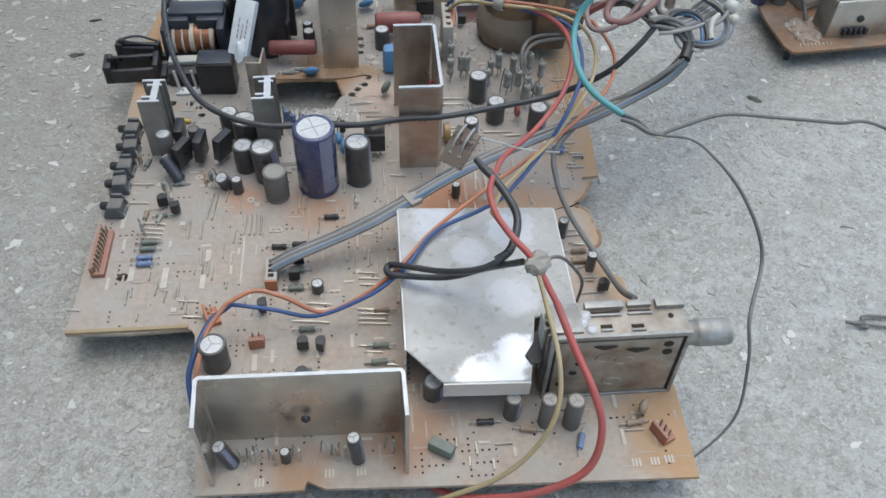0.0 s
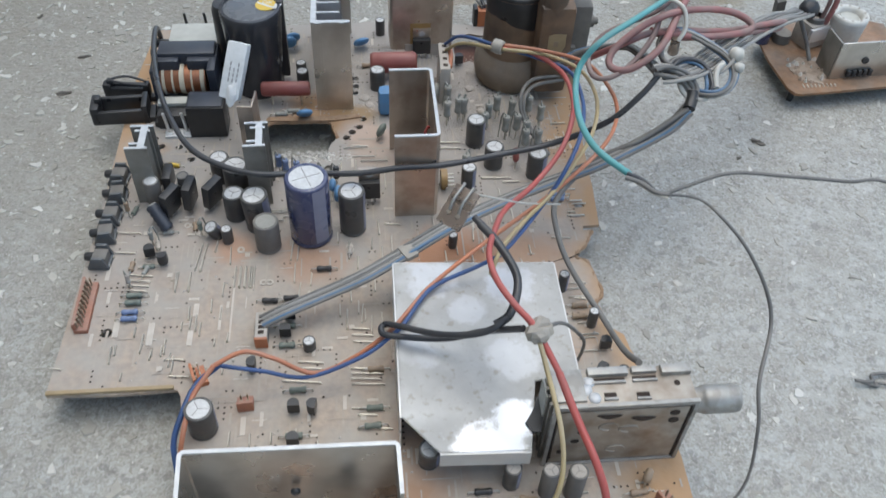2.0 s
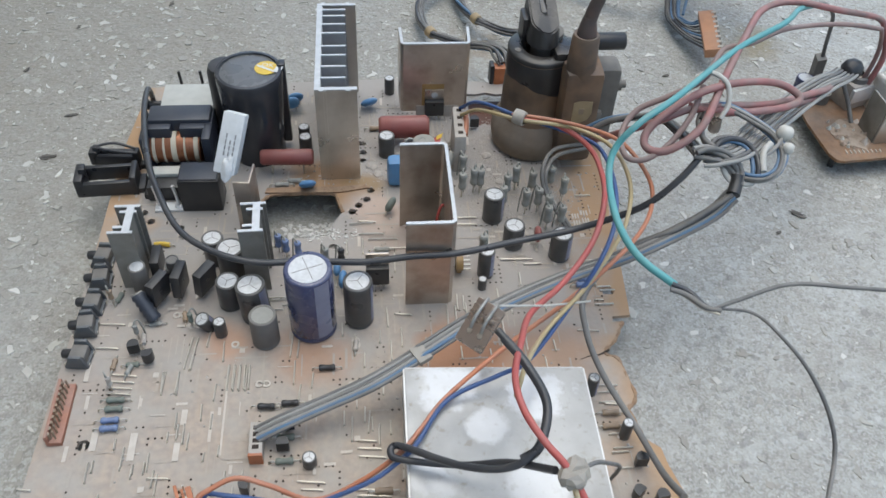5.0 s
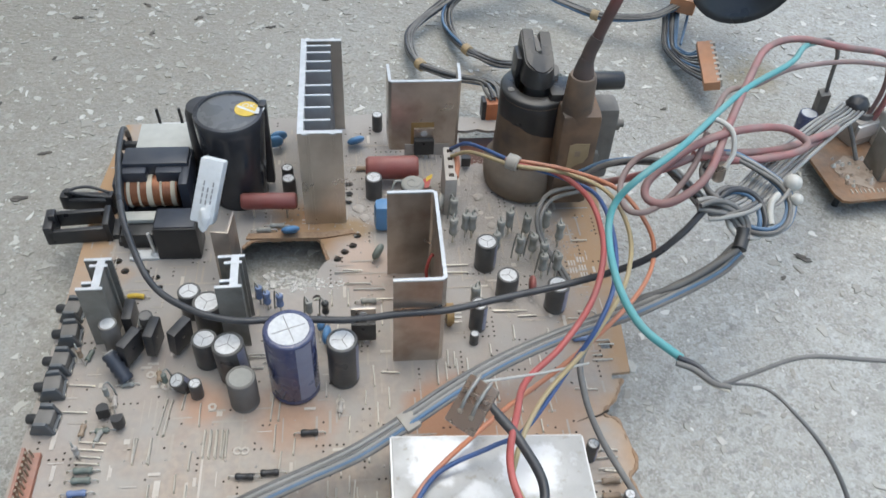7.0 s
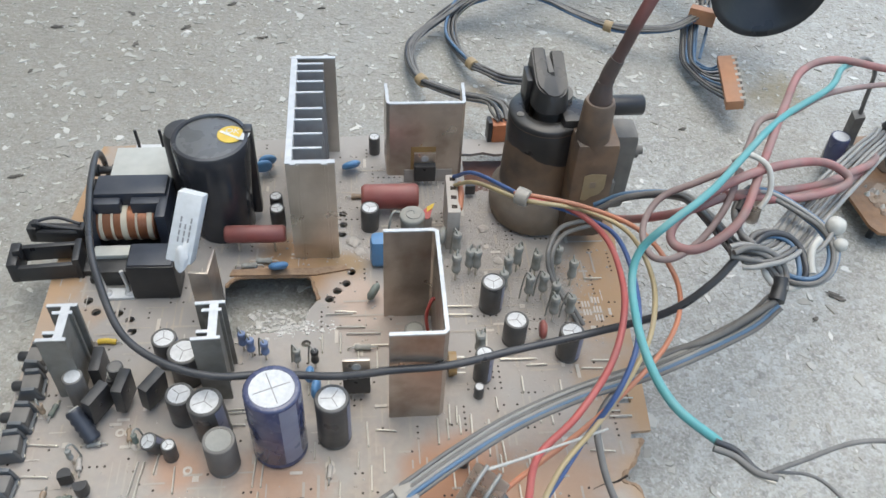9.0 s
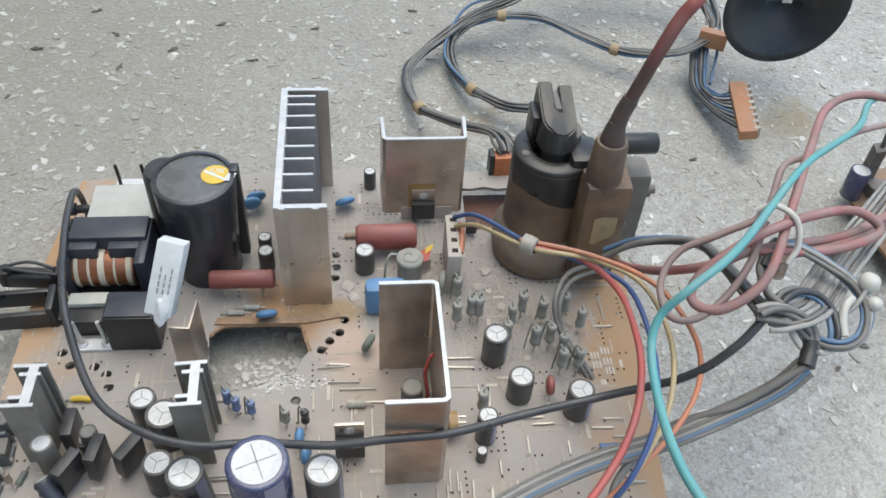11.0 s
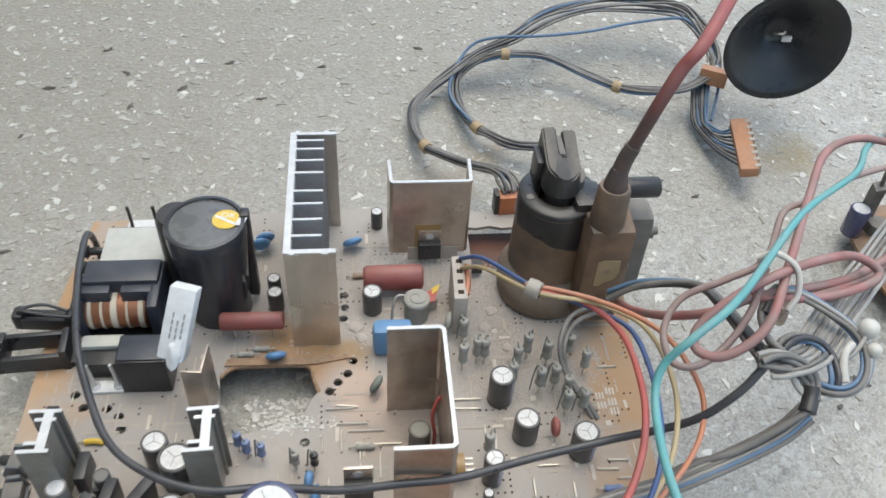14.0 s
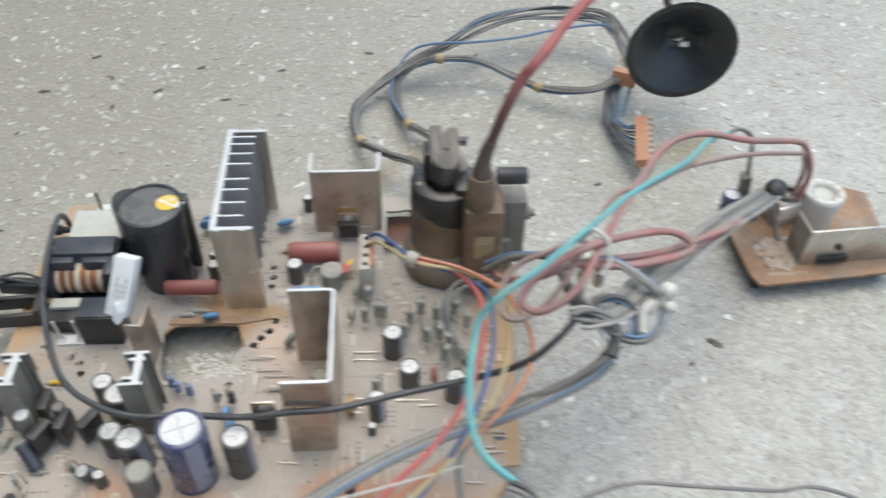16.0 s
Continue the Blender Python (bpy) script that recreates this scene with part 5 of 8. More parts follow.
# ---- switching transformer corner ----
tr = thing("switching_transformer", "dark blue-black ferrite transformer with banded copper windings", "transformer", (-0.1020, 0.0900, B))
bm = bmesh.new()
box(bm, -0.0150, 0.0140, 0.0030, 0.0150, 0.0200, 0.0290, 0.0012)
part("core", bm, M_NAVY, tr)
part("front_lug", box(bmesh.new(), -0.0150, -0.0042, -0.0012, 0.0030, 0.0215, 0.0272, 0.0006), M_NAVY, tr)
part("front_lug", box(bmesh.new(), 0.0000, 0.0115, -0.0012, 0.0030, 0.0215, 0.0272, 0.0006), M_NAVY, tr)
part("bobbin_cheek", box(bmesh.new(), 0.0105, 0.0150, -0.0090, 0.0160, 0.0020, 0.0270, 0.0014), M_NAVY, tr)
part("bobbin_cheek", box(bmesh.new(), -0.0190, -0.0145, -0.0050, 0.0120, 0.0020, 0.0240, 0.0014), M_NAVY, tr)
wm = Matrix.Translation((-0.0030, 0.0020, 0.0145)) @ Matrix.Rotation(radians(90), 4, "Y")
part("winding", lathe(bmesh.new(), [(0, -0.0115), (0.0076, -0.0115), (0.0078, -0.011), (0.0078, 0.011), (0.0076, 0.0115), (0, 0.0115)], 30, wm), M_COPPER, tr, "reddish copper winding")
for z, wd in ((-0.0098, 0.0016), (-0.0052, 0.0011), (-0.0005, 0.0026), (0.0045, 0.0010), (0.0098, 0.0022)):
    part("tape_band", lathe(bmesh.new(), [(0.0078, z - wd / 2), (0.0082, z - wd / 2 + 0.0002), (0.0082, z + wd / 2 - 0.0002), (0.0078, z + wd / 2)], 30, wm), M_TAPE_W, tr, "cream tape band")
part("bobbin_base", box(bmesh.new(), -0.0180, 0.0150, -0.0200, 0.0180, 0.0, 0.0030, 0.0006), M_BLACK, tr)
plate = thing("pale_transformer", "black transformer with a pale grey paper top and two bare pins", "transformer", (-0.1018, 0.1200, B))
part("body", box(bmesh.new(), -0.0130, 0.0130, -0.0110, 0.0120, 0.0, 0.0215, 0.0012), M_NAVY, plate)
part("paper_top", box(bmesh.new(), -0.0128, 0.0132, -0.0120, 0.0100, 0.0215, 0.0228, 0.0004), M_BEIGE, plate, "pale grey paper top")
part("rear_shelf", box(bmesh.new(), -0.0120, 0.0080, 0.0240, 0.0340, 0.0, 0.0050, 0.0005), M_WHITE, plate, "white insulating strip")
for px in (-0.0095, 0.0015):
    part("pin", tube(bmesh.new(), [(px, 0.029, 0.0045), (px, 0.0292, 0.0100), (px - 0.0006, 0.0300, 0.0165)], 0.0008, seg=8), M_BLACK, plate)
for py, pz in ((-0.0035, 0.0130), (0.0040, 0.0150)):
    part("terminal", lathe(bmesh.new(), [(0, 0), (0.0018, 0), (0.0018, 0.0100), (0.0028, 0.0105), (0.0028, 0.0130), (0, 0.0132)], 12, Matrix.Translation((-0.0110, py, pz)) @ Matrix.Rotation(radians(-90), 4, "Y")), M_BLACK, plate)
relay = thing("relay", "glossy black box-shaped relay with rounded edges", "relay", (-0.0912, 0.0672, B), -1)
part("case", box(bmesh.new(), -0.0100, 0.0090, -0.0066, 0.0072, 0.0, 0.0190, 0.0014), M_BLACK, relay)
part("case_lid", box(bmesh.new(), -0.0092, 0.0082, -0.0058, 0.0064, 0.0186, 0.0196, 0.0008), M_NAVY, relay)
slab = thing("choke_coil", "low dark choke with a pale grey top behind the black relay", "coil", (-0.1100, 0.0745, B))
part("body", box(bmesh.new(), -0.0080, 0.0080, -0.0060, 0.0070, 0.0, 0.0085, 0.0010), M_BLACK, slab)
part("top", box(bmesh.new(), -0.0080, 0.0080, 0.0010, 0.0070, 0.0085, 0.0110, 0.0008), M_BEIGE, slab)
fuse = thing("fuse_clips", "pair of bright metal pins on a white strip", "fuse holder", (-0.1075, 0.0635, B))
part("strip", box(bmesh.new(), -0.0065, 0.0065, -0.0028, 0.0028, 0.0, 0.0014, 0.0003), M_WHITE, fuse)
for px in (-0.0045, 0.0045):
    part("pin", tube(bmesh.new(), [(px, 0, 0.0012), (px - 0.0006, 0.0006, 0.0070), (px - 0.0014, 0.0012, 0.0130)], 0.0008, seg=8, sub=3), M_TIN, fuse, "tilted bright metal pin")
    part("collar", lathe(bmesh.new(), [(0.0022, 0.0013), (0.0020, 0.0019), (0.0009, 0.0024)], 12, Matrix.Translation((px, 0, 0))), M_CAN, fuse)
cement = thing("cement_resistor", "white ceramic block resistor leaning on a tan bracket", "resistor", (-0.0725, 0.0560, B), -6)
cm = Matrix.Translation((-0.0016, 0.0050, 0.0400)) @ Matrix.Rotation(radians(-34), 4, "X") @ Matrix.Rotation(radians(11), 4, "Y")
part("block", box(bmesh.new(), -0.0050, 0.0046, -0.0040, 0.0040, -0.0130, 0.0140, 0.0008, cm), M_WHITE, cement)
bm = bmesh.new()
bmesh.ops.create_icosphere(bm, subdivisions=3, radius=1.0)
for v in bm.verts:
    k = 1 + 0.45 * noise.noise(v.co * 1.9) + 0.25 * noise.noise(v.co * 5.1)
    v.co = cm @ Vector((0.0014 + v.co.x * 0.0030 * k, -0.0034 + v.co.y * 0.0016 * k, -0.0098 + v.co.z * 0.0060 * k))
part("cement_fill", bm, M_WHITE, cement, "lumpy white cement")
bm = bmesh.new()
for k in range(3):
    for j in range(4 - k % 2):
        box(bm, -0.0020 + k * 0.0019, -0.0014 + k * 0.0019, -0.0042, -0.0040, -0.0050 + j * 0.0026, -0.0030 + j * 0.0026, m=cm)
part("faded_print", bm, M_INK, cement, smooth=False)
bm = bmesh.new()
box(bm, 0.0000, 0.0075, -0.0090, -0.0080, -0.0002, 0.0300, 0.0002)
box(bm, 0.0065, 0.0075, -0.0080, 0.0040, -0.0002, 0.0300, 0.0002)
part("bracket", bm, M_ALU_DIRTY, cement, "tan metal bracket")


def clip_frame(x, y, w, d, z0, z1, label, rz):
    ob = thing("plastic_clip", label, "clip", (x, y, z0), rz, "plastic clips at the edge of the board")
    h = z1 - z0
    bm = bmesh.new()
    box(bm, -w / 2, w / 2, -d / 2, -d / 2 + 0.0024, 0, h * 0.75, 0.0007)
    box(bm, -w / 2, w / 2, d / 2 - 0.0024, d / 2, h * 0.1, h * 0.85, 0.0007)
    box(bm, -w / 2 - 0.0012, -w / 2 + 0.0030, -d / 2, d / 2, 0, h, 0.0009)
    box(bm, w / 2 - 0.0030, w / 2, -d / 2, d / 2, -0.0030, h, 0.0009)
    part("frame", bm, M_BLACK, ob)
    part("prong", box(bmesh.new(), -w / 2 + 0.0010, -w / 2 + 0.0040, -0.0015, 0.0015, h * 0.8, h * 1.25, 0.0005), M_BLACK, ob)
    part("foot", box(bmesh.new(), w / 2 - 0.0030, w / 2 + 0.0030, -d / 2 + 0.001, d / 2 - 0.001, B - z0, B - z0 + 0.003, 0.0005), M_BLACK, ob)
    return ob


clip_frame(-0.1370, 0.0790, 0.0270, 0.0130, 0.0165, 0.0270, "open black plastic clip overhanging the edge of the board", 4)
clip_frame(-0.1360, 0.0945, 0.0225, 0.0055, 0.0185, 0.0265, "narrow black plastic clip with a looped wire at the board's edge", -4)
cable("wire_loop", [(-0.1260, 0.0935, 0.0280), (-0.1360, 0.0960, 0.0295), (-0.1440, 0.0945, 0.0285), (-0.1360, 0.0925, 0.0275), (-0.1250, 0.0915, 0.0265)], 0.0007, M_BLK_W, "thin black wire loop on the clip")
post = thing("plastic_post", "short black plastic post beside the small heat sink", "post", (-0.1215, 0.0460, B))
part("shaft", box(bmesh.new(), -0.0022, 0.0022, -0.0020, 0.0020, -0.0001, 0.0120, 0.0007), M_FLY_GREY, post)

# ---- switches, headers and sockets ----
for i, (x, y) in enumerate(((-0.1318, 0.0304), (-0.1307, 0.0177), (-0.1313, 0.0037), (-0.1318, -0.0079), (-0.1313, -0.0230))):
    ob = thing("push_switch", "small square black tact switch, dusty", "switch", (x, y, B), (-6, 4, -3, 5, -5)[i], "tact switches along the board's edge")
    ob.matrix_basis = ob.matrix_basis @ Matrix.Scale(1.18, 4)
    part("base", box(bmesh.new(), -0.0036, 0.0042, -0.0040, 0.0040, 0.0003, 0.0016, 0.0004), M_SWITCH, ob)
    for sy in (-1, 1):
        bm = bmesh.new()
        box(bm, -0.0034, 0.0040, sy * 0.0036 - 0.0006, sy * 0.0036 + 0.0006, 0.0014, 0.0064, 0.0003)
        for v in bm.verts:
            if v.co.z > 0.004:
                v.co.x = 0.0012 + (v.co.x - 0.0012) * 0.55
        part("bracket_cheek", bm, M_SWITCH, ob)
    part("body", box(bmesh.new(), -0.0020, 0.0034, -0.0028, 0.0028, 0.0014, 0.0052, 0.0006), M_FERRITE, ob)
    part("button", lathe(bmesh.new(), [(0.0017, 0), (0.0017, 0.0026), (0.0013, 0.0031), (0, 0.0031)], 14, Matrix.Translation((-0.0020, 0, 0.0034)) @ Matrix.Rotation(radians(-90), 4, "Y")), M_BLACK, ob)
    for sx in (-1, 1):
        for sy in (-1, 1):
            part("leg", box(bmesh.new(), sx * 0.0038 - 0.0005, sx * 0.0038 + 0.0005, sy * 0.0024 - 0.0005, sy * 0.0024 + 0.0005, -0.0001, 0.0014), M_WIRE_TIN, ob, smooth=False)


def pin_header(x, y, n, rz, label, m=M_ORANGE, h=0.0060, pitch=0.0025, pins=True):
    ob = thing("pin_header", label, "connector", (x, y, B), rz, "orange plug headers")
    length = n * pitch
    bm = bmesh.new()
    box(bm, -0.0028, 0.0028, -length / 2 - 0.0006, length / 2 + 0.0006, -0.0001, 0.0022, 0.0003)
    box(bm, 0.0016, 0.0028, -length / 2 - 0.0006, length / 2 + 0.0006, 0.0022, h, 0.0003)
    part("housing", bm, m, ob)
    if pins:
        for k in range(n):
            yy = -length / 2 + pitch * (k + 0.5)
            part("pin", box(bmesh.new(), -0.0008, -0.0002, yy - 0.0003, yy + 0.0003, 0.0020, h + 0.001), M_WIRE_TIN if m is not M_ORANGE_DUSTY else M_RES_TAN, ob, smooth=False)
            part("slot", box(bmesh.new(), 0.0009, 0.00165, yy - 0.0006, yy + 0.0006, 0.0023, h * 0.95), M_RES_TAN, ob, smooth=False)
    return ob


pin_header(-0.1325, -0.0490, 10, 180, "long dusty orange pin header at the edge of the board", M_ORANGE_DUSTY)
pin_header(-0.0820, -0.0872, 3, 200, "broken orange pin header with bent pins", M_ORANGE)
pin_header(-0.0630, -0.1010, 2, 275, "small orange pin header behind the front heat sink", M_ORANGE_DUSTY)
pin_header(0.0917, -0.1530, 3, 205, "small dusty brown pin header at the board's corner", M_ORANGE_DUSTY)
plug = thing("cable_plug", "small orange plug with four wires, pushed onto the board", "connector", (-0.0583, -0.0665, B), 0)
part("housing", box(bmesh.new(), -0.0025, 0.0025, -0.0070, 0.0070, -0.0001, 0.0060, 0.0004), M_SOCK, plug)
part("front_cap", box(bmesh.new(), -0.0026, 0.0026, -0.0074, -0.0062, -0.0001, 0.0062, 0.0003), M_ORANGE, plug)
for k in range(4):
    part("contact", box(bmesh.new(), -0.0012, 0.0012, -0.0045 + k * 0.0027, -0.0028 + k * 0.0027, 0.0058, 0.0063), M_HOLE, plug, smooth=False)
sock = thing("wire_socket", "upright dirty white four-way socket with wires", "connector", (0.0312, 0.0965, B), -2)
part("housing", box(bmesh.new(), -0.0028, 0.0028, -0.0125, 0.0115, -0.0002, 0.0225, 0.0006), M_SOCK, sock)
for k in range(4):
    part("contact_slot", box(bmesh.new(), -0.0010, 0.0014, -0.0100 + k * 0.0058, -0.0080 + k * 0.0058, 0.0222, 0.0227), M_HOLE, sock, smooth=False)
part("lug", tube(bmesh.new(), [(0.0024, -0.009, 0.021), (0.0034, -0.002, 0.0222), (0.0034, 0.006, 0.0224)], 0.0013), M_ORANGE_W, sock)
coil = thing("coil", "round dusty grey coil with a spiral top", "coil", (0.0138, 0.0945, B))
part("body", lathe(bmesh.new(), [(0.0050, 0), (0.0050, 0.009), (0.0056, 0.0100), (0.0056, 0.0115), (0.0050, 0.0122), (0, 0.0124)], 26), M_RES_GREY, coil)
part("spiral", tube(bmesh.new(), [((0.0008 + 0.0005 * k) * math.cos(k * 0.9), (0.0008 + 0.0005 * k) * math.sin(k * 0.9), 0.0125) for k in range(8)], 0.0002, seg=5), M_GROOVE, coil)
part("lead", tube(bmesh.new(), [(-0.004, 0.002, 0.011), (-0.008, 0.001, 0.0125), (-0.0098, -0.001, 0.009), (-0.0105, -0.002, 0)], 0.0006), M_RES_GREY, coil)
strip = thing("torn_label", "torn red and yellow scrap of label by the coil", "label", (0.0200, 0.1005, B + 0.006), 15)
part("scrap", sheet(bmesh.new(), [(-0.004, -0.003), (0.001, -0.0035), (0.0045, 0.003), (0.002, 0.0035), (-0.003, 0.001)], 0, 0.0004), M_RED, strip, smooth=False)
part("scrap_tip", sheet(bmesh.new(), [(0.001, 0.0005), (0.0045, 0.0022), (0.006, 0.005), (0.002, 0.0036)], 0.0004, 0.0007), M_YELLOW, strip, smooth=False)
part("backing", box(bmesh.new(), -0.0030, 0.0025, -0.0025, 0.0025, -0.0061, 0.0, 0.0006), M_SOCK, strip)
trim = thing("trimmer", "amber trimmer beside the channel heat sink", "trimmer", (0.0232, 0.0185, B), 0)
part("body", lathe(bmesh.new(), [(0, 0), (0.0045, 0), (0.0045, 0.003), (0, 0.003)], 20, Matrix.Translation((0.0, 0, 0.0060)) @ Matrix.Rotation(radians(90), 4, "Y")), M_MICA, trim)
for k in range(4):
    part("pin", box(bmesh.new(), 0.003, 0.0065, -0.0035 + k * 0.0020, -0.0028 + k * 0.0020, 0.0035 + k * 0.0006, 0.0042 + k * 0.0006), M_WIRE_TIN, trim, smooth=False)
part("foot", box(bmesh.new(), 0.0005, 0.0025, -0.002, 0.002, -0.0002, 0.003), M_MICA, trim, smooth=False)


def small_transistor(x, y, rz, h=0.0052, w=0.0046):
    ob = thing("small_transistor", "small black half-round transistor on the circuit board", "transistor", (x, y, B), rz, "small transistors")
    bm = bmesh.new()
    ring = [(w / 2 * math.cos(a), w / 2 * math.sin(a)) for a in [math.pi * k / 8 for k in range(9)]] + [(-w / 2, -w * 0.28), (w / 2, -w * 0.28)]
    sheet(bm, ring, 0.0022, 0.0022 + h)
    part("body", bm, M_BLACK, ob)
    for k in (-1, 0, 1):
        part("lead", box(bmesh.new(), k * 0.0013 - 0.0002, k * 0.0013 + 0.0002, -0.0002, 0.0002, -0.0002, 0.0024), M_WIRE_TIN, ob, smooth=False)


for x, y, rz in ((-0.0441, -0.1055, 0), (-0.0369, -0.1060, 80), (-0.0485, -0.0690, 0), (-0.1096, -0.0214, 10), (-0.1037, -0.0258, 190), (-0.0440, -0.1200, 0), (0.0830, -0.0830, 0), (0.0790, -0.0960, 40),
                 (0.0870, -0.0980, 10), (-0.0470, -0.0600, 0), (0.0420, 0.1180, 0), (-0.0610, -0.0850, 90)):
    small_transistor(x, y, rz)


def axial(x, y, rz, m, length=0.0065, r=0.0013, standing=False, label="small axial resistor on the circuit board", lift=0.0016):
    ob = thing("axial_resistor", label, "resistor", (x, y, B), rz, "axial resistors")
    prof = [(0, -length / 2), (r * 0.8, -length / 2), (r, -length * 0.42), (r, -length * 0.25), (r * 0.85, -length * 0.2), (r * 0.85, length * 0.2), (r, length * 0.25), (r, length * 0.42), (r * 0.8, length / 2), (0, length / 2)]
    if standing:
        foot = 0.0058 if length > 0.008 else 0.0040
        part("body", lathe(bmesh.new(), prof, 12, Matrix.Translation((0, 0, length / 2 + foot))), m, ob)
        part("lead", tube(bmesh.new(), [(0, 0, length + foot - 0.0005), (0, 0.0005, length + foot + 0.0012), (0.0014, 0.0016, length + foot + 0.0012), (0.0022, 0.0022, length), (0.0024, 0.0026, -0.0002)], 0.00035, seg=6, sub=4), M_RES_GREY, ob)
        part("lead", tube(bmesh.new(), [(0, 0, foot + 0.0003), (0, 0, -0.0002)], 0.00045, seg=6, straight=True), M_WIRE_TIN, ob)
    else:
        part("body", lathe(bmesh.new(), prof, 12, Matrix.Translation((0, 0, lift)) @ Matrix.Rotation(radians(90), 4, "Y")), m, ob)
        for k in (-1, 1):
            part("lead", tube(bmesh.new(), [(k * length * 0.5, 0, lift), (k * length * 0.85, 0, lift), (k * length * 0.9, 0, -0.0002)], 0.0003, seg=6, sub=3), M_WIRE_TIN, ob)


for x, y in ((0.0306, 0.0660), (0.0366, 0.0690), (0.0395, 0.0685), (0.0571, 0.0700), (0.0645, 0.0660), (0.0790, 0.0610), (0.0595, 0.0530), (0.0695, 0.0490), (0.0320, 0.0790), (0.0520, 0.0640), (0.0680, 0.0420), (0.0360, 0.0250), (0.0740, 0.0690), (0.0490, 0.0560), (0.0655, 0.0540), (0.0745, 0.0420)):
    axial(x, y, 40 * (x * 1000 % 3), M_RES_GREY, 0.0092 + 0.0014 * (y * 2000 % 1), 0.0020, True, "dust-coated grey resistor standing on end")
for x, y, rz, m in ((-0.0272, 0.0233, 95, M_BLACK), (-0.0340, 0.0240, 85, M_RES_GREY), (-0.0516, 0.0298, 80, M_RES_BLUE), (-0.0462, 0.0282, 95, M_RES_BLUE), (-0.0550, 0.0330, 80, M_RES_BLUE), (-0.1000, 0.0140, 70, M_BLACK)):
    axial(x, y, rz, m, 0.0068, 0.0016, True, "small resistor standing on end beside the blue capacitor")
for x, y, rz, m in ((-0.1140, -0.0530, 2, M_RES_BLUE), (-0.1138, -0.0565, 2, M_RES_BLUE), (-0.1135, -0.0440, 0, M_GREEN), (-0.1135, -0.0480, 0, M_GREEN), (-0.0480, -0.0640, 0, M_GREEN), (-0.0480, -0.0740, 0, M_GREEN),
                    (-0.0430, -0.0960, 0, M_GREEN), (-0.0440, -0.1165, 0, M_GREEN), (-0.0500, 0.0790, -2, M_RES_GREY), (-0.0560, 0.0765, 0, M_RES_GREY), (0.0600, -0.1545, 70, M_RES_BLUE), (-0.0130, -0.1060, 0, M_GREEN),
                    (-0.0120, -0.0880, 0, M_RES_TAN), (-0.0140, -0.1140, 3, M_GREEN), (0.0800, 0.0090, 0, M_RES_BLUE), (0.0790, 0.0060, 2, M_RES_BLUE), (-0.0330, -0.0330, 0, M_BLACK), (-0.0560, -0.0500, -4, M_BLACK),
                    (-0.0470, -0.0490, 0, M_BLACK), (-0.0300, 0.1370, 10, M_SOCK), (-0.0090, 0.0310, 0, M_RES_GREY), (0.0770, -0.0600, 0, M_RES_TAN), (0.0760, -0.0660, 0, M_RES_TAN), (0.0410, -0.1480, -10, M_RES_TAN),
                    (-0.0260, 0.1270, -5, M_SOCK), (-0.0095, 0.1180, 0, M_RES_TAN), (0.0820, -0.1480, 5, M_RES_TAN), (0.0250, -0.1440, 0, M_BLACK)):
    axial(x, y, rz, m)
pat = thing("crystal_can", "dusty grey-green block on two leads by the front edge", "component", (0.0075, -0.1545, B), -32)
part("body", box(bmesh.new(), -0.0050, 0.0050, -0.0022, 0.0022, 0.0008, 0.0060, 0.0012), M_GREEN, pat)
part("lead", box(bmesh.new(), -0.0040, 0.0040, -0.0004, 0.0004, -0.0002, 0.001), M_WIRE_TIN, pat, smooth=False)
ribbed = thing("ribbed_resistor", "dark ribbed component leaning over the board", "component", (-0.1060, -0.0035, B), -48)
rm = Matrix.Translation((-0.0020, 0, 0.0062)) @ Matrix.Rotation(radians(-52), 4, "Y")
part("body", lathe(bmesh.new(), [(0, -0.0065)] + [(0.0027 + 0.0005 * (k % 2), -0.0065 + 0.0013 * k) for k in range(11)] + [(0, 0.0066)], 16, rm), M_NAVY, ribbed)
part("end_cap", lathe(bmesh.new(), [(0.0024, 0.0065), (0.0022, 0.0070), (0, 0.0070)], 14, rm), M_RES_GREY, ribbed)
part("lead", box(bmesh.new(), 0.0015, 0.0040, -0.0004, 0.0004, -0.0002, 0.0030), M_WIRE_TIN, ribbed, smooth=False)

link_chip = thing("yellow_link", "bright yellow coated wire link near the small heat sink", "wire link", (-0.1076, 0.0386, B), -4)
part("coating", tube(bmesh.new(), [(-0.0034, 0, 0.0012), (0, 0.0002, 0.0016), (0.0034, 0, 0.0012)], 0.0011, seg=8, sub=3), M_YELLOW, link_chip)
for k in (-1, 1):
    part("lead", tube(bmesh.new(), [(k * 0.0030, 0, 0.0012), (k * 0.0052, 0, 0.0011), (k * 0.0056, 0, -0.0002)], 0.0003, seg=6, sub=3), M_WIRE_TIN, link_chip)

# ---- wires on the board ----
cable("long_black_wire", [(-0.1238, 0.1350, 0.0165), (-0.1235, 0.1330, 0.0300), (-0.1223, 0.1240, 0.0400), (-0.1195, 0.1000, 0.0435), (-0.1121, 0.0654, 0.0480), (-0.1050, 0.0438, 0.0465), (-0.0928, 0.0196, 0.0455), (-0.0770, 0.0069, 0.0445), (-0.0592, 0.0010, 0.0440), (-0.0405, 0.0010, 0.0440), (-0.0171, -0.0025, 0.0460), (0.0019, -0.0030, 0.0490),
      (0.0214, -0.0015, 0.0485), (0.0460, 0.0045, 0.0480), (0.0727, 0.0082, 0.0510), (0.0944, 0.0040, 0.0660), (0.1067, 0.0049, 0.0790), (0.1156, 0.0098, 0.0880)], 0.0014, M_BLK_W, "long black cord draped across the capacitors and the board")
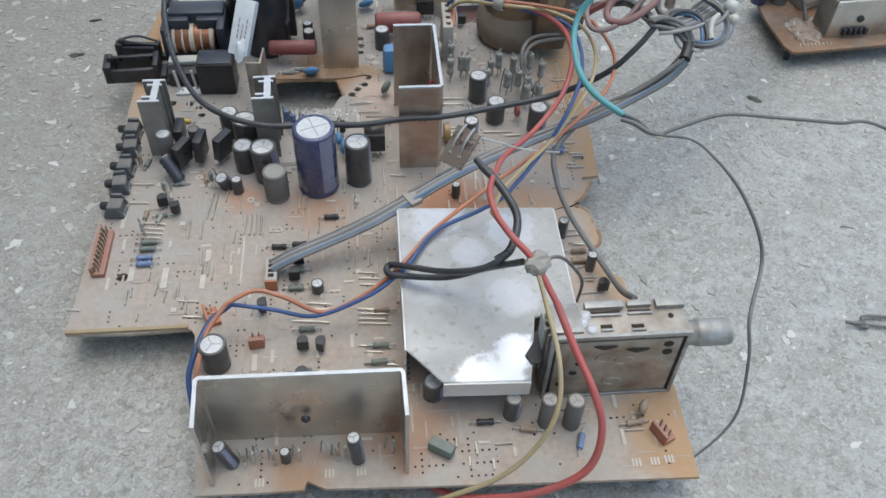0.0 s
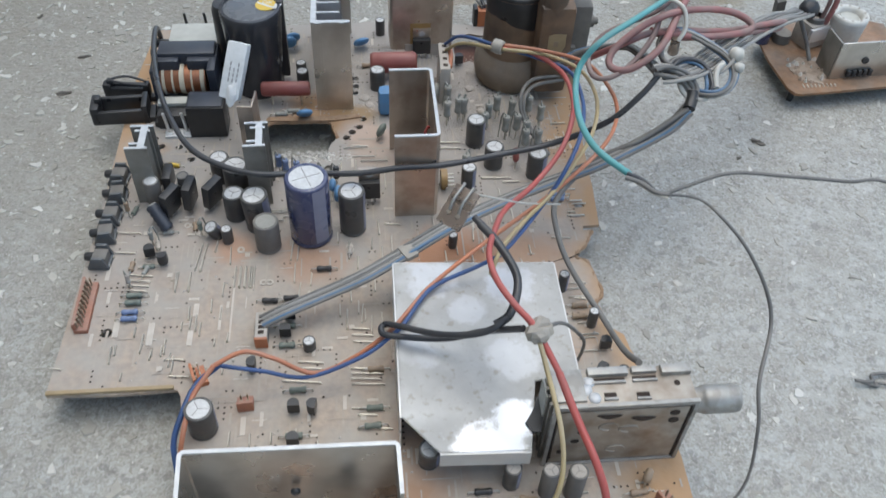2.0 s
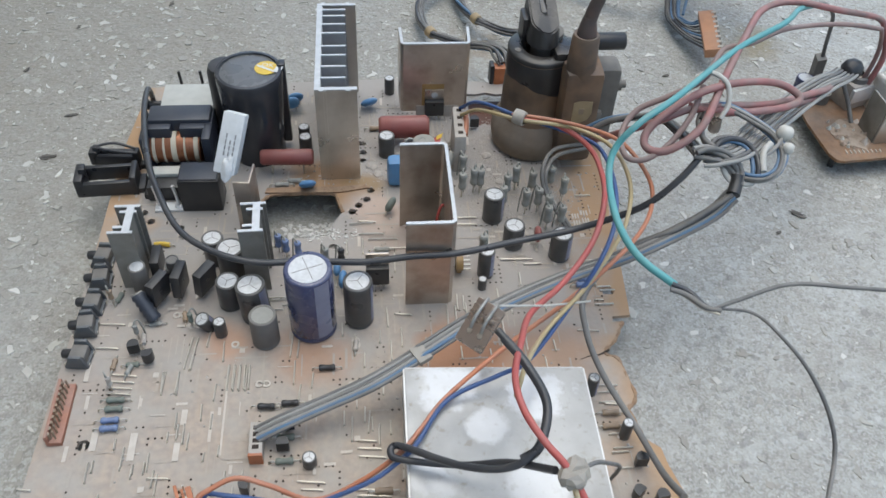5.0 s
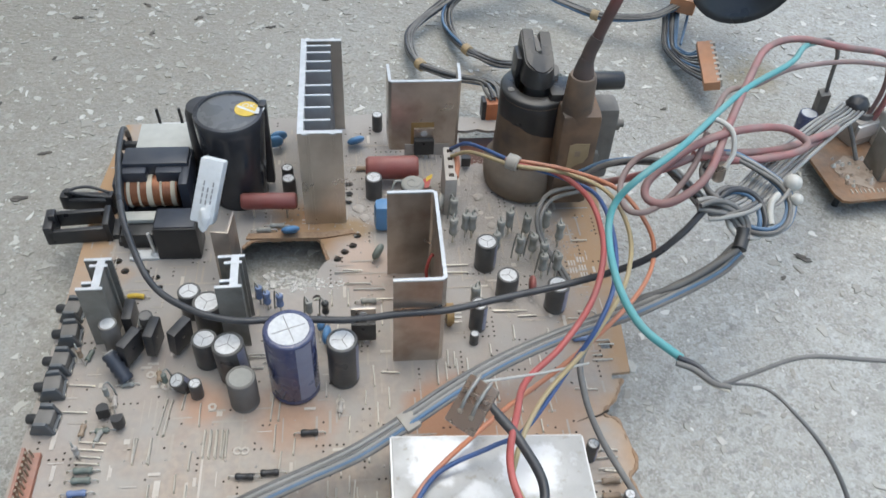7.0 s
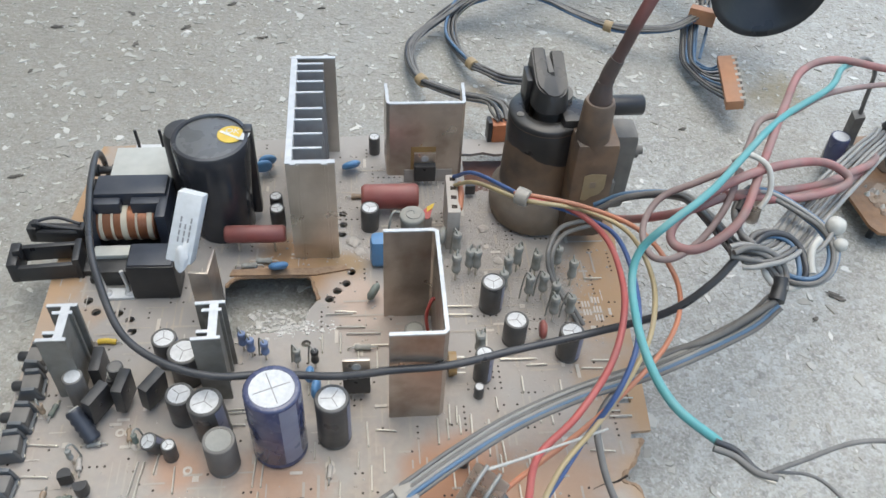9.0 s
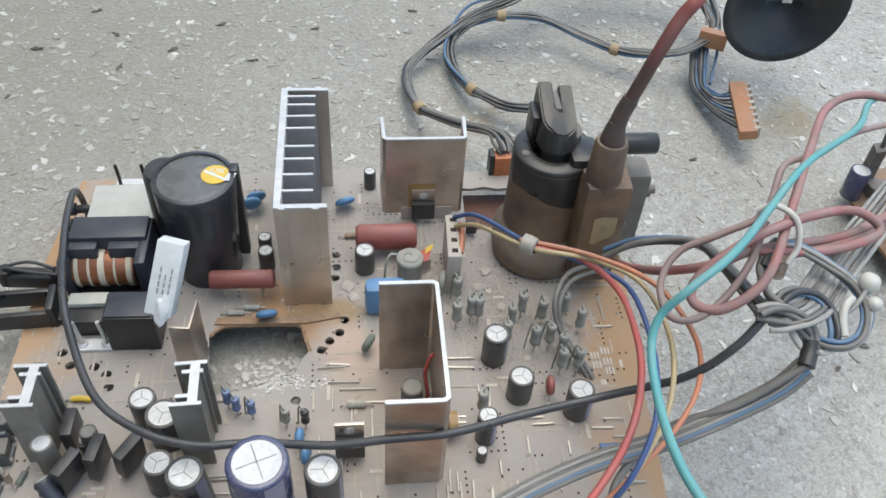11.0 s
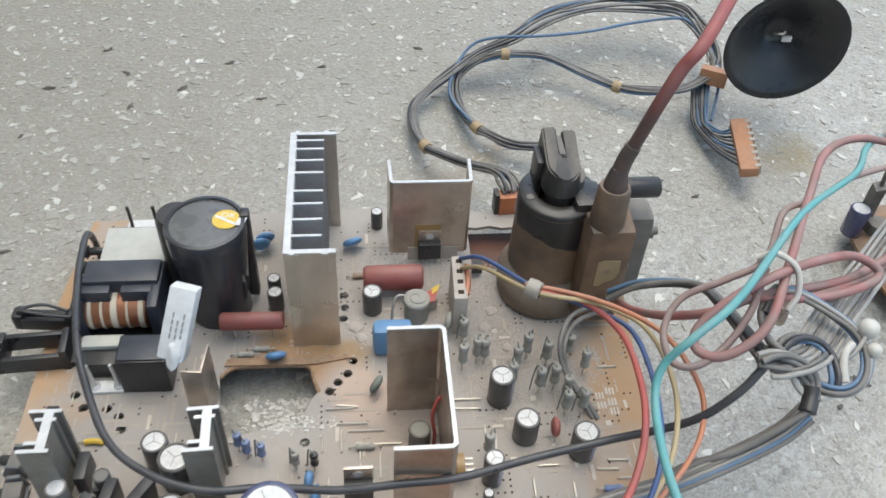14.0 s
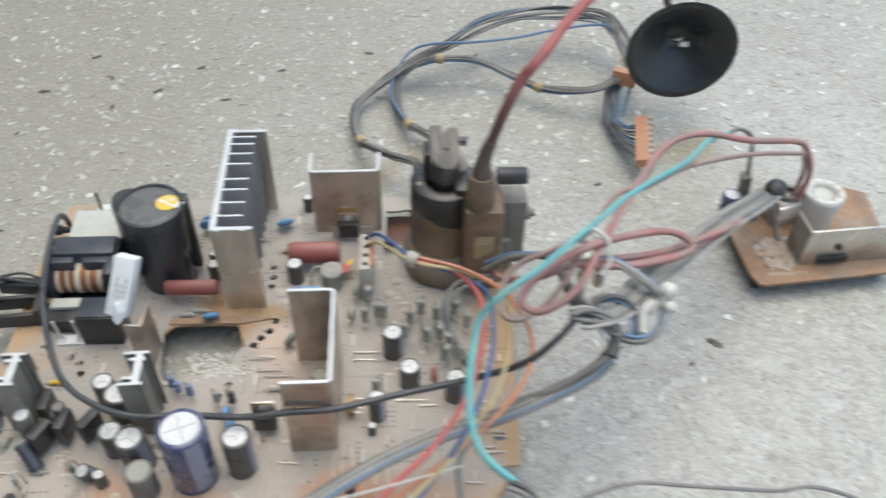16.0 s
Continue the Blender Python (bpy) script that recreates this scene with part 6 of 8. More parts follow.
cable("teal_wire", [(0.0818, -0.0656, 0.0990), (0.0715, -0.0550, 0.1020), (0.0700, -0.0340, 0.0980), (0.0735, -0.0084, 0.0945), (0.0770, 0.0010, 0.1000), (0.0850, 0.0040, 0.1090), (0.1028, 0.0173, 0.1110), (0.1440, 0.0640, 0.1000), (0.1735, 0.0864, 0.0980), (0.1930, 0.1122, 0.0890), (0.2100, 0.1290, 0.0810)], 0.0013, M_TEAL, "bright teal wire rising over the board to the small board")
cable("dark_drop_lead", [(0.2090, 0.1280, 0.0815), (0.2200, 0.1370, 0.0770), (0.2292, 0.1400, 0.0680), (0.2350, 0.1450, 0.0470), (0.2370, 0.1465, 0.0390)], 0.0011, M_GREY_W, "dark grey lead dropping from the teal wire to the small board")
cable("high_voltage_lead", [(0.0857, 0.0901, 0.0990), (0.0868, 0.0903, 0.1040), (0.0898, 0.0905, 0.1140), (0.0942, 0.0910, 0.1280), (0.1000, 0.0945, 0.1385), (0.1078, 0.1000, 0.1455), (0.1300, 0.1330, 0.1500), (0.1650, 0.1900, 0.1350), (0.2000, 0.2450, 0.0980), (0.2200, 0.2790, 0.0640)], 0.0025, M_HV, "thick dusty red high-voltage lead rising to the rubber cup")
cable("lead_sleeve", [(0.0852, 0.0900, 0.0960), (0.0864, 0.0903, 0.1030), (0.0884, 0.0904, 0.1095)], lambda t: 0.0034 - 0.0004 * t, M_GRIME, "grimy brown sleeve on the high-voltage lead", "sleeve")
harness("flat_harness", [(-0.0583, -0.0650, 0.0215), (-0.0480, -0.0624, 0.0255), (-0.0315, -0.0569, 0.0290), (-0.0166, -0.0530, 0.0335), (-0.0040, -0.0468, 0.0360), (0.0057, -0.0412, 0.0380), (0.0218, -0.0310, 0.0395), (0.0419, -0.0190, 0.0390), (0.0655, -0.0119, 0.0440), (0.0901, -0.0100, 0.0540), (0.1180, -0.0050, 0.0680), (0.1275, -0.0017, 0.0770)],
        [(M_GREY_W, 0.0008), (M_PALE_W, 0.0007), (M_GREY_W, 0.0007), (M_PALE_W, 0.0007), (M_SKY_W, 0.0008), (M_GREY_W, 0.0007)], "flat harness of grey and blue wires plugged into the board", 0.0012, flat=True)
grip = thing("cable_grip", "clear plastic clip squeezing the grey harness", "clip", (0.0035, -0.0428, 0.0372), 31)
part("band", box(bmesh.new(), -0.0030, 0.0030, -0.0040, 0.0040, -0.0012, 0.0012, 0.0006), M_TAPE, grip)
cable("red_wire", [(0.0515, 0.0640, 0.0655), (0.0560, 0.0612, 0.0660), (0.0709, 0.0559, 0.0660), (0.0808, 0.0405, 0.0665), (0.0802, 0.0156, 0.0720), (0.0756, -0.0049, 0.0755), (0.0680, -0.0217, 0.0730), (0.0550, -0.0370, 0.0690), (0.0418, -0.0481, 0.0660), (0.0345, -0.0680, 0.0770), (0.0290, -0.0870, 0.0840), (0.0298, -0.1000, 0.0850), (0.0347, -0.1102, 0.0835),
      (0.0410, -0.1180, 0.0800), (0.0481, -0.1300, 0.0710)], 0.00115, M_RED, "bright red wire looping over the shield")
cable("red_wire", [(0.0481, -0.1300, 0.0710), (0.0525, -0.1428, 0.0640), (0.0574, -0.1575, 0.0580), (0.0605, -0.1664, 0.0470), (0.0572, -0.1731, 0.0340), (0.0462, -0.1752, 0.0240), (0.0301, -0.1732, 0.0140), (0.0108, -0.1670, 0.0060), (-0.005, -0.155, 0.0025)], 0.0014, M_RED, "thicker red wire hanging down in front of the tuner")
cable("yellow_wire", [(0.0325, 0.1010, 0.0385), (0.0394, 0.0880, 0.0515), (0.0534, 0.0622, 0.0655), (0.0745, 0.0537, 0.0675), (0.0900, 0.0430, 0.0660), (0.0911, 0.0152, 0.0715), (0.0854, -0.0068, 0.0715), (0.0762, -0.0214, 0.0680), (0.0639, -0.0344, 0.0610), (0.0499, -0.0478, 0.0580), (0.0380, -0.0680, 0.0660), (0.0307, -0.0860, 0.0720)], 0.0009, M_YEL_W, "thin yellowed wire hanging above the board")
cable("yellow_wire", [(0.0307, -0.0860, 0.0720), (0.0350, -0.1047, 0.0780), (0.0408, -0.1188, 0.0795), (0.0442, -0.1338, 0.0720), (0.0460, -0.1507, 0.0660), (0.0452, -0.1614, 0.0550), (0.0393, -0.1676, 0.0420), (0.0273, -0.1716, 0.0280), (0.0102, -0.1710, 0.0140), (-0.0020, -0.1690, 0.0050), (-0.012, -0.165, 0.0020)], 0.0009, M_YEL_W, "yellow wire hanging in front of the tuner and under the board")
cable("orange_wire", [(0.0510, 0.0660, 0.0655), (0.0537, 0.0644, 0.0665), (0.0741, 0.0532, 0.0700), (0.0900, 0.0340, 0.0760), (0.0987, 0.0175, 0.0720), (0.0984, 0.0039, 0.0690), (0.0918, -0.0079, 0.0645), (0.0781, -0.0203, 0.0600), (0.0584, -0.0340, 0.0540), (0.0350, -0.0466, 0.0450), (0.0117, -0.0644, 0.0405), (0.0014, -0.0773, 0.0405), (-0.0059, -0.0849, 0.0385), (-0.0200, -0.0904, 0.0300), (-0.0360, -0.0950, 0.0270),
      (-0.0508, -0.0934, 0.0360), (-0.0619, -0.0913, 0.0380), (-0.0728, -0.0955, 0.0360)], 0.0009, M_ORANGE_W, "orange wire winding across the board")
cable("orange_wire", [(-0.0728, -0.0955, 0.0360), (-0.0806, -0.1049, 0.0300), (-0.0830, -0.1179, 0.0270), (-0.0860, -0.1240, 0.0150), (-0.088, -0.130, 0.0020)], 0.0010, M_ORANGE_W, "orange wire dropping over the board's edge")
cable("blue_wire", [(0.0325, 0.1060, 0.0390), (0.0394, 0.0920, 0.0530), (0.0541, 0.0650, 0.0650), (0.0751, 0.0532, 0.0645), (0.0850, 0.0404, 0.0665), (0.0837, 0.0111, 0.0735), (0.0775, -0.0150, 0.0770), (0.0697, -0.0290, 0.0700), (0.0600, -0.0370, 0.0570), (0.0414, -0.0584, 0.0530), (0.0310, -0.0599, 0.0460), (0.0116, -0.0662, 0.0408), (-0.0000, -0.0827, 0.0408), (-0.0060, -0.0878, 0.0385), (-0.0177, -0.0929, 0.0330), (-0.0386, -0.0960, 0.0260),
      (-0.0558, -0.0955, 0.0310), (-0.0715, -0.0935, 0.0330)], 0.0009, M_BLUE_W, "blue wire winding across the board")
cable("blue_wire", [(-0.0715, -0.0935, 0.0330), (-0.0800, -0.1000, 0.0300), (-0.0850, -0.1111, 0.0260), (-0.0880, -0.1180, 0.0190), (-0.0875, -0.1250, 0.0090), (-0.087, -0.130, 0.0015)], 0.0011, M_BLUE_W, "blue wire dropping over the board's edge")
cable("black_lead", [(0.0262, -0.0670, 0.0815), (0.0341, -0.0792, 0.0790), (0.0394, -0.0914, 0.0745), (0.0356, -0.1040, 0.0710), (0.0263, -0.1078, 0.0655), (0.0125, -0.1010, 0.0560), (-0.0037, -0.0867, 0.0440), (-0.0081, -0.0839, 0.0412), (-0.0095, -0.0862, 0.0408), (-0.0061, -0.0893, 0.0412), (0.0137, -0.0947, 0.0450), (0.0276, -0.1019, 0.0580), (0.0375, -0.1161, 0.0775)], 0.0013, M_BLK_W, "black lead bent in a loop above the shield")
cable("black_sleeve", [(0.0280, -0.0700, 0.0810), (0.0341, -0.0792, 0.0790), (0.0394, -0.0914, 0.0745), (0.0356, -0.1040, 0.0710), (0.0300, -0.1068, 0.0680)], 0.0016, M_BLK_W, "thick black sleeve on the looped lead", "sleeve")
cable("dark_lead", [(0.0440, -0.1170, 0.0780), (0.0500, -0.1140, 0.0770), (0.0566, -0.1095, 0.0680), (0.0683, -0.0959, 0.0400), (0.0714, -0.0874, 0.0160)], 0.0007, M_GREY_W, "thin dark lead from the taped joint to the board")
joint = thing("taped_joint", "wad of dusty clear tape round a wire joint", "tape", (0.0425, -0.1180, 0.0790), -35)
bm = bmesh.new()
lathe(bm, [(0, -0.006), (0.0030, -0.0055), (0.0048, -0.003), (0.0044, 0.000), (0.0052, 0.003), (0.0036, 0.0058), (0, 0.0062)], 11, Matrix.Rotation(radians(80), 4, "X") @ Matrix.Diagonal((0.85, 0.6, 0.85, 1)))
rnd = random.Random(3)
for v in bm.verts:
    v.co += Vector((rnd.uniform(-1, 1), rnd.uniform(-1, 1), rnd.uniform(-1, 1))) * 0.0007
part("wad", bm, M_TAPE, joint, smooth=False)
cable("grey_lead", [(0.0845, -0.1120, 0.0480), (0.0850, -0.0960, 0.0340), (0.0830, -0.0716, 0.0245), (0.0735, -0.0500, 0.0300), (0.0690, -0.0340, 0.0375), (0.0712, -0.0190, 0.0425), (0.0890, -0.0060, 0.0520), (0.1080, -0.0060, 0.0640), (0.1275, -0.0017, 0.0770)], 0.0013, M_GREY_W, "grey lead running from the tuner to the harness")
airplug = thing("loose_plug", "loose clear plug with metal prongs hanging on the black lead", "connector", (0.0185, -0.0762, 0.0960), -42)
am = Matrix.Rotation(radians(36), 4, "X")
part("shell", box(bmesh.new(), -0.0050, 0.0050, -0.0075, 0.0075, -0.0008, 0.0008, 0.0006, am), M_CLEAR, airplug, "dusty clear shell")
part("shell_rib", box(bmesh.new(), -0.0042, 0.0042, 0.0020, 0.0034, 0.0008, 0.0020, 0.0004, am), M_CLEAR, airplug)
for k in (-0.0019, 0.0019):
    part("prong", tube(bmesh.new(), [am @ Vector((k, 0.0085, 0.0012)), am @ Vector((k, 0.0020, 0.0026)), am @ Vector((k, -0.0020, 0.0014))], 0.0006), M_SOCKET, airplug)
    part("solder_joint", lathe(bmesh.new(), [(0.0010, 0), (0.0009, 0.0006), (0, 0.0009)], 10, am @ Matrix.Translation((k, -0.0030, 0.0007))), M_TUNER, airplug)
cable("clear_strand", [(0.0185, -0.0705, 0.0985), (0.0360, -0.0560, 0.0800), (0.0500, -0.0440, 0.0650), (0.0694, -0.0304, 0.0500)], 0.0004, M_WHITE_W, "thin white strand from the loose plug")
harness("twisted_end", [(0.0800, -0.0665, 0.0995), (0.0850, -0.0690, 0.0985), (0.0890, -0.0740, 0.0980), (0.0935, -0.0765, 0.0980)], [(M_GREY_W, 0.0009), (M_BLK_W, 0.0009), (M_WIRE_TIN, 0.0005)], "frayed twisted joint at the end of the teal wire", 0.0010, "joint")
cable("thin_wire", [(0.0930, -0.0733, 0.0960), (0.1014, -0.0718, 0.0985), (0.1179, -0.0685, 0.1010), (0.1375, -0.0699, 0.1000), (0.1625, -0.0708, 0.0970), (0.1851, -0.0694, 0.0920), (0.2500, -0.0760, 0.0550), (0.3300, -0.0750, 0.0015)], 0.0007, M_GREY_W, "thin grey wire running off across the floor")
cable("thin_wire", [(0.0935, -0.0722, 0.0950), (0.1062, -0.0742, 0.0940), (0.1142, -0.0829, 0.0910), (0.1234, -0.0906, 0.0820), (0.1318, -0.0983, 0.0680), (0.1334, -0.1068, 0.0580), (0.1242, -0.1261, 0.0520), (0.1234, -0.1381, 0.0400), (0.1209, -0.1491, 0.0180), (0.1044, -0.1579, 0.0030), (0.0871, -0.1654, 0.0015)], lambda t: 0.00045 + 0.00035 * math.sin(math.pi * t) ** 2, M_GREY_W, "thin dark wire curving down to the floor beside the board")
cable("wire_scrap", [(0.1930, -0.0964, 0.0030), (0.1999, -0.0975, 0.0030), (0.2126, -0.0941, 0.0020), (0.30, -0.118, 0.0012)], 0.0008, M_GREY_W, "dark scrap of wire lying on the floor")
cable("wire_scrap", [(0.1937, -0.0968, 0.0030), (0.2025, -0.0991, 0.0015), (0.2111, -0.0993, 0.0015), (0.30, -0.126, 0.0012)], 0.0006, M_GREY_W, "thin scrap of wire lying on the floor")
cable("grey_loop", [(0.0941, 0.0840, 0.0300), (0.0770, 0.0742, 0.0340), (0.0694, 0.0624, 0.0340), (0.0704, 0.0554, 0.0260), (0.0772, 0.0449, 0.0200), (0.0810, 0.0393, 0.0160)], 0.0010, M_GREY_W, "grey wire bending from the flyback transformer down to the board")
cable("black_loop", [(0.0950, 0.0850, 0.0320), (0.0760, 0.0765, 0.0360), (0.0680, 0.0640, 0.0350), (0.0690, 0.0560, 0.0270), (0.0755, 0.0455, 0.0200), (0.0790, 0.0400, 0.0160)], 0.0010, M_GREY_W, "dark wire bending from the flyback transformer down to the board")
tie = thing("cable_tie", "dusty tape band binding the coloured wires", "cable tie", (0.0535, 0.0630, 0.0662), -35)
part("band", lathe(bmesh.new(), [(0.0024, -0.0028), (0.0034, -0.0024), (0.0036, 0.0), (0.0033, 0.0024), (0.0024, 0.0028)], 14, Matrix.Rotation(radians(90), 4, "Y")), M_TAPE, tie)

cable("red_lead", [(0.0163, 0.0300, 0.0150), (0.0165, 0.0310, 0.0240), (0.0155, 0.0330, 0.0330), (0.0175, 0.0350, 0.0400), (0.0195, 0.0370, 0.0380)], 0.0007, M_RED, "thin dull red lead inside the folded heat sink")

# ---- bundle beside the board ----
cable("pink_cable", [(0.2640, 0.1375, 0.0270), (0.2655, 0.1370, 0.0400), (0.2645, 0.1375, 0.0500), (0.2590, 0.1375, 0.0620), (0.2500, 0.1350, 0.0700), (0.2169, 0.1178, 0.0850), (0.1925, 0.1175, 0.0900), (0.1702, 0.1028, 0.0950), (0.1513, 0.0750, 0.0980), (0.1303, 0.0408, 0.1000), (0.1164, 0.0186, 0.0950), (0.1031, 0.0129, 0.0880), (0.0956, 0.0172, 0.0860), (0.0968, 0.0230, 0.0900), (0.1090, 0.0287, 0.0980), (0.1231, 0.0335, 0.1020), (0.1419, 0.0428, 0.0980), (0.1611, 0.0522, 0.0900), (0.1701, 0.0490, 0.0860),
      (0.1662, 0.0441, 0.0850), (0.1470, 0.0360, 0.0880), (0.1257, 0.0319, 0.0920), (0.1151, 0.0315, 0.0950)], 0.0016, M_PINK, "dusty pink cable coiled in the bundle")
cable("pink_cable", [(0.2270, 0.1180, 0.0450), (0.2150, 0.0960, 0.0560), (0.2000, 0.0771, 0.0680), (0.1859, 0.0649, 0.0750), (0.1566, 0.0461, 0.0840), (0.1289, 0.0352, 0.0920), (0.1147, 0.0306, 0.0940), (0.1034, 0.0291, 0.0900), (0.0945, 0.0400, 0.0760), (0.0920, 0.0600, 0.0560), (0.0930, 0.0780, 0.0400)], 0.0016, M_PINK, "dusty pink cable running to the flyback transformer")
cable("mauve_cable", [(0.2620, 0.1400, 0.0270), (0.2630, 0.1395, 0.0400), (0.2615, 0.1385, 0.0510), (0.2560, 0.1350, 0.0620), (0.2480, 0.1280, 0.0680), (0.2171, 0.1134, 0.0800), (0.1805, 0.0943, 0.0900), (0.1560, 0.0767, 0.0940), (0.1405, 0.0693, 0.0960), (0.1228, 0.0425, 0.1000), (0.1082, 0.0372, 0.0960), (0.0952, 0.0356, 0.0900), (0.0878, 0.0270, 0.0850), (0.0877, 0.0156, 0.0830), (0.0944, 0.0124, 0.0840), (0.1043, 0.0167, 0.0880), (0.1144, 0.0265, 0.0940), (0.1213, 0.0381, 0.1000)], 0.0012, M_MAUVE, "dusty grey-pink cable looped in the bundle")
cable("pink_cable", [(0.2300, 0.1230, 0.0400), (0.2140, 0.0980, 0.0520), (0.1990, 0.0770, 0.0640), (0.1800, 0.0600, 0.0740), (0.1500, 0.0405, 0.0850), (0.1290, 0.0330, 0.0900), (0.1160, 0.0330, 0.0930)], 0.0015, M_PINK, "dusty pink cable running to the small board")
harness("dark_bundle", [(0.0878, 0.0774, 0.0450), (0.0994, 0.0741, 0.0550), (0.1152, 0.0635, 0.0650), (0.1160, 0.0444, 0.0750), (0.1175, 0.0126, 0.0850)], [(M_GREY_W, 0.0012), (M_SKY_W, 0.0010), (M_GREY_W, 0.0010), (M_BLK_W, 0.0012)], "dark bundle of wires from the flyback transformer", 0.0018)
splayed = [(0.2435, 0.1302, 0.0400), (0.2300, 0.1150, 0.0480), (0.2080, 0.0920, 0.0610), (0.1829, 0.0660, 0.0720), (0.1534, 0.0370, 0.0800), (0.1322, 0.0150, 0.0860), (0.1203, 0.0112, 0.0860), (0.1168, 0.0117, 0.0860)]
harness("grey_strands", splayed, [(M_PALE_W, 0.0009), (M_GREY_W, 0.0008), (M_PALE_W, 0.0009), (M_PALE_W, 0.0008), (M_GREY_W, 0.0009), (M_PALE_W, 0.0009), (M_PALE_W, 0.0008)], "flat fan of grey wires going to the small board", 0.0019, flat=True)
tape3 = thing("black_tape", "lump of black tape where the grey wires meet", "tape", (0.2470, 0.1318, 0.0405), 0)
part("wrap", tube(bmesh.new(), [(-0.0050, -0.0040, 0.0006), (0, 0, 0), (0.0050, 0.0030, -0.0030)], lambda t: 0.0030 + 0.0030 * math.sin(math.pi * t), seg=10), M_BLACK, tape3)
harness("blue_grey_loop", [(0.1202, 0.0282, 0.0910), (0.1232, 0.0326, 0.0920), (0.1281, 0.0357, 0.0920), (0.1346, 0.0348, 0.0910), (0.1423, 0.0288, 0.0890), (0.1487, 0.0214, 0.0870), (0.1500, 0.0131, 0.0850), (0.1462, 0.0053, 0.0830), (0.1403, 0.0019, 0.0820), (0.1350, 0.0035, 0.0810), (0.1319, 0.0073, 0.0800)], [(M_SKY_W, 0.0010), (M_PALE_W, 0.0009), (M_SKY_W, 0.0009), (M_GREY_W, 0.0009), (M_PALE_W, 0.0008)], "loop of blue and grey wires in the bundle", 0.0013)
harness("dark_inner_loop", [(0.1209, 0.0150, 0.0870), (0.1239, 0.0171, 0.0880), (0.1291, 0.0187, 0.0880), (0.1348, 0.0175, 0.0870), (0.1380, 0.0133, 0.0850), (0.1376, 0.0068, 0.0830), (0.1363, 0.0043, 0.0810)], [(M_BLK_W, 0.0012), (M_GREY_W, 0.0011), (M_SKY_W, 0.0009)], "inner loop of thick dark wires in the bundle", 0.0012)
harness("grey_front_loop", [(0.1121, 0.0101, 0.0900), (0.1174, 0.0114, 0.0900), (0.1241, 0.0114, 0.0880), (0.1292, 0.0091, 0.0850), (0.1314, 0.0062, 0.0810), (0.1294, 0.0012, 0.0790)], [(M_GREY_W, 0.0011), (M_PALE_W, 0.0010), (M_GREY_W, 0.0011)], "short grey wires folded in the bundle", 0.0014)
harness("grey_low_loop", [(0.1123, 0.0102, 0.0880), (0.1184, 0.0087, 0.0870), (0.1252, 0.0085, 0.0840), (0.1292, 0.0056, 0.0800), (0.1289, 0.0019, 0.0790)], [(M_GREY_W, 0.0010), (M_GREY_W, 0.0010)], "pair of grey wires under the folded ones", 0.0011)
harness("grey_drop", [(0.1211, 0.0294, 0.0920), (0.1190, 0.0255, 0.0900), (0.1184, 0.0179, 0.0890), (0.1212, 0.0132, 0.0880)], [(M_GREY_W, 0.0012), (M_GREY_W, 0.0011)], "grey wires turning down from the taped loop", 0.0011)
tape1 = thing("black_tape", "black tape wrapped round the wire bundle", "tape", (0.1295, 0.0023, 0.0790), 0)
part("wrap", tube(bmesh.new(), [Vector(p) - Vector((0.1295, 0.0023, 0.0790)) for p in [(0.1302, 0.0051, 0.0810), (0.1295, 0.0023, 0.0790), (0.1275, -0.0017, 0.0770)]], lambda t: 0.0025 + 0.0002 * t, seg=12), M_BLACK, tape1)
tape2 = thing("black_tape", "black tape wrapped round the blue and grey loop", "tape", (0.1231, 0.0323, 0.0920), 0)
part("wrap", tube(bmesh.new(), [Vector(p) - Vector((0.1231, 0.0323, 0.0920)) for p in [(0.1272, 0.0358, 0.0920), (0.1231, 0.0323, 0.0920), (0.1195, 0.0268, 0.0905)]], lambda t: 0.0024 - 0.0002 * t, seg=12), M_BLACK, tape2)
cable("cream_tie", [(0.1185, 0.0410, 0.1020), (0.1235, 0.0400, 0.1050), (0.1290, 0.0350, 0.1035), (0.1300, 0.0300, 0.0970), (0.1270, 0.0270, 0.0920)], 0.0010, M_WHITE_W, "cream wire tie round the pink cables", "cable tie")
cable("white_sleeve", [(0.1454, 0.0157, 0.0880), (0.1421, 0.0127, 0.0870), (0.1406, 0.0089, 0.0850), (0.1401, 0.0046, 0.0830)], 0.0013, M_WHITE_W, "short white sleeve in the bundle", "sleeve")
cable("white_sleeve", [(0.1248, 0.0096, 0.0830), (0.1256, 0.0065, 0.0810), (0.1277, 0.0041, 0.0790)], 0.0012, M_WHITE_W, "short white sleeve behind the black tape", "sleeve")
cable("white_sleeve", [(0.1317, 0.0028, 0.0790), (0.1335, 0.0019, 0.0790), (0.1364, 0.0026, 0.0790)], 0.0011, M_WHITE_W, "white sleeve end beside the black tape", "sleeve")
clear = thing("clear_sleeve", "yellowed clear sleeve hanging in the bundle", "sleeve", (0.1269, 0.0292, 0.0880))
part("body", lathe(bmesh.new(), [(0.0018, -0.0042), (0.0024, -0.0036), (0.0024, -0.0006), (0.0020, 0.0), (0.0022, 0.0006), (0.0020, 0.0040), (0, 0.0042)], 14), M_CLEAR, clear)
for (x, y, z), r in (((0.1526, 0.0205, 0.0890), 1.15), ((0.1521, 0.0135, 0.0870), 0.8)):
    ob = thing("white_bead", "white glue bead at the end of a wire", "bead", (x, y, z), 0, "white beads in the bundle")
    part("bead", lathe(bmesh.new(), [(0, -0.0028 * r), (0.0020 * r, -0.0023 * r), (0.0030 * r, -0.0004), (0.0025 * r, 0.0018 * r), (0.0012 * r, 0.0026 * r), (0, 0.0028 * r)], 14), M_WHITE_W, ob)
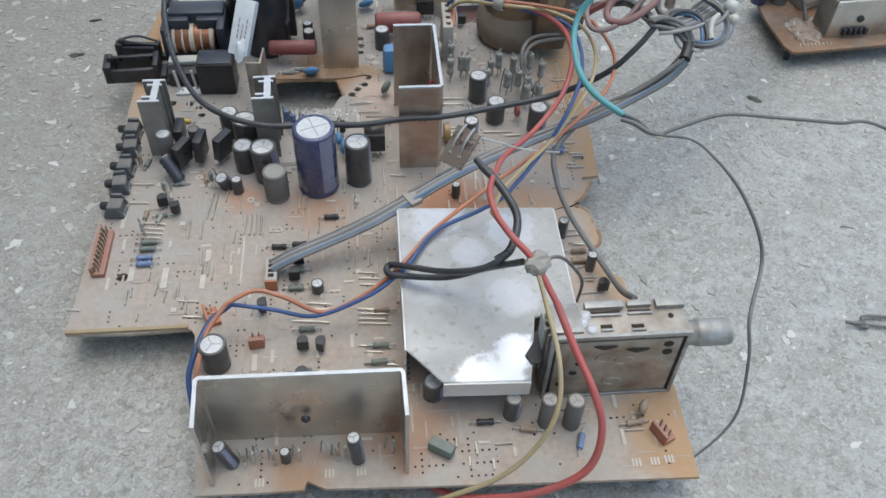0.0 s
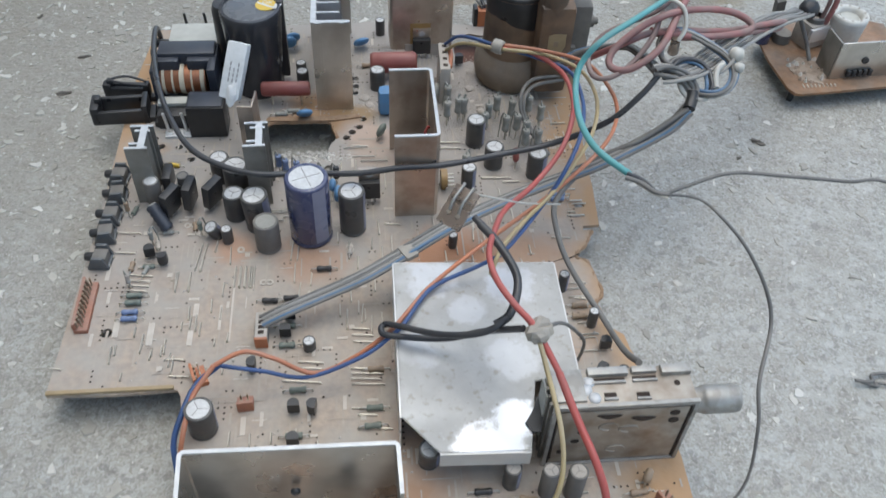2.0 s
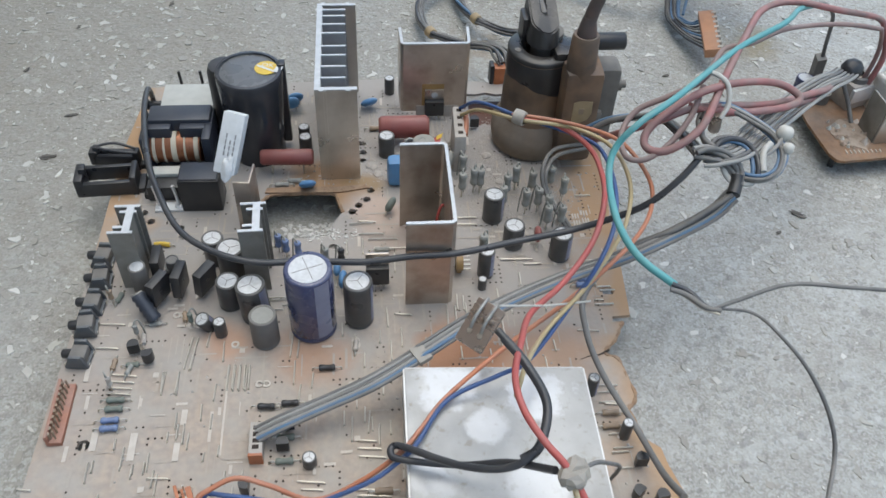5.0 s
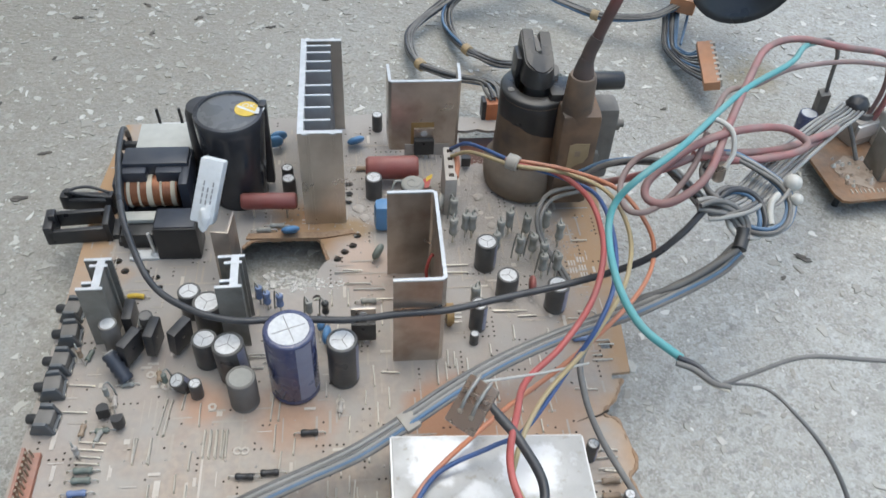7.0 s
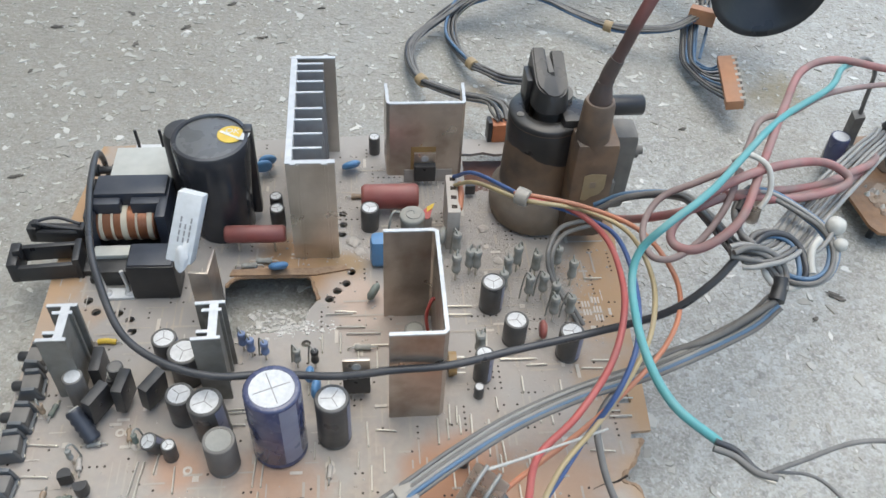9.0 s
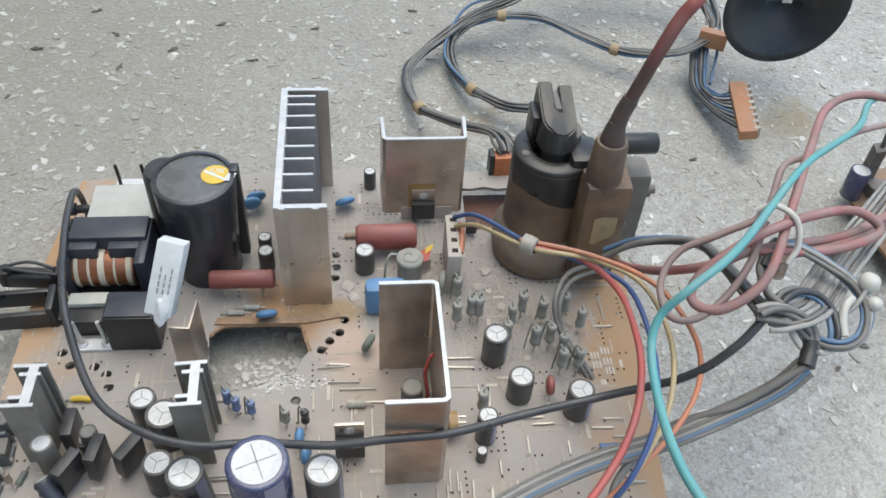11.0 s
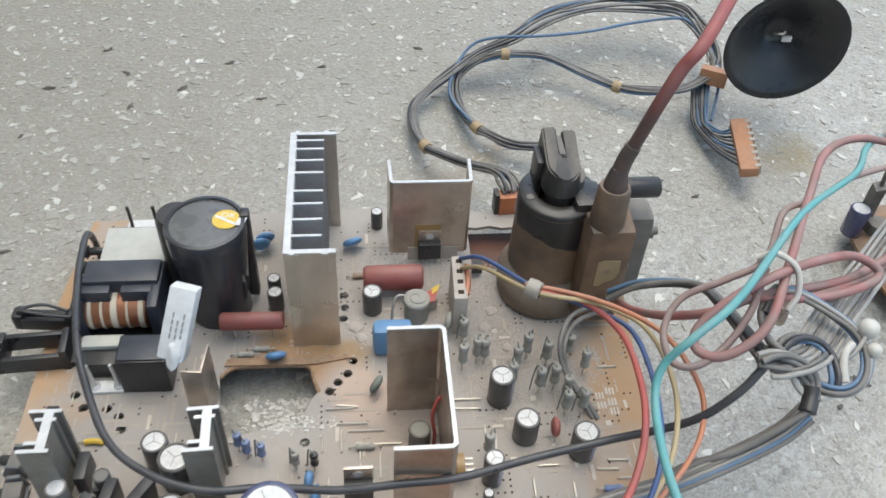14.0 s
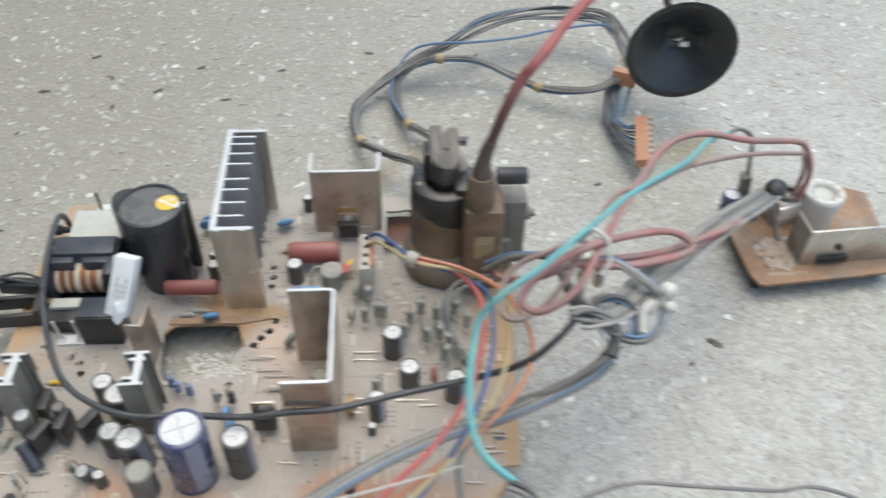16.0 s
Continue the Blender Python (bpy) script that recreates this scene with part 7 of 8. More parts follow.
cable("bead_wire", [(0.1526, 0.0205, 0.0890), (0.1483, 0.0155, 0.0870), (0.1437, 0.0126, 0.0850), (0.1369, 0.0117, 0.0840)], 0.0008, M_PALE_W, "pale wire holding the white beads")

# ---- looms and connectors on the floor behind ----
LOOM = [(M_BLK_W, 0.0008), (M_GREY_W, 0.0008), (M_SKY_W, 0.0008), (M_BLK_W, 0.0008), (M_GREY_W, 0.0008), (M_SKY_W, 0.0008), (M_GREY_W, 0.0008), (M_BLK_W, 0.0007)]
def splayed_loom(name, line, widths, strands, label, seed):
    """Wires that run together through the bands and spread apart between them; widths: half spread at each point."""
    ob = thing(name, label, "cable", line[0])
    base = Vector(line[0])
    rnd = random.Random(seed)
    count = len(strands)
    for i, (material, r) in enumerate(strands):
        u = 2 * (i + 0.5) / count - 1
        local = []
        for j, p in enumerate(line):
            d = Vector(line[min(j + 1, len(line) - 1)]) - Vector(line[max(j - 1, 0)])
            side = Vector((d.y, -d.x, 0)).normalized()
            w = widths[j]
            q = Vector(p) - base + side * w * (u + rnd.uniform(-0.22, 0.22)) + Vector((0, 0, 1)) * (math.sqrt(max(0, 1 - u * u)) * 0.0012 * (1 if i % 2 else -1) + rnd.uniform(-0.25, 0.25) * w)
            q.z = max(q.z, r + 0.0005 - base.z)
            local.append(q)
        part("strand", tube(bmesh.new(), local, r, seg=7, sub=6), material, ob)
    return ob


LOOM = [(M_GREY_W, 0.0008), (M_BLK_W, 0.0008), (M_SKY_W, 0.0008), (M_GREY_W, 0.0008), (M_BLK_W, 0.0008), (M_GREY_W, 0.0008), (M_SKY_W, 0.0008), (M_GREY_W, 0.0007)]
splayed_loom("rear_loom", [(0.0633, 0.1601, 0.0270), (0.0613, 0.1671, 0.0300), (0.0573, 0.1771, 0.0270), (0.0448, 0.1917, 0.0200), (0.0322, 0.2050, 0.0160), (0.0261, 0.2132, 0.0140), (0.0218, 0.2371, 0.0080), (0.0225, 0.2573, 0.0070), (0.0314, 0.2709, 0.0090), (0.0461, 0.2838, 0.0130), (0.0630, 0.2958, 0.0180), (0.0837, 0.3028, 0.0240), (0.1065, 0.3194, 0.0280), (0.1312, 0.3282, 0.0300), (0.1624, 0.3326, 0.0300), (0.1913, 0.3265, 0.0300), (0.1994, 0.3079, 0.0280), (0.2027, 0.2917, 0.0250), (0.2017, 0.2775, 0.0200), (0.1905, 0.2643, 0.0160)],
             (0.0050, 0.0040, 0.0030, 0.0024, 0.0020, 0.0018, 0.0024, 0.0026, 0.0028, 0.0030, 0.0032, 0.0040, 0.0065, 0.0090, 0.0100, 0.0080, 0.0060, 0.0050, 0.0044, 0.0050), LOOM + [(M_BLK_W, 0.0007), (M_GREY_W, 0.0007)], "loom of black, grey and blue wires splayed on the floor", 2)
splayed_loom("rear_loom", [(0.0903, 0.2111, 0.0140), (0.0731, 0.2162, 0.0120), (0.0619, 0.2278, 0.0100), (0.0558, 0.2326, 0.0110), (0.0503, 0.2505, 0.0070), (0.0471, 0.2683, 0.0060), (0.0494, 0.2845, 0.0090), (0.0586, 0.2896, 0.0150), (0.0682, 0.2889, 0.0200), (0.0774, 0.2855, 0.0240), (0.0961, 0.2886, 0.0220), (0.1088, 0.2883, 0.0180), (0.1242, 0.2800, 0.0140), (0.1411, 0.2659, 0.0140), (0.1557, 0.2595, 0.0160), (0.1753, 0.2542, 0.0200), (0.1912, 0.2623, 0.0220), (0.1959, 0.2627, 0.0240)],
             (0.0040, 0.0034, 0.0026, 0.0020, 0.0026, 0.0032, 0.0034, 0.0030, 0.0024, 0.0020, 0.0024, 0.0024, 0.0022, 0.0018, 0.0022, 0.0024, 0.0020, 0.0018), LOOM, "second loom of grey and blue wires tied with pale bands", 5)
cable("blue_stray_wire", [(0.0556, 0.2313, 0.0120), (0.0448, 0.2655, 0.0080), (0.0469, 0.2820, 0.0130), (0.0578, 0.2967, 0.0220), (0.0724, 0.2970, 0.0280), (0.1003, 0.2955, 0.0300), (0.1298, 0.3005, 0.0300), (0.1568, 0.3094, 0.0300), (0.1838, 0.3151, 0.0300), (0.1942, 0.3129, 0.0290), (0.1994, 0.2957, 0.0260), (0.2033, 0.2719, 0.0190), (0.1929, 0.2433, 0.0060)], 0.0009, M_SKY_W, "single light blue wire straying from the looms")
fan = thing("fan_of_wires", "fan of thin black and blue wires at a plug", "cable", (0.1880, 0.2614, 0.0170))
for k in range(9):
    u = k / 8
    line = [(0.1850 + 0.010 * u, 0.2640, 0.0170), (0.1822 + 0.009 * u, 0.2515, 0.0120 + 0.001 * (k % 3)), (0.1806 + 0.009 * u, 0.2405 + 0.002 * u, 0.0070 + 0.0012 * (k % 2)), (0.1822 + 0.007 * u, 0.2290 + 0.006 * u, 0.0065 + 0.0010 * (k % 3)),
            (0.1855 + 0.008 * u, 0.2100 + 0.018 * u, 0.0095 + 0.0006 * (k % 2)), (0.1905 + 0.0072 * u, 0.1905 + 0.0340 * u, 0.0150)]
    part("strand", tube(bmesh.new(), [Vector(p) - Vector((0.1880, 0.2614, 0.0170)) for p in line], 0.0007, seg=7, sub=5), (M_BLK_W, M_GREY_W, M_BLK_W, M_SKY_W)[k % 4] if k < 8 else M_SKY_W, fan)
for x, y, z, rz in ((0.0558, 0.2326, 0.0110, 118), (0.0261, 0.2132, 0.0140, 118), (0.0774, 0.2855, 0.0240, -10), (0.1411, 0.2659, 0.0140, -30)):
    ob = thing("loom_band", "pale yellowed tape band round a wire loom", "cable tie", (x, y, z), rz, "bands round the looms")
    part("band", lathe(bmesh.new(), [(0.0022, -0.0026), (0.0032, -0.0024), (0.0034, -0.0004), (0.0031, 0.0003), (0.0034, 0.0010), (0.0033, 0.0024), (0.0022, 0.0026)], 12, Matrix.Rotation(radians(90), 4, "Y")), M_LABEL, ob)


def floor_plug(x, y, z, length, rz, label, tilt=0.0, deep=0.0030):
    ob = thing("loose_connector", label, "connector", (x, y, z), rz, "orange connectors")
    m = Matrix.Rotation(radians(tilt), 4, "Y")
    part("housing", box(bmesh.new(), -0.0046, 0.0046, -length / 2, length / 2, -deep, 0.0026, 0.0005, m), M_ORANGE_PALE, ob)
    for k in range(max(3, int(length / 0.0055))):
        yy = -length / 2 + 0.0055 * (k + 0.5)
        part("tooth", box(bmesh.new(), 0.0030, 0.0058, yy - 0.0014, yy + 0.0010, -0.0022, 0.0029, m=m), M_SOCK, ob, smooth=False)


floor_plug(0.1966, 0.2062, 0.0160, 0.0440, -11, "long orange connector held off the floor by its stiff wires", -12)
floor_plug(0.1965, 0.2640, 0.0240, 0.0155, 62, "short orange connector resting on the wires", 12, 0.0062)
rear_plug = thing("rear_connector", "orange wire connector plugged in at the rear edge of the board", "connector", (0.0633, 0.1601, B), 4)
part("housing", box(bmesh.new(), -0.0062, 0.0075, -0.0030, 0.0035, -0.0001, 0.0105, 0.0005), M_ORANGE, rear_plug)
part("latch", box(bmesh.new(), -0.0085, -0.0062, -0.0025, 0.0035, -0.0001, 0.0120, 0.0005), M_BLACK, rear_plug)

cup = thing("anode_cup", "black rubber anode cup facing the room, propped on the floor", "rubber cup", (0.2215, 0.2466, 0.0545), -5)
cmx = Matrix.Rotation(radians(90), 4, "X") @ Matrix.Scale(0.84, 4)
part("shell", lathe(bmesh.new(), [(0, -0.0230), (0.0090, -0.0225), (0.0180, -0.0140), (0.0310, -0.0030), (0.0392, 0.0042), (0.0396, 0.0052), (0.0388, 0.0056), (0.0340, 0.0030), (0.0250, -0.0030), (0.0150, -0.0110), (0.0095, -0.0165), (0.0060, -0.0180), (0, -0.0182)], 48, cmx), M_RUBBER, cup)
part("neck", lathe(bmesh.new(), [(0.0090, -0.0220), (0.0075, -0.0280), (0.0045, -0.0340), (0, -0.0342)], 20, cmx), M_RUBBER, cup)
part("contact_clip", tube(bmesh.new(), [cmx @ Vector((-0.0045, 0.0010, -0.0095)), cmx @ Vector((-0.0030, 0.0030, -0.0060)), cmx @ Vector((0.0000, 0.0036, -0.0055)), cmx @ Vector((0.0010, 0.0050, -0.0060))], 0.0007), M_WIRE_TIN, cup, "bright wire clip")
part("contact_tab", box(bmesh.new(), 0.0005, 0.0070, -0.0030, 0.0010, -0.0085, -0.0060, 0.0005, cmx), M_TIN, cup, "small metal tab")

# ---- small picture-tube board at the side ----
neck = thing("tube_base_board", "small orange-brown circuit board carrying the picture-tube socket", "circuit board", (0.2700, 0.1280, 0.0), 0)
bm = bmesh.new()
sheet(bm, [(-0.0385, -0.0310), (-0.0360, -0.0362), (-0.0320, -0.0372), (0.0420, -0.0300), (0.0480, 0.0320), (0.0260, 0.0420), (-0.0250, 0.0330), (-0.0390, 0.0240), (-0.0405, -0.0040)], 0.0094, 0.0110)
part("panel", bm, M_NECK, neck, smooth=False)
for x, y in ((-0.033, -0.028), (0.035, -0.022), (0.03, 0.03), (-0.028, 0.022)):
    part("stud", lathe(bmesh.new(), [(0, 0), (0.0018, 0), (0.0018, 0.0095), (0, 0.0095)], 10, Matrix.Translation((x, y, 0))), M_BLACK, neck)
rnd = random.Random(31)
bm = bmesh.new()
rim = [(-0.0195 + (0.0125 + rnd.uniform(-0.003, 0.002)) * math.cos(k * 0.449), -0.0150 + (0.0125 + rnd.uniform(-0.003, 0.002)) * math.sin(k * 0.449)) for k in range(14)]
sheet(bm, rim, 0.0109, 0.0114)
part("dusty_patch", bm, M_NECK_DUST, neck, "crusted pale residue", smooth=False)
for k in range(26):
    x, y = rnd.uniform(-0.031, -0.009), rnd.uniform(-0.027, -0.004)
    r = rnd.uniform(0.0006, 0.0014)
    part("solder_bump", lathe(bmesh.new(), [(r * 1.3, 0), (r, 0.0005), (r * 0.4, 0.0012 + r * 0.5), (0, 0.0013 + r * 0.5)], 7, Matrix.Translation((x, y, 0.0112))), (M_NECK_DUST, M_CRUST, M_WIRE_TIN)[k % 3], neck)
for k in range(9):
    part("short_lead", box(bmesh.new(), -0.029 + k * 0.0024, -0.0284 + k * 0.0024, -0.0315 + k * 0.0001, -0.0285, 0.0109, 0.0116, 0.0002), M_SILK, neck)
np_ = thing("side_heat_sink", "grey metal plate standing on the small board", "heat sink", (0.2590, 0.1050, 0.0110), 4)
part("plate", box(bmesh.new(), 0, 0.0540, -0.0006, 0.0006, 0, 0.0240, 0.0003), M_ALU, np_)
part("end_flange", box(bmesh.new(), -0.0006, 0.0006, 0.0006, 0.0160, 0, 0.0240, 0.0003), M_ALU_DARK, np_)
for k in range(5):
    part("black_leg", box(bmesh.new(), 0.0090 + k * 0.0034, 0.0112 + k * 0.0034, -0.0030, -0.0008, 0.0020, 0.0060, 0.0003), M_BLACK, np_)
part("bolt", lathe(bmesh.new(), [(0.0022, 0), (0.0020, 0.0012), (0, 0.0016)], 12, Matrix.Translation((0.0180, -0.0006, 0.0120)) @ Matrix.Rotation(radians(90), 4, "X")), M_BLACK, np_)
ts = thing("tube_socket", "white ring-shaped picture-tube socket", "socket", (0.2780, 0.1375, 0.0110), 0)
part("ring", lathe(bmesh.new(), [(0.0096, 0), (0.0100, 0.012), (0.0108, 0.0195), (0.0106, 0.0222), (0.0096, 0.0228), (0.0080, 0.0226), (0.0072, 0.0215), (0.0066, 0.0190)], 36), M_SOCK_WHITE, ts)
part("core", lathe(bmesh.new(), [(0.0067, 0.0190), (0.0052, 0.0205), (0.0046, 0.0200), (0, 0.0196)], 28), M_BEIGE, ts)
for k in range(10):
    a = k * 0.628
    part("contact_slot", lathe(bmesh.new(), [(0.0008, 0), (0.0007, 0.0003), (0, 0.0003)], 8, Matrix.Translation((0.0088 * math.cos(a), 0.0088 * math.sin(a), 0.0226))), M_TAPE, ts)
ts2 = thing("focus_block", "off-white ceramic block with silvery clamps", "component", (0.2600, 0.1420, 0.0110), 20)
part("block", box(bmesh.new(), -0.0080, 0.0080, -0.0070, 0.0070, 0, 0.0160, 0.0016), M_SOCK, ts2)
part("clamp", box(bmesh.new(), -0.0090, 0.0090, -0.0085, -0.0060, 0.006, 0.0150, 0.0008), M_TIN, ts2)
part("top_ring", lathe(bmesh.new(), [(0.0040, 0.016), (0.0062, 0.016), (0.0062, 0.019), (0.0040, 0.019)], 18), M_GREY_W, ts2)
ncap = thing("capacitor", "dark blue electrolytic capacitor on the small board", "capacitor", (0.2310, 0.1440, 0.0110), 0, "electrolytic capacitors")
part("sleeve", lathe(bmesh.new(), [(0, 0), (0.0045, 0), (0.0050, 0.0006), (0.0050, 0.0150), (0.0046, 0.0158), (0.0040, 0.0158)], 24), M_BLUE_SLEEVE, ncap)
part("can_top", lathe(bmesh.new(), [(0.0041, 0.0157), (0, 0.0159)], 24), M_CAN, ncap)
nres = thing("choke", "dark grey tubular part standing on the small board", "component", (0.2400, 0.1500, 0.0110), 0)
part("body", tube(bmesh.new(), [(0, 0, 0), (0, 0.001, 0.012), (-0.004, -0.004, 0.028)], 0.0036, seg=4, sub=4), M_GREY_W, nres)
part("collar", lathe(bmesh.new(), [(0.0052, 0), (0.0052, 0.006), (0, 0.006)], 16, Matrix.Translation((0.0040, -0.0060, 0))), M_FERRITE, nres)
cable("neck_lead", [(0.2400, 0.1270, 0.0410), (0.2450, 0.1330, 0.0330), (0.2520, 0.1300, 0.0200), (0.2540, 0.1220, 0.0115)], 0.0012, M_GREY_W, "grey lead ending on the small board")

# ---- fine detail on the board: jumpers, pads, holes and print ----
rnd = random.Random(11)
lead = bmesh.new()
tube(lead, [(-0.5, 0, -0.0004), (-0.48, 0, 0.0007), (-0.40, 0, 0.0009), (0.40, 0, 0.0009), (0.48, 0, 0.0007), (0.5, 0, -0.0004)], 0.00035, seg=5, straight=True)
me_lead = bpy.data.meshes.new("jumper_wire")
lead.to_mesh(me_lead)
lead.free()
me_lead.materials.append(M_WIRE_TIN)


def jumpers(x0, x1, y0, y1, count, along, lo, hi):
    for k in range(count):
        ob = new("jumper_wire", me_lead)
        ob.parent = board
        length = rnd.uniform(lo, hi)
        x, y = rnd.uniform(x0, x1), y0 + (y1 - y0) * (k + rnd.random()) / count
        if along == "y":
            x, y = x0 + (x1 - x0) * (k + 0.5 * rnd.random()) / count, rnd.uniform(y0, y1)
        ob.matrix_basis = pose(x, y, B, 0, 0, (90 if along == "y" else 0) + rnd.uniform(-2, 2)) @ Matrix.Diagonal((length, 1, 1, 1))


# rows of wire links: middle, length and direction of each
JUMPERS_A = ((-0.0887, -0.0221, 0.0162, 83), (-0.0866, -0.0226, 0.0169, 83), (-0.0814, -0.0150, 0.0089, 83), (-0.0973, -0.0363, 0.0107, 92), (-0.0915, -0.0372, 0.0095, 87), (-0.0721, -0.0347, 0.0120, 89), (-0.0700, -0.0348, 0.0120, 89), (-0.0677, -0.0350, 0.0120, 89), (-0.0655, -0.0351, 0.0120, 90), (-0.0637, -0.0352, 0.0120, 90), (-0.0475, -0.0187, 0.0153, 86), (-0.0447, -0.0189, 0.0153, 87), (-0.1127, -0.0321, 0.0105, 173), (-0.1130, -0.0352, 0.0101, 173), (-0.1133, -0.0380, 0.0099, 173), (-0.1132, -0.0408, 0.0097, 173), (-0.1133, -0.0433, 0.0094, 172), (-0.0932, -0.0779, 0.0080, 176), (-0.0903, -0.0863, 0.0087, 174), (-0.1393, -0.0797, 0.0051, 172), (-0.0382, -0.0826, 0.0105, 173), (-0.0378, -0.0856, 0.0081, 174), (-0.0417, -0.0917, 0.0160, 173), (-0.0167, -0.0583, 0.0101, 85))
JUMPERS_B = ((-0.0176, -0.0668, 0.0075, 173), (-0.0169, -0.0701, 0.0092, 174), (-0.0159, -0.0736, 0.0103, 174), (-0.0156, -0.0870, 0.0134, 175), (-0.0154, -0.0894, 0.0129, 175), (-0.0161, -0.0920, 0.0125, 175), (-0.0152, -0.0945, 0.0135, 175), (-0.0156, -0.1060, 0.0133, 172), (-0.0132, -0.1147, 0.0138, 174), (-0.0160, -0.1085, 0.0078, 174), (-0.0912, -0.0368, 0.0113, 91), (-0.0968, -0.0365, 0.0112, 88), (-0.0719, -0.0352, 0.0122, 89), (-0.0695, -0.0355, 0.0119, 89), (-0.0673, -0.0356, 0.0119, 90), (-0.0647, -0.0360, 0.0114, 89), (-0.0460, -0.0339, 0.0116, 89), (-0.0437, -0.0450, 0.0103, 85), (-0.0387, -0.0381, 0.0073, 86), (-0.0764, -0.0418, 0.0079, 88), (-0.0867, -0.0247, 0.0118, 86), (-0.0748, -0.0220, 0.0104, 92), (-0.1217, -0.0060, 0.0107, 175), (-0.1217, -0.0183, 0.0094, 175))
JUMPERS_C = ((0.0309, 0.0508, 0.0112, 179), (0.0305, 0.0464, 0.0111, 177), (-0.0157, 0.0500, 0.0089, 174), (-0.0041, 0.0325, 0.0178, 179), (0.0364, 0.0331, 0.0113, 90), (0.0400, 0.0322, 0.0086, 85), (0.0515, 0.0230, 0.0151, 179), (0.0899, 0.0639, 0.0078, 180), (0.0843, 0.0209, 0.0076, 177), (0.0799, 0.0173, 0.0087, 177), (0.0484, 0.0232, 0.0091, 173), (0.0584, 0.0200, 0.0084, 180), (-0.0080, -0.0075, 0.0104, 92), (0.0359, -0.0113, 0.0150, 86), (0.0405, -0.0143, 0.0168, 93), (0.0176, -0.0075, 0.0114, 89), (0.0223, -0.0006, 0.0088, 88), (0.0250, -0.0012, 0.0078, 88), (-0.0014, -0.0064, 0.0077, 173), (0.0765, -0.0190, 0.0093, 174), (0.0844, -0.0025, 0.0040, 177), (0.0839, -0.0049, 0.0040, 177), (0.0784, -0.0556, 0.0057, 173), (0.0767, -0.0603, 0.0057, 173))
for x, y, length, turn in JUMPERS_A + JUMPERS_B + JUMPERS_C:
    ob = new("jumper_wire", me_lead)
    ob.parent = board
    ob.matrix_basis = pose(x, y, B, 0, 0, turn) @ Matrix.Diagonal((length, 1, 1, 1))
jumpers(-0.1180, -0.0600, -0.0880, -0.0560, 16, "y", 0.003, 0.007)
jumpers(-0.0270, -0.0060, -0.0660, -0.0400, 8, "y", 0.006, 0.011)
jumpers(-0.0720, -0.0560, 0.0330, 0.0380, 3, "x", 0.006, 0.012)
jumpers(0.0200, 0.0650, -0.0350, -0.0200, 8, "y", 0.004, 0.008)
jumpers(0.0770, 0.0790, -0.0850, -0.0430, 10, "x", 0.006, 0.010)
jumpers(-0.1200, -0.0700, -0.0850, -0.0500, 12, "y", 0.004, 0.009)
jumpers(-0.0300, 0.0000, 0.0050, 0.0400, 8, "y", 0.008, 0.014)
jumpers(0.0200, 0.0700, -0.0100, 0.0150, 10, "y", 0.005, 0.009)
jumpers(0.0820, 0.0900, -0.0050, 0.0150, 5, "x", 0.005, 0.008)
jumpers(0.0110, 0.0300, -0.1640, -0.1500, 4, "y", 0.004, 0.007)
jumpers(0.0300, 0.0900, -0.1560, -0.1400, 5, "x", 0.004, 0.009)
jumpers(-0.0700, -0.0300, -0.1250, -0.1120, 5, "y", 0.004, 0.007)
jumpers(-0.0600, -0.0450, -0.0020, 0.0080, 5, "x", 0.010, 0.018)
jumpers(-0.0270, 0.0000, -0.0350, -0.0120, 6, "y", 0.006, 0.010)
jumpers(-0.0200, -0.0060, 0.0350, 0.0520, 3, "x", 0.008, 0.014)
for k in range(9):
    x = (-0.0640, -0.0610, -0.0585, -0.0535, -0.0445, -0.0340, -0.0305, -0.0280, -0.0105)[k]
    axial(x, -0.1555 + 0.001 * (k % 3), 85 + 7 * (k % 3), (M_RES_TAN, M_WIRE_TIN, M_SOCK)[k % 3], 0.0045, 0.0008, True, "tiny component standing at the front edge of the board")


for k, (x, y) in enumerate(((-0.1232, 0.0054), (-0.1210, 0.0081), (-0.1076, -0.0146), (-0.1098, -0.0136), (-0.1172, -0.0269), (-0.1099, -0.0273), (-0.1160, -0.0386), (-0.1109, -0.0297), (-0.0923, -0.0038), (-0.0887, -0.0086), (-0.0215, -0.0223), (-0.1041, -0.0068))):
    axial(x, y, (80, 75, 100, 5, 85, 4)[k % 6], (M_RES_TAN, M_GREEN, M_SOCK, M_RES_GREY)[k % 4], 0.0050, 0.0011, k % 3 == 0, "tiny dusty component among the wire links", 0.0012)
for k, (x, y) in enumerate(((-0.0960, -0.0021), (-0.0930, -0.0019), (-0.0892, -0.0080), (-0.0863, -0.0078), (-0.0705, -0.0186), (-0.0215, -0.0191), (-0.0212, -0.0214), (-0.0595, -0.0386), (-0.0567, -0.0387))):
    pad = bmesh.new()
    lathe(pad, [(0.0017, 0), (0.0017, 0.0002), (0.0009, 0.0002), (0.0008, 0.00005)], 12, Matrix.Translation((x, y, B + 0.0003)))
    part("solder_pad", pad, M_SILK, board, "pale ring round a lead hole")


def inside(x, y, poly):
    hit = False
    for (xa, ya), (xb, yb) in zip(poly, poly[1:] + poly[:1]):
        if (ya > y) != (yb > y) and x < (xb - xa) * (y - ya) / (yb - ya) + xa:
            hit = not hit
    return hit


def on_board(x, y, gap=0.003):
    return all(inside(x + dx, y + dy, OUTLINE) and not inside(x + dx, y + dy, BREAK) and not inside(x + dx, y + dy, GAP) for dx in (-gap, gap) for dy in (-gap, gap))


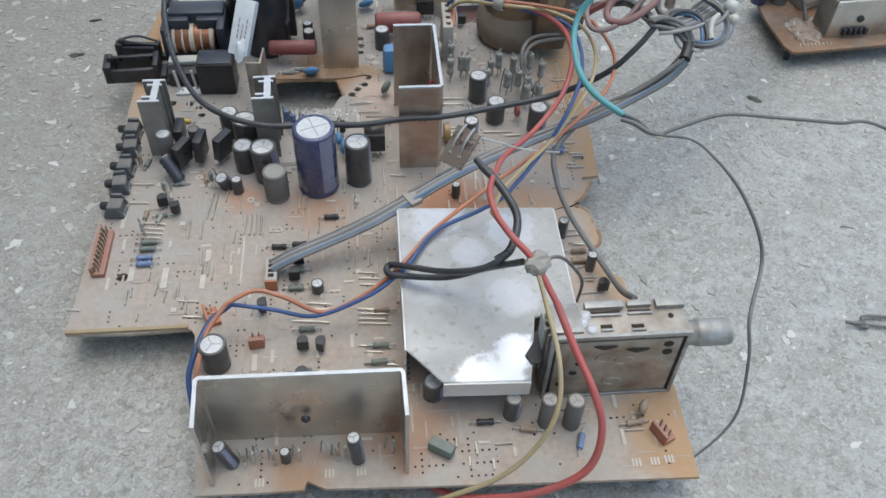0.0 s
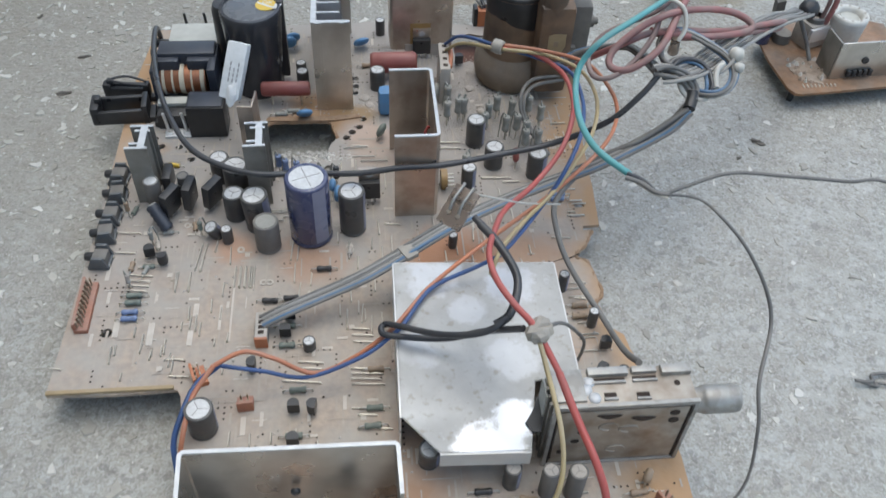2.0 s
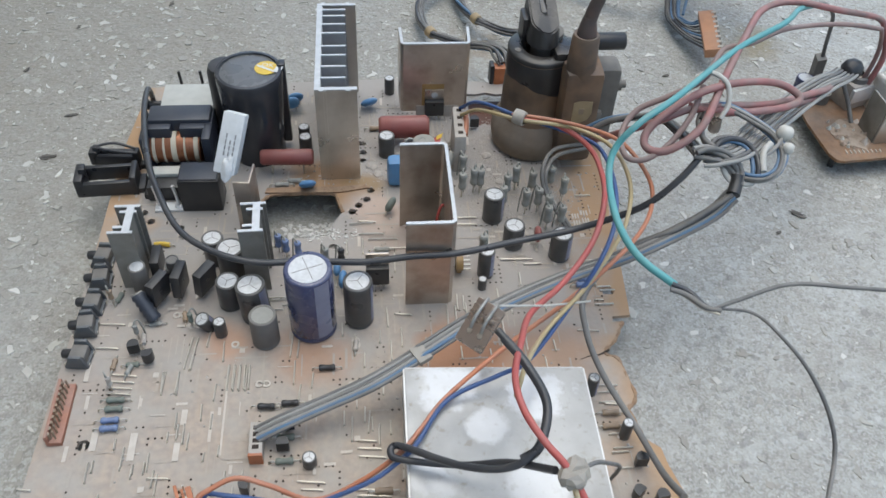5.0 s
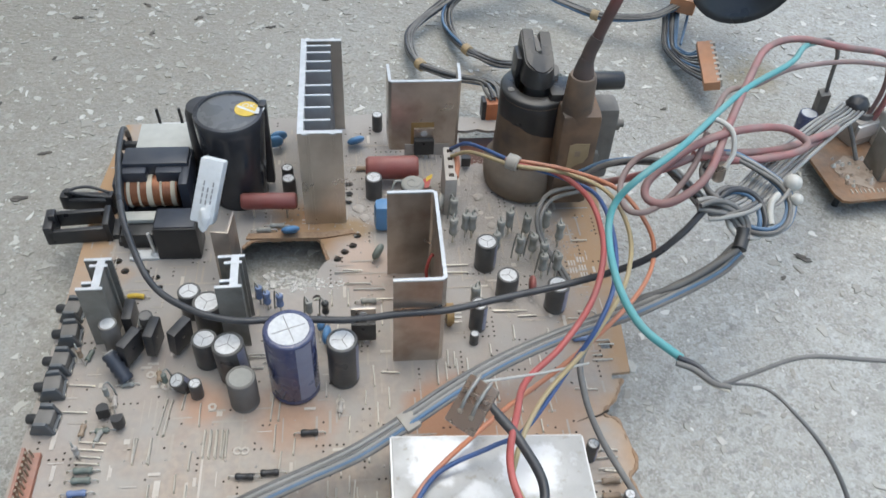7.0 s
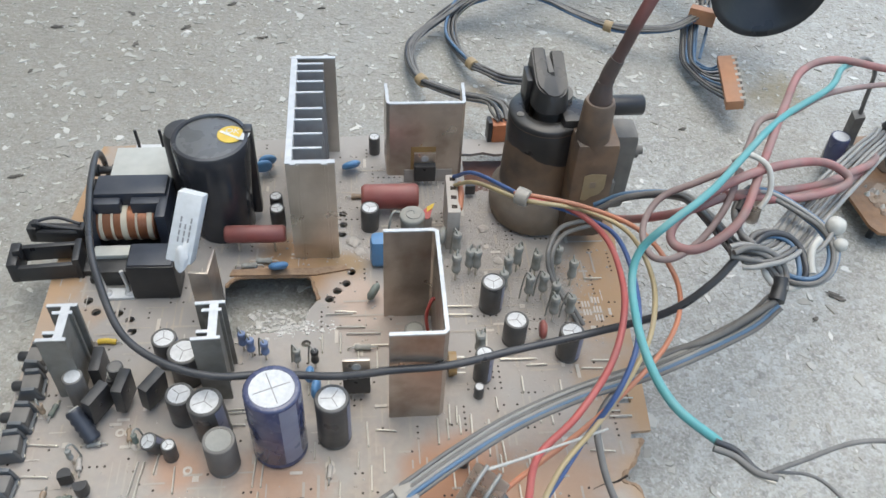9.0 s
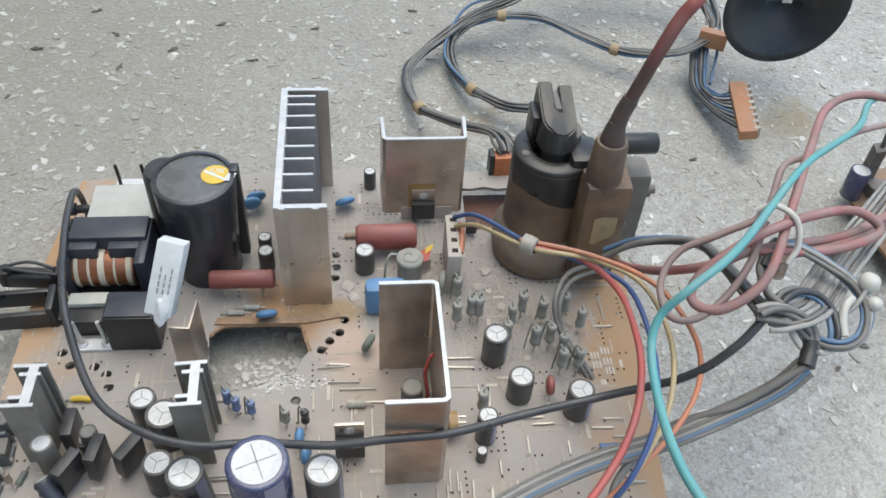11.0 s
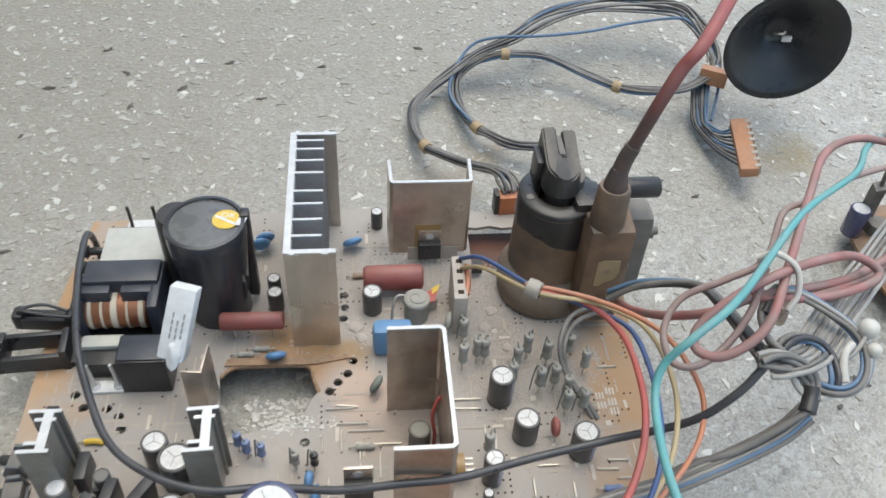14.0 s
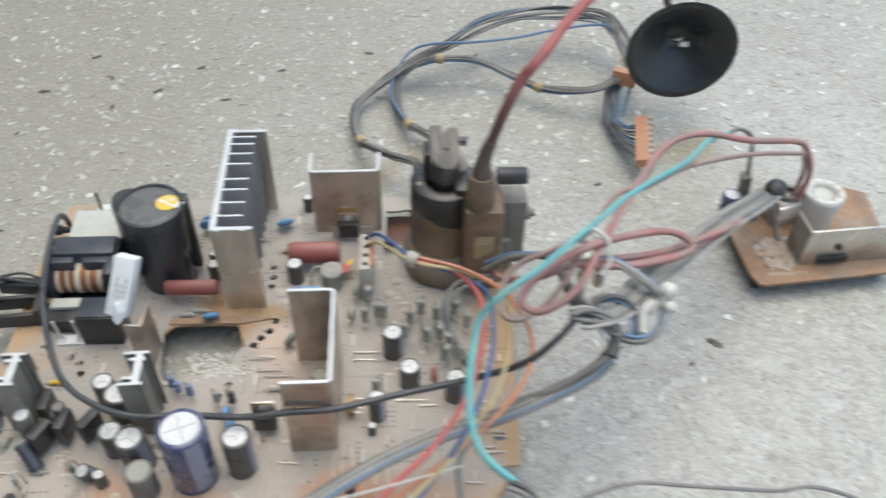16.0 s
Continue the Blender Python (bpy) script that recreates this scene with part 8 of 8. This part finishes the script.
def flat_marks(name, spots, z, material, label, sides=6):
    verts, faces = [], []
    base = z
    for i, (x, y, w, d) in enumerate(spots):
        b = len(verts)
        z = base + (i % 37) * 0.000003
        if sides == 4:
            verts += [(x - w, y - d, z), (x + w, y - d, z), (x + w, y + d, z), (x - w, y + d, z)]
        else:
            verts += [(x + w * math.cos(6.2832 * k / sides), y + d * math.sin(6.2832 * k / sides), z) for k in range(sides)]
        faces.append(tuple(range(b, b + sides)))
    me = bpy.data.meshes.new(name)
    me.from_pydata(verts, [], faces)
    me.materials.append(material)
    ob = new(name, me)
    ob.parent = board
    tagged(ob, label, kind="stuff")


PITCH = 0.00254
spots = []
for _ in range(620):
    x, y = rnd.uniform(-0.137, 0.100), rnd.uniform(-0.168, 0.155)
    x, y = round(x / PITCH) * PITCH, round(y / PITCH) * PITCH
    run = rnd.choice((1, 1, 1, 2, 3, 5))
    dx, dy = rnd.choice(((PITCH, 0), (0, PITCH)))
    for k in range(run):
        if on_board(x + k * dx, y + k * dy):
            spots.append((x + k * dx, y + k * dy, 0.00050, 0.00050))
flat_marks("perforation", spots, B + 0.00012, M_HOLE, "small dark lead holes in the board")
prints = []
for _ in range(190):
    x, y = rnd.uniform(-0.135, 0.098), rnd.uniform(-0.166, 0.150)
    w, d = rnd.choice(((0.0028, 0.0002), (0.0002, 0.0030), (0.0007, 0.0032), (0.0022, 0.0006), (0.0011, 0.0011), (0.0006, 0.0018)))
    if on_board(x, y, 0.005):
        prints.append((x, y, w, d))
for x, y in ((0.0870, 0.052), (0.0870, 0.047), (0.0870, 0.0425), (0.0825, 0.050), (0.0825, 0.0455), (-0.06, -0.1625), (-0.035, -0.1605), (-0.0235, -0.1605), (0.078, -0.164), (0.085, -0.164), (0.0905, -0.1635)):
    for j in range(3):
        prints.append((x + 0.0013 * j, y, 0.0004, 0.0016))
for x, y, w, d in ((-0.1187, -0.0608, 0.0012, 0.0044), (-0.1043, -0.0642, 0.0013, 0.0058), (-0.0869, -0.0525, 0.0011, 0.0034), (-0.0880, -0.0673, 0.0011, 0.0038), (-0.0719, -0.0518, 0.0004, 0.0180), (-0.0765, -0.0571, 0.0006, 0.0066), (-0.0635, -0.1104, 0.0010, 0.0040), (-0.127, -0.030, 0.0009, 0.0040)):
    prints.append((x, y, w, d))
tracks = []
for _ in range(620):
    x, y = round(rnd.uniform(-0.135, 0.098) / PITCH) * PITCH, round(rnd.uniform(-0.166, 0.150) / PITCH) * PITCH
    along, wide = rnd.uniform(0.0015, 0.0075), rnd.uniform(0.00018, 0.00055)
    w, d = (along, wide) if rnd.random() < 0.42 else (wide, along)
    if on_board(x, y, along + 0.001):
        tracks.append((x, y, w, d))
flat_marks("ghost_track", tracks, B + 0.00022, M_TRACE, "faint pale lines of the copper tracks under the dust", 4)
flat_marks("silkscreen", prints, B + 0.00042, M_SILK, "worn white printed marks on the board", 4)
crumbs = []
verts, faces = [], []
for _ in range(900):
    zone = rnd.choice(((-0.01, 0.10, 0.05, 0.13), (-0.13, 0.09, -0.16, 0.15), (-0.08, 0.03, 0.07, 0.15)))
    x, y, s = rnd.uniform(zone[0], zone[1]), rnd.uniform(zone[2], zone[3]), rnd.uniform(0.0002, 0.0007)
    if on_board(x, y):
        b = len(verts)
        verts += [(x - s, y - s, B), (x + s, y - s * 0.7, B), (x + s * 0.6, y + s, B), (x - s * 0.8, y + s * 0.7, B), (x, y, B + s * 0.8)]
        faces += [(b, b + 1, b + 4), (b + 1, b + 2, b + 4), (b + 2, b + 3, b + 4), (b + 3, b, b + 4)]
me = bpy.data.meshes.new("dust_grit")
me.from_pydata(verts, [], faces)
me.materials.append(M_CRUST)
crumb = new("dust_grit", me)
crumb.parent = board
tagged(crumb, "grey-brown crumbs of dust on the board", kind="stuff")
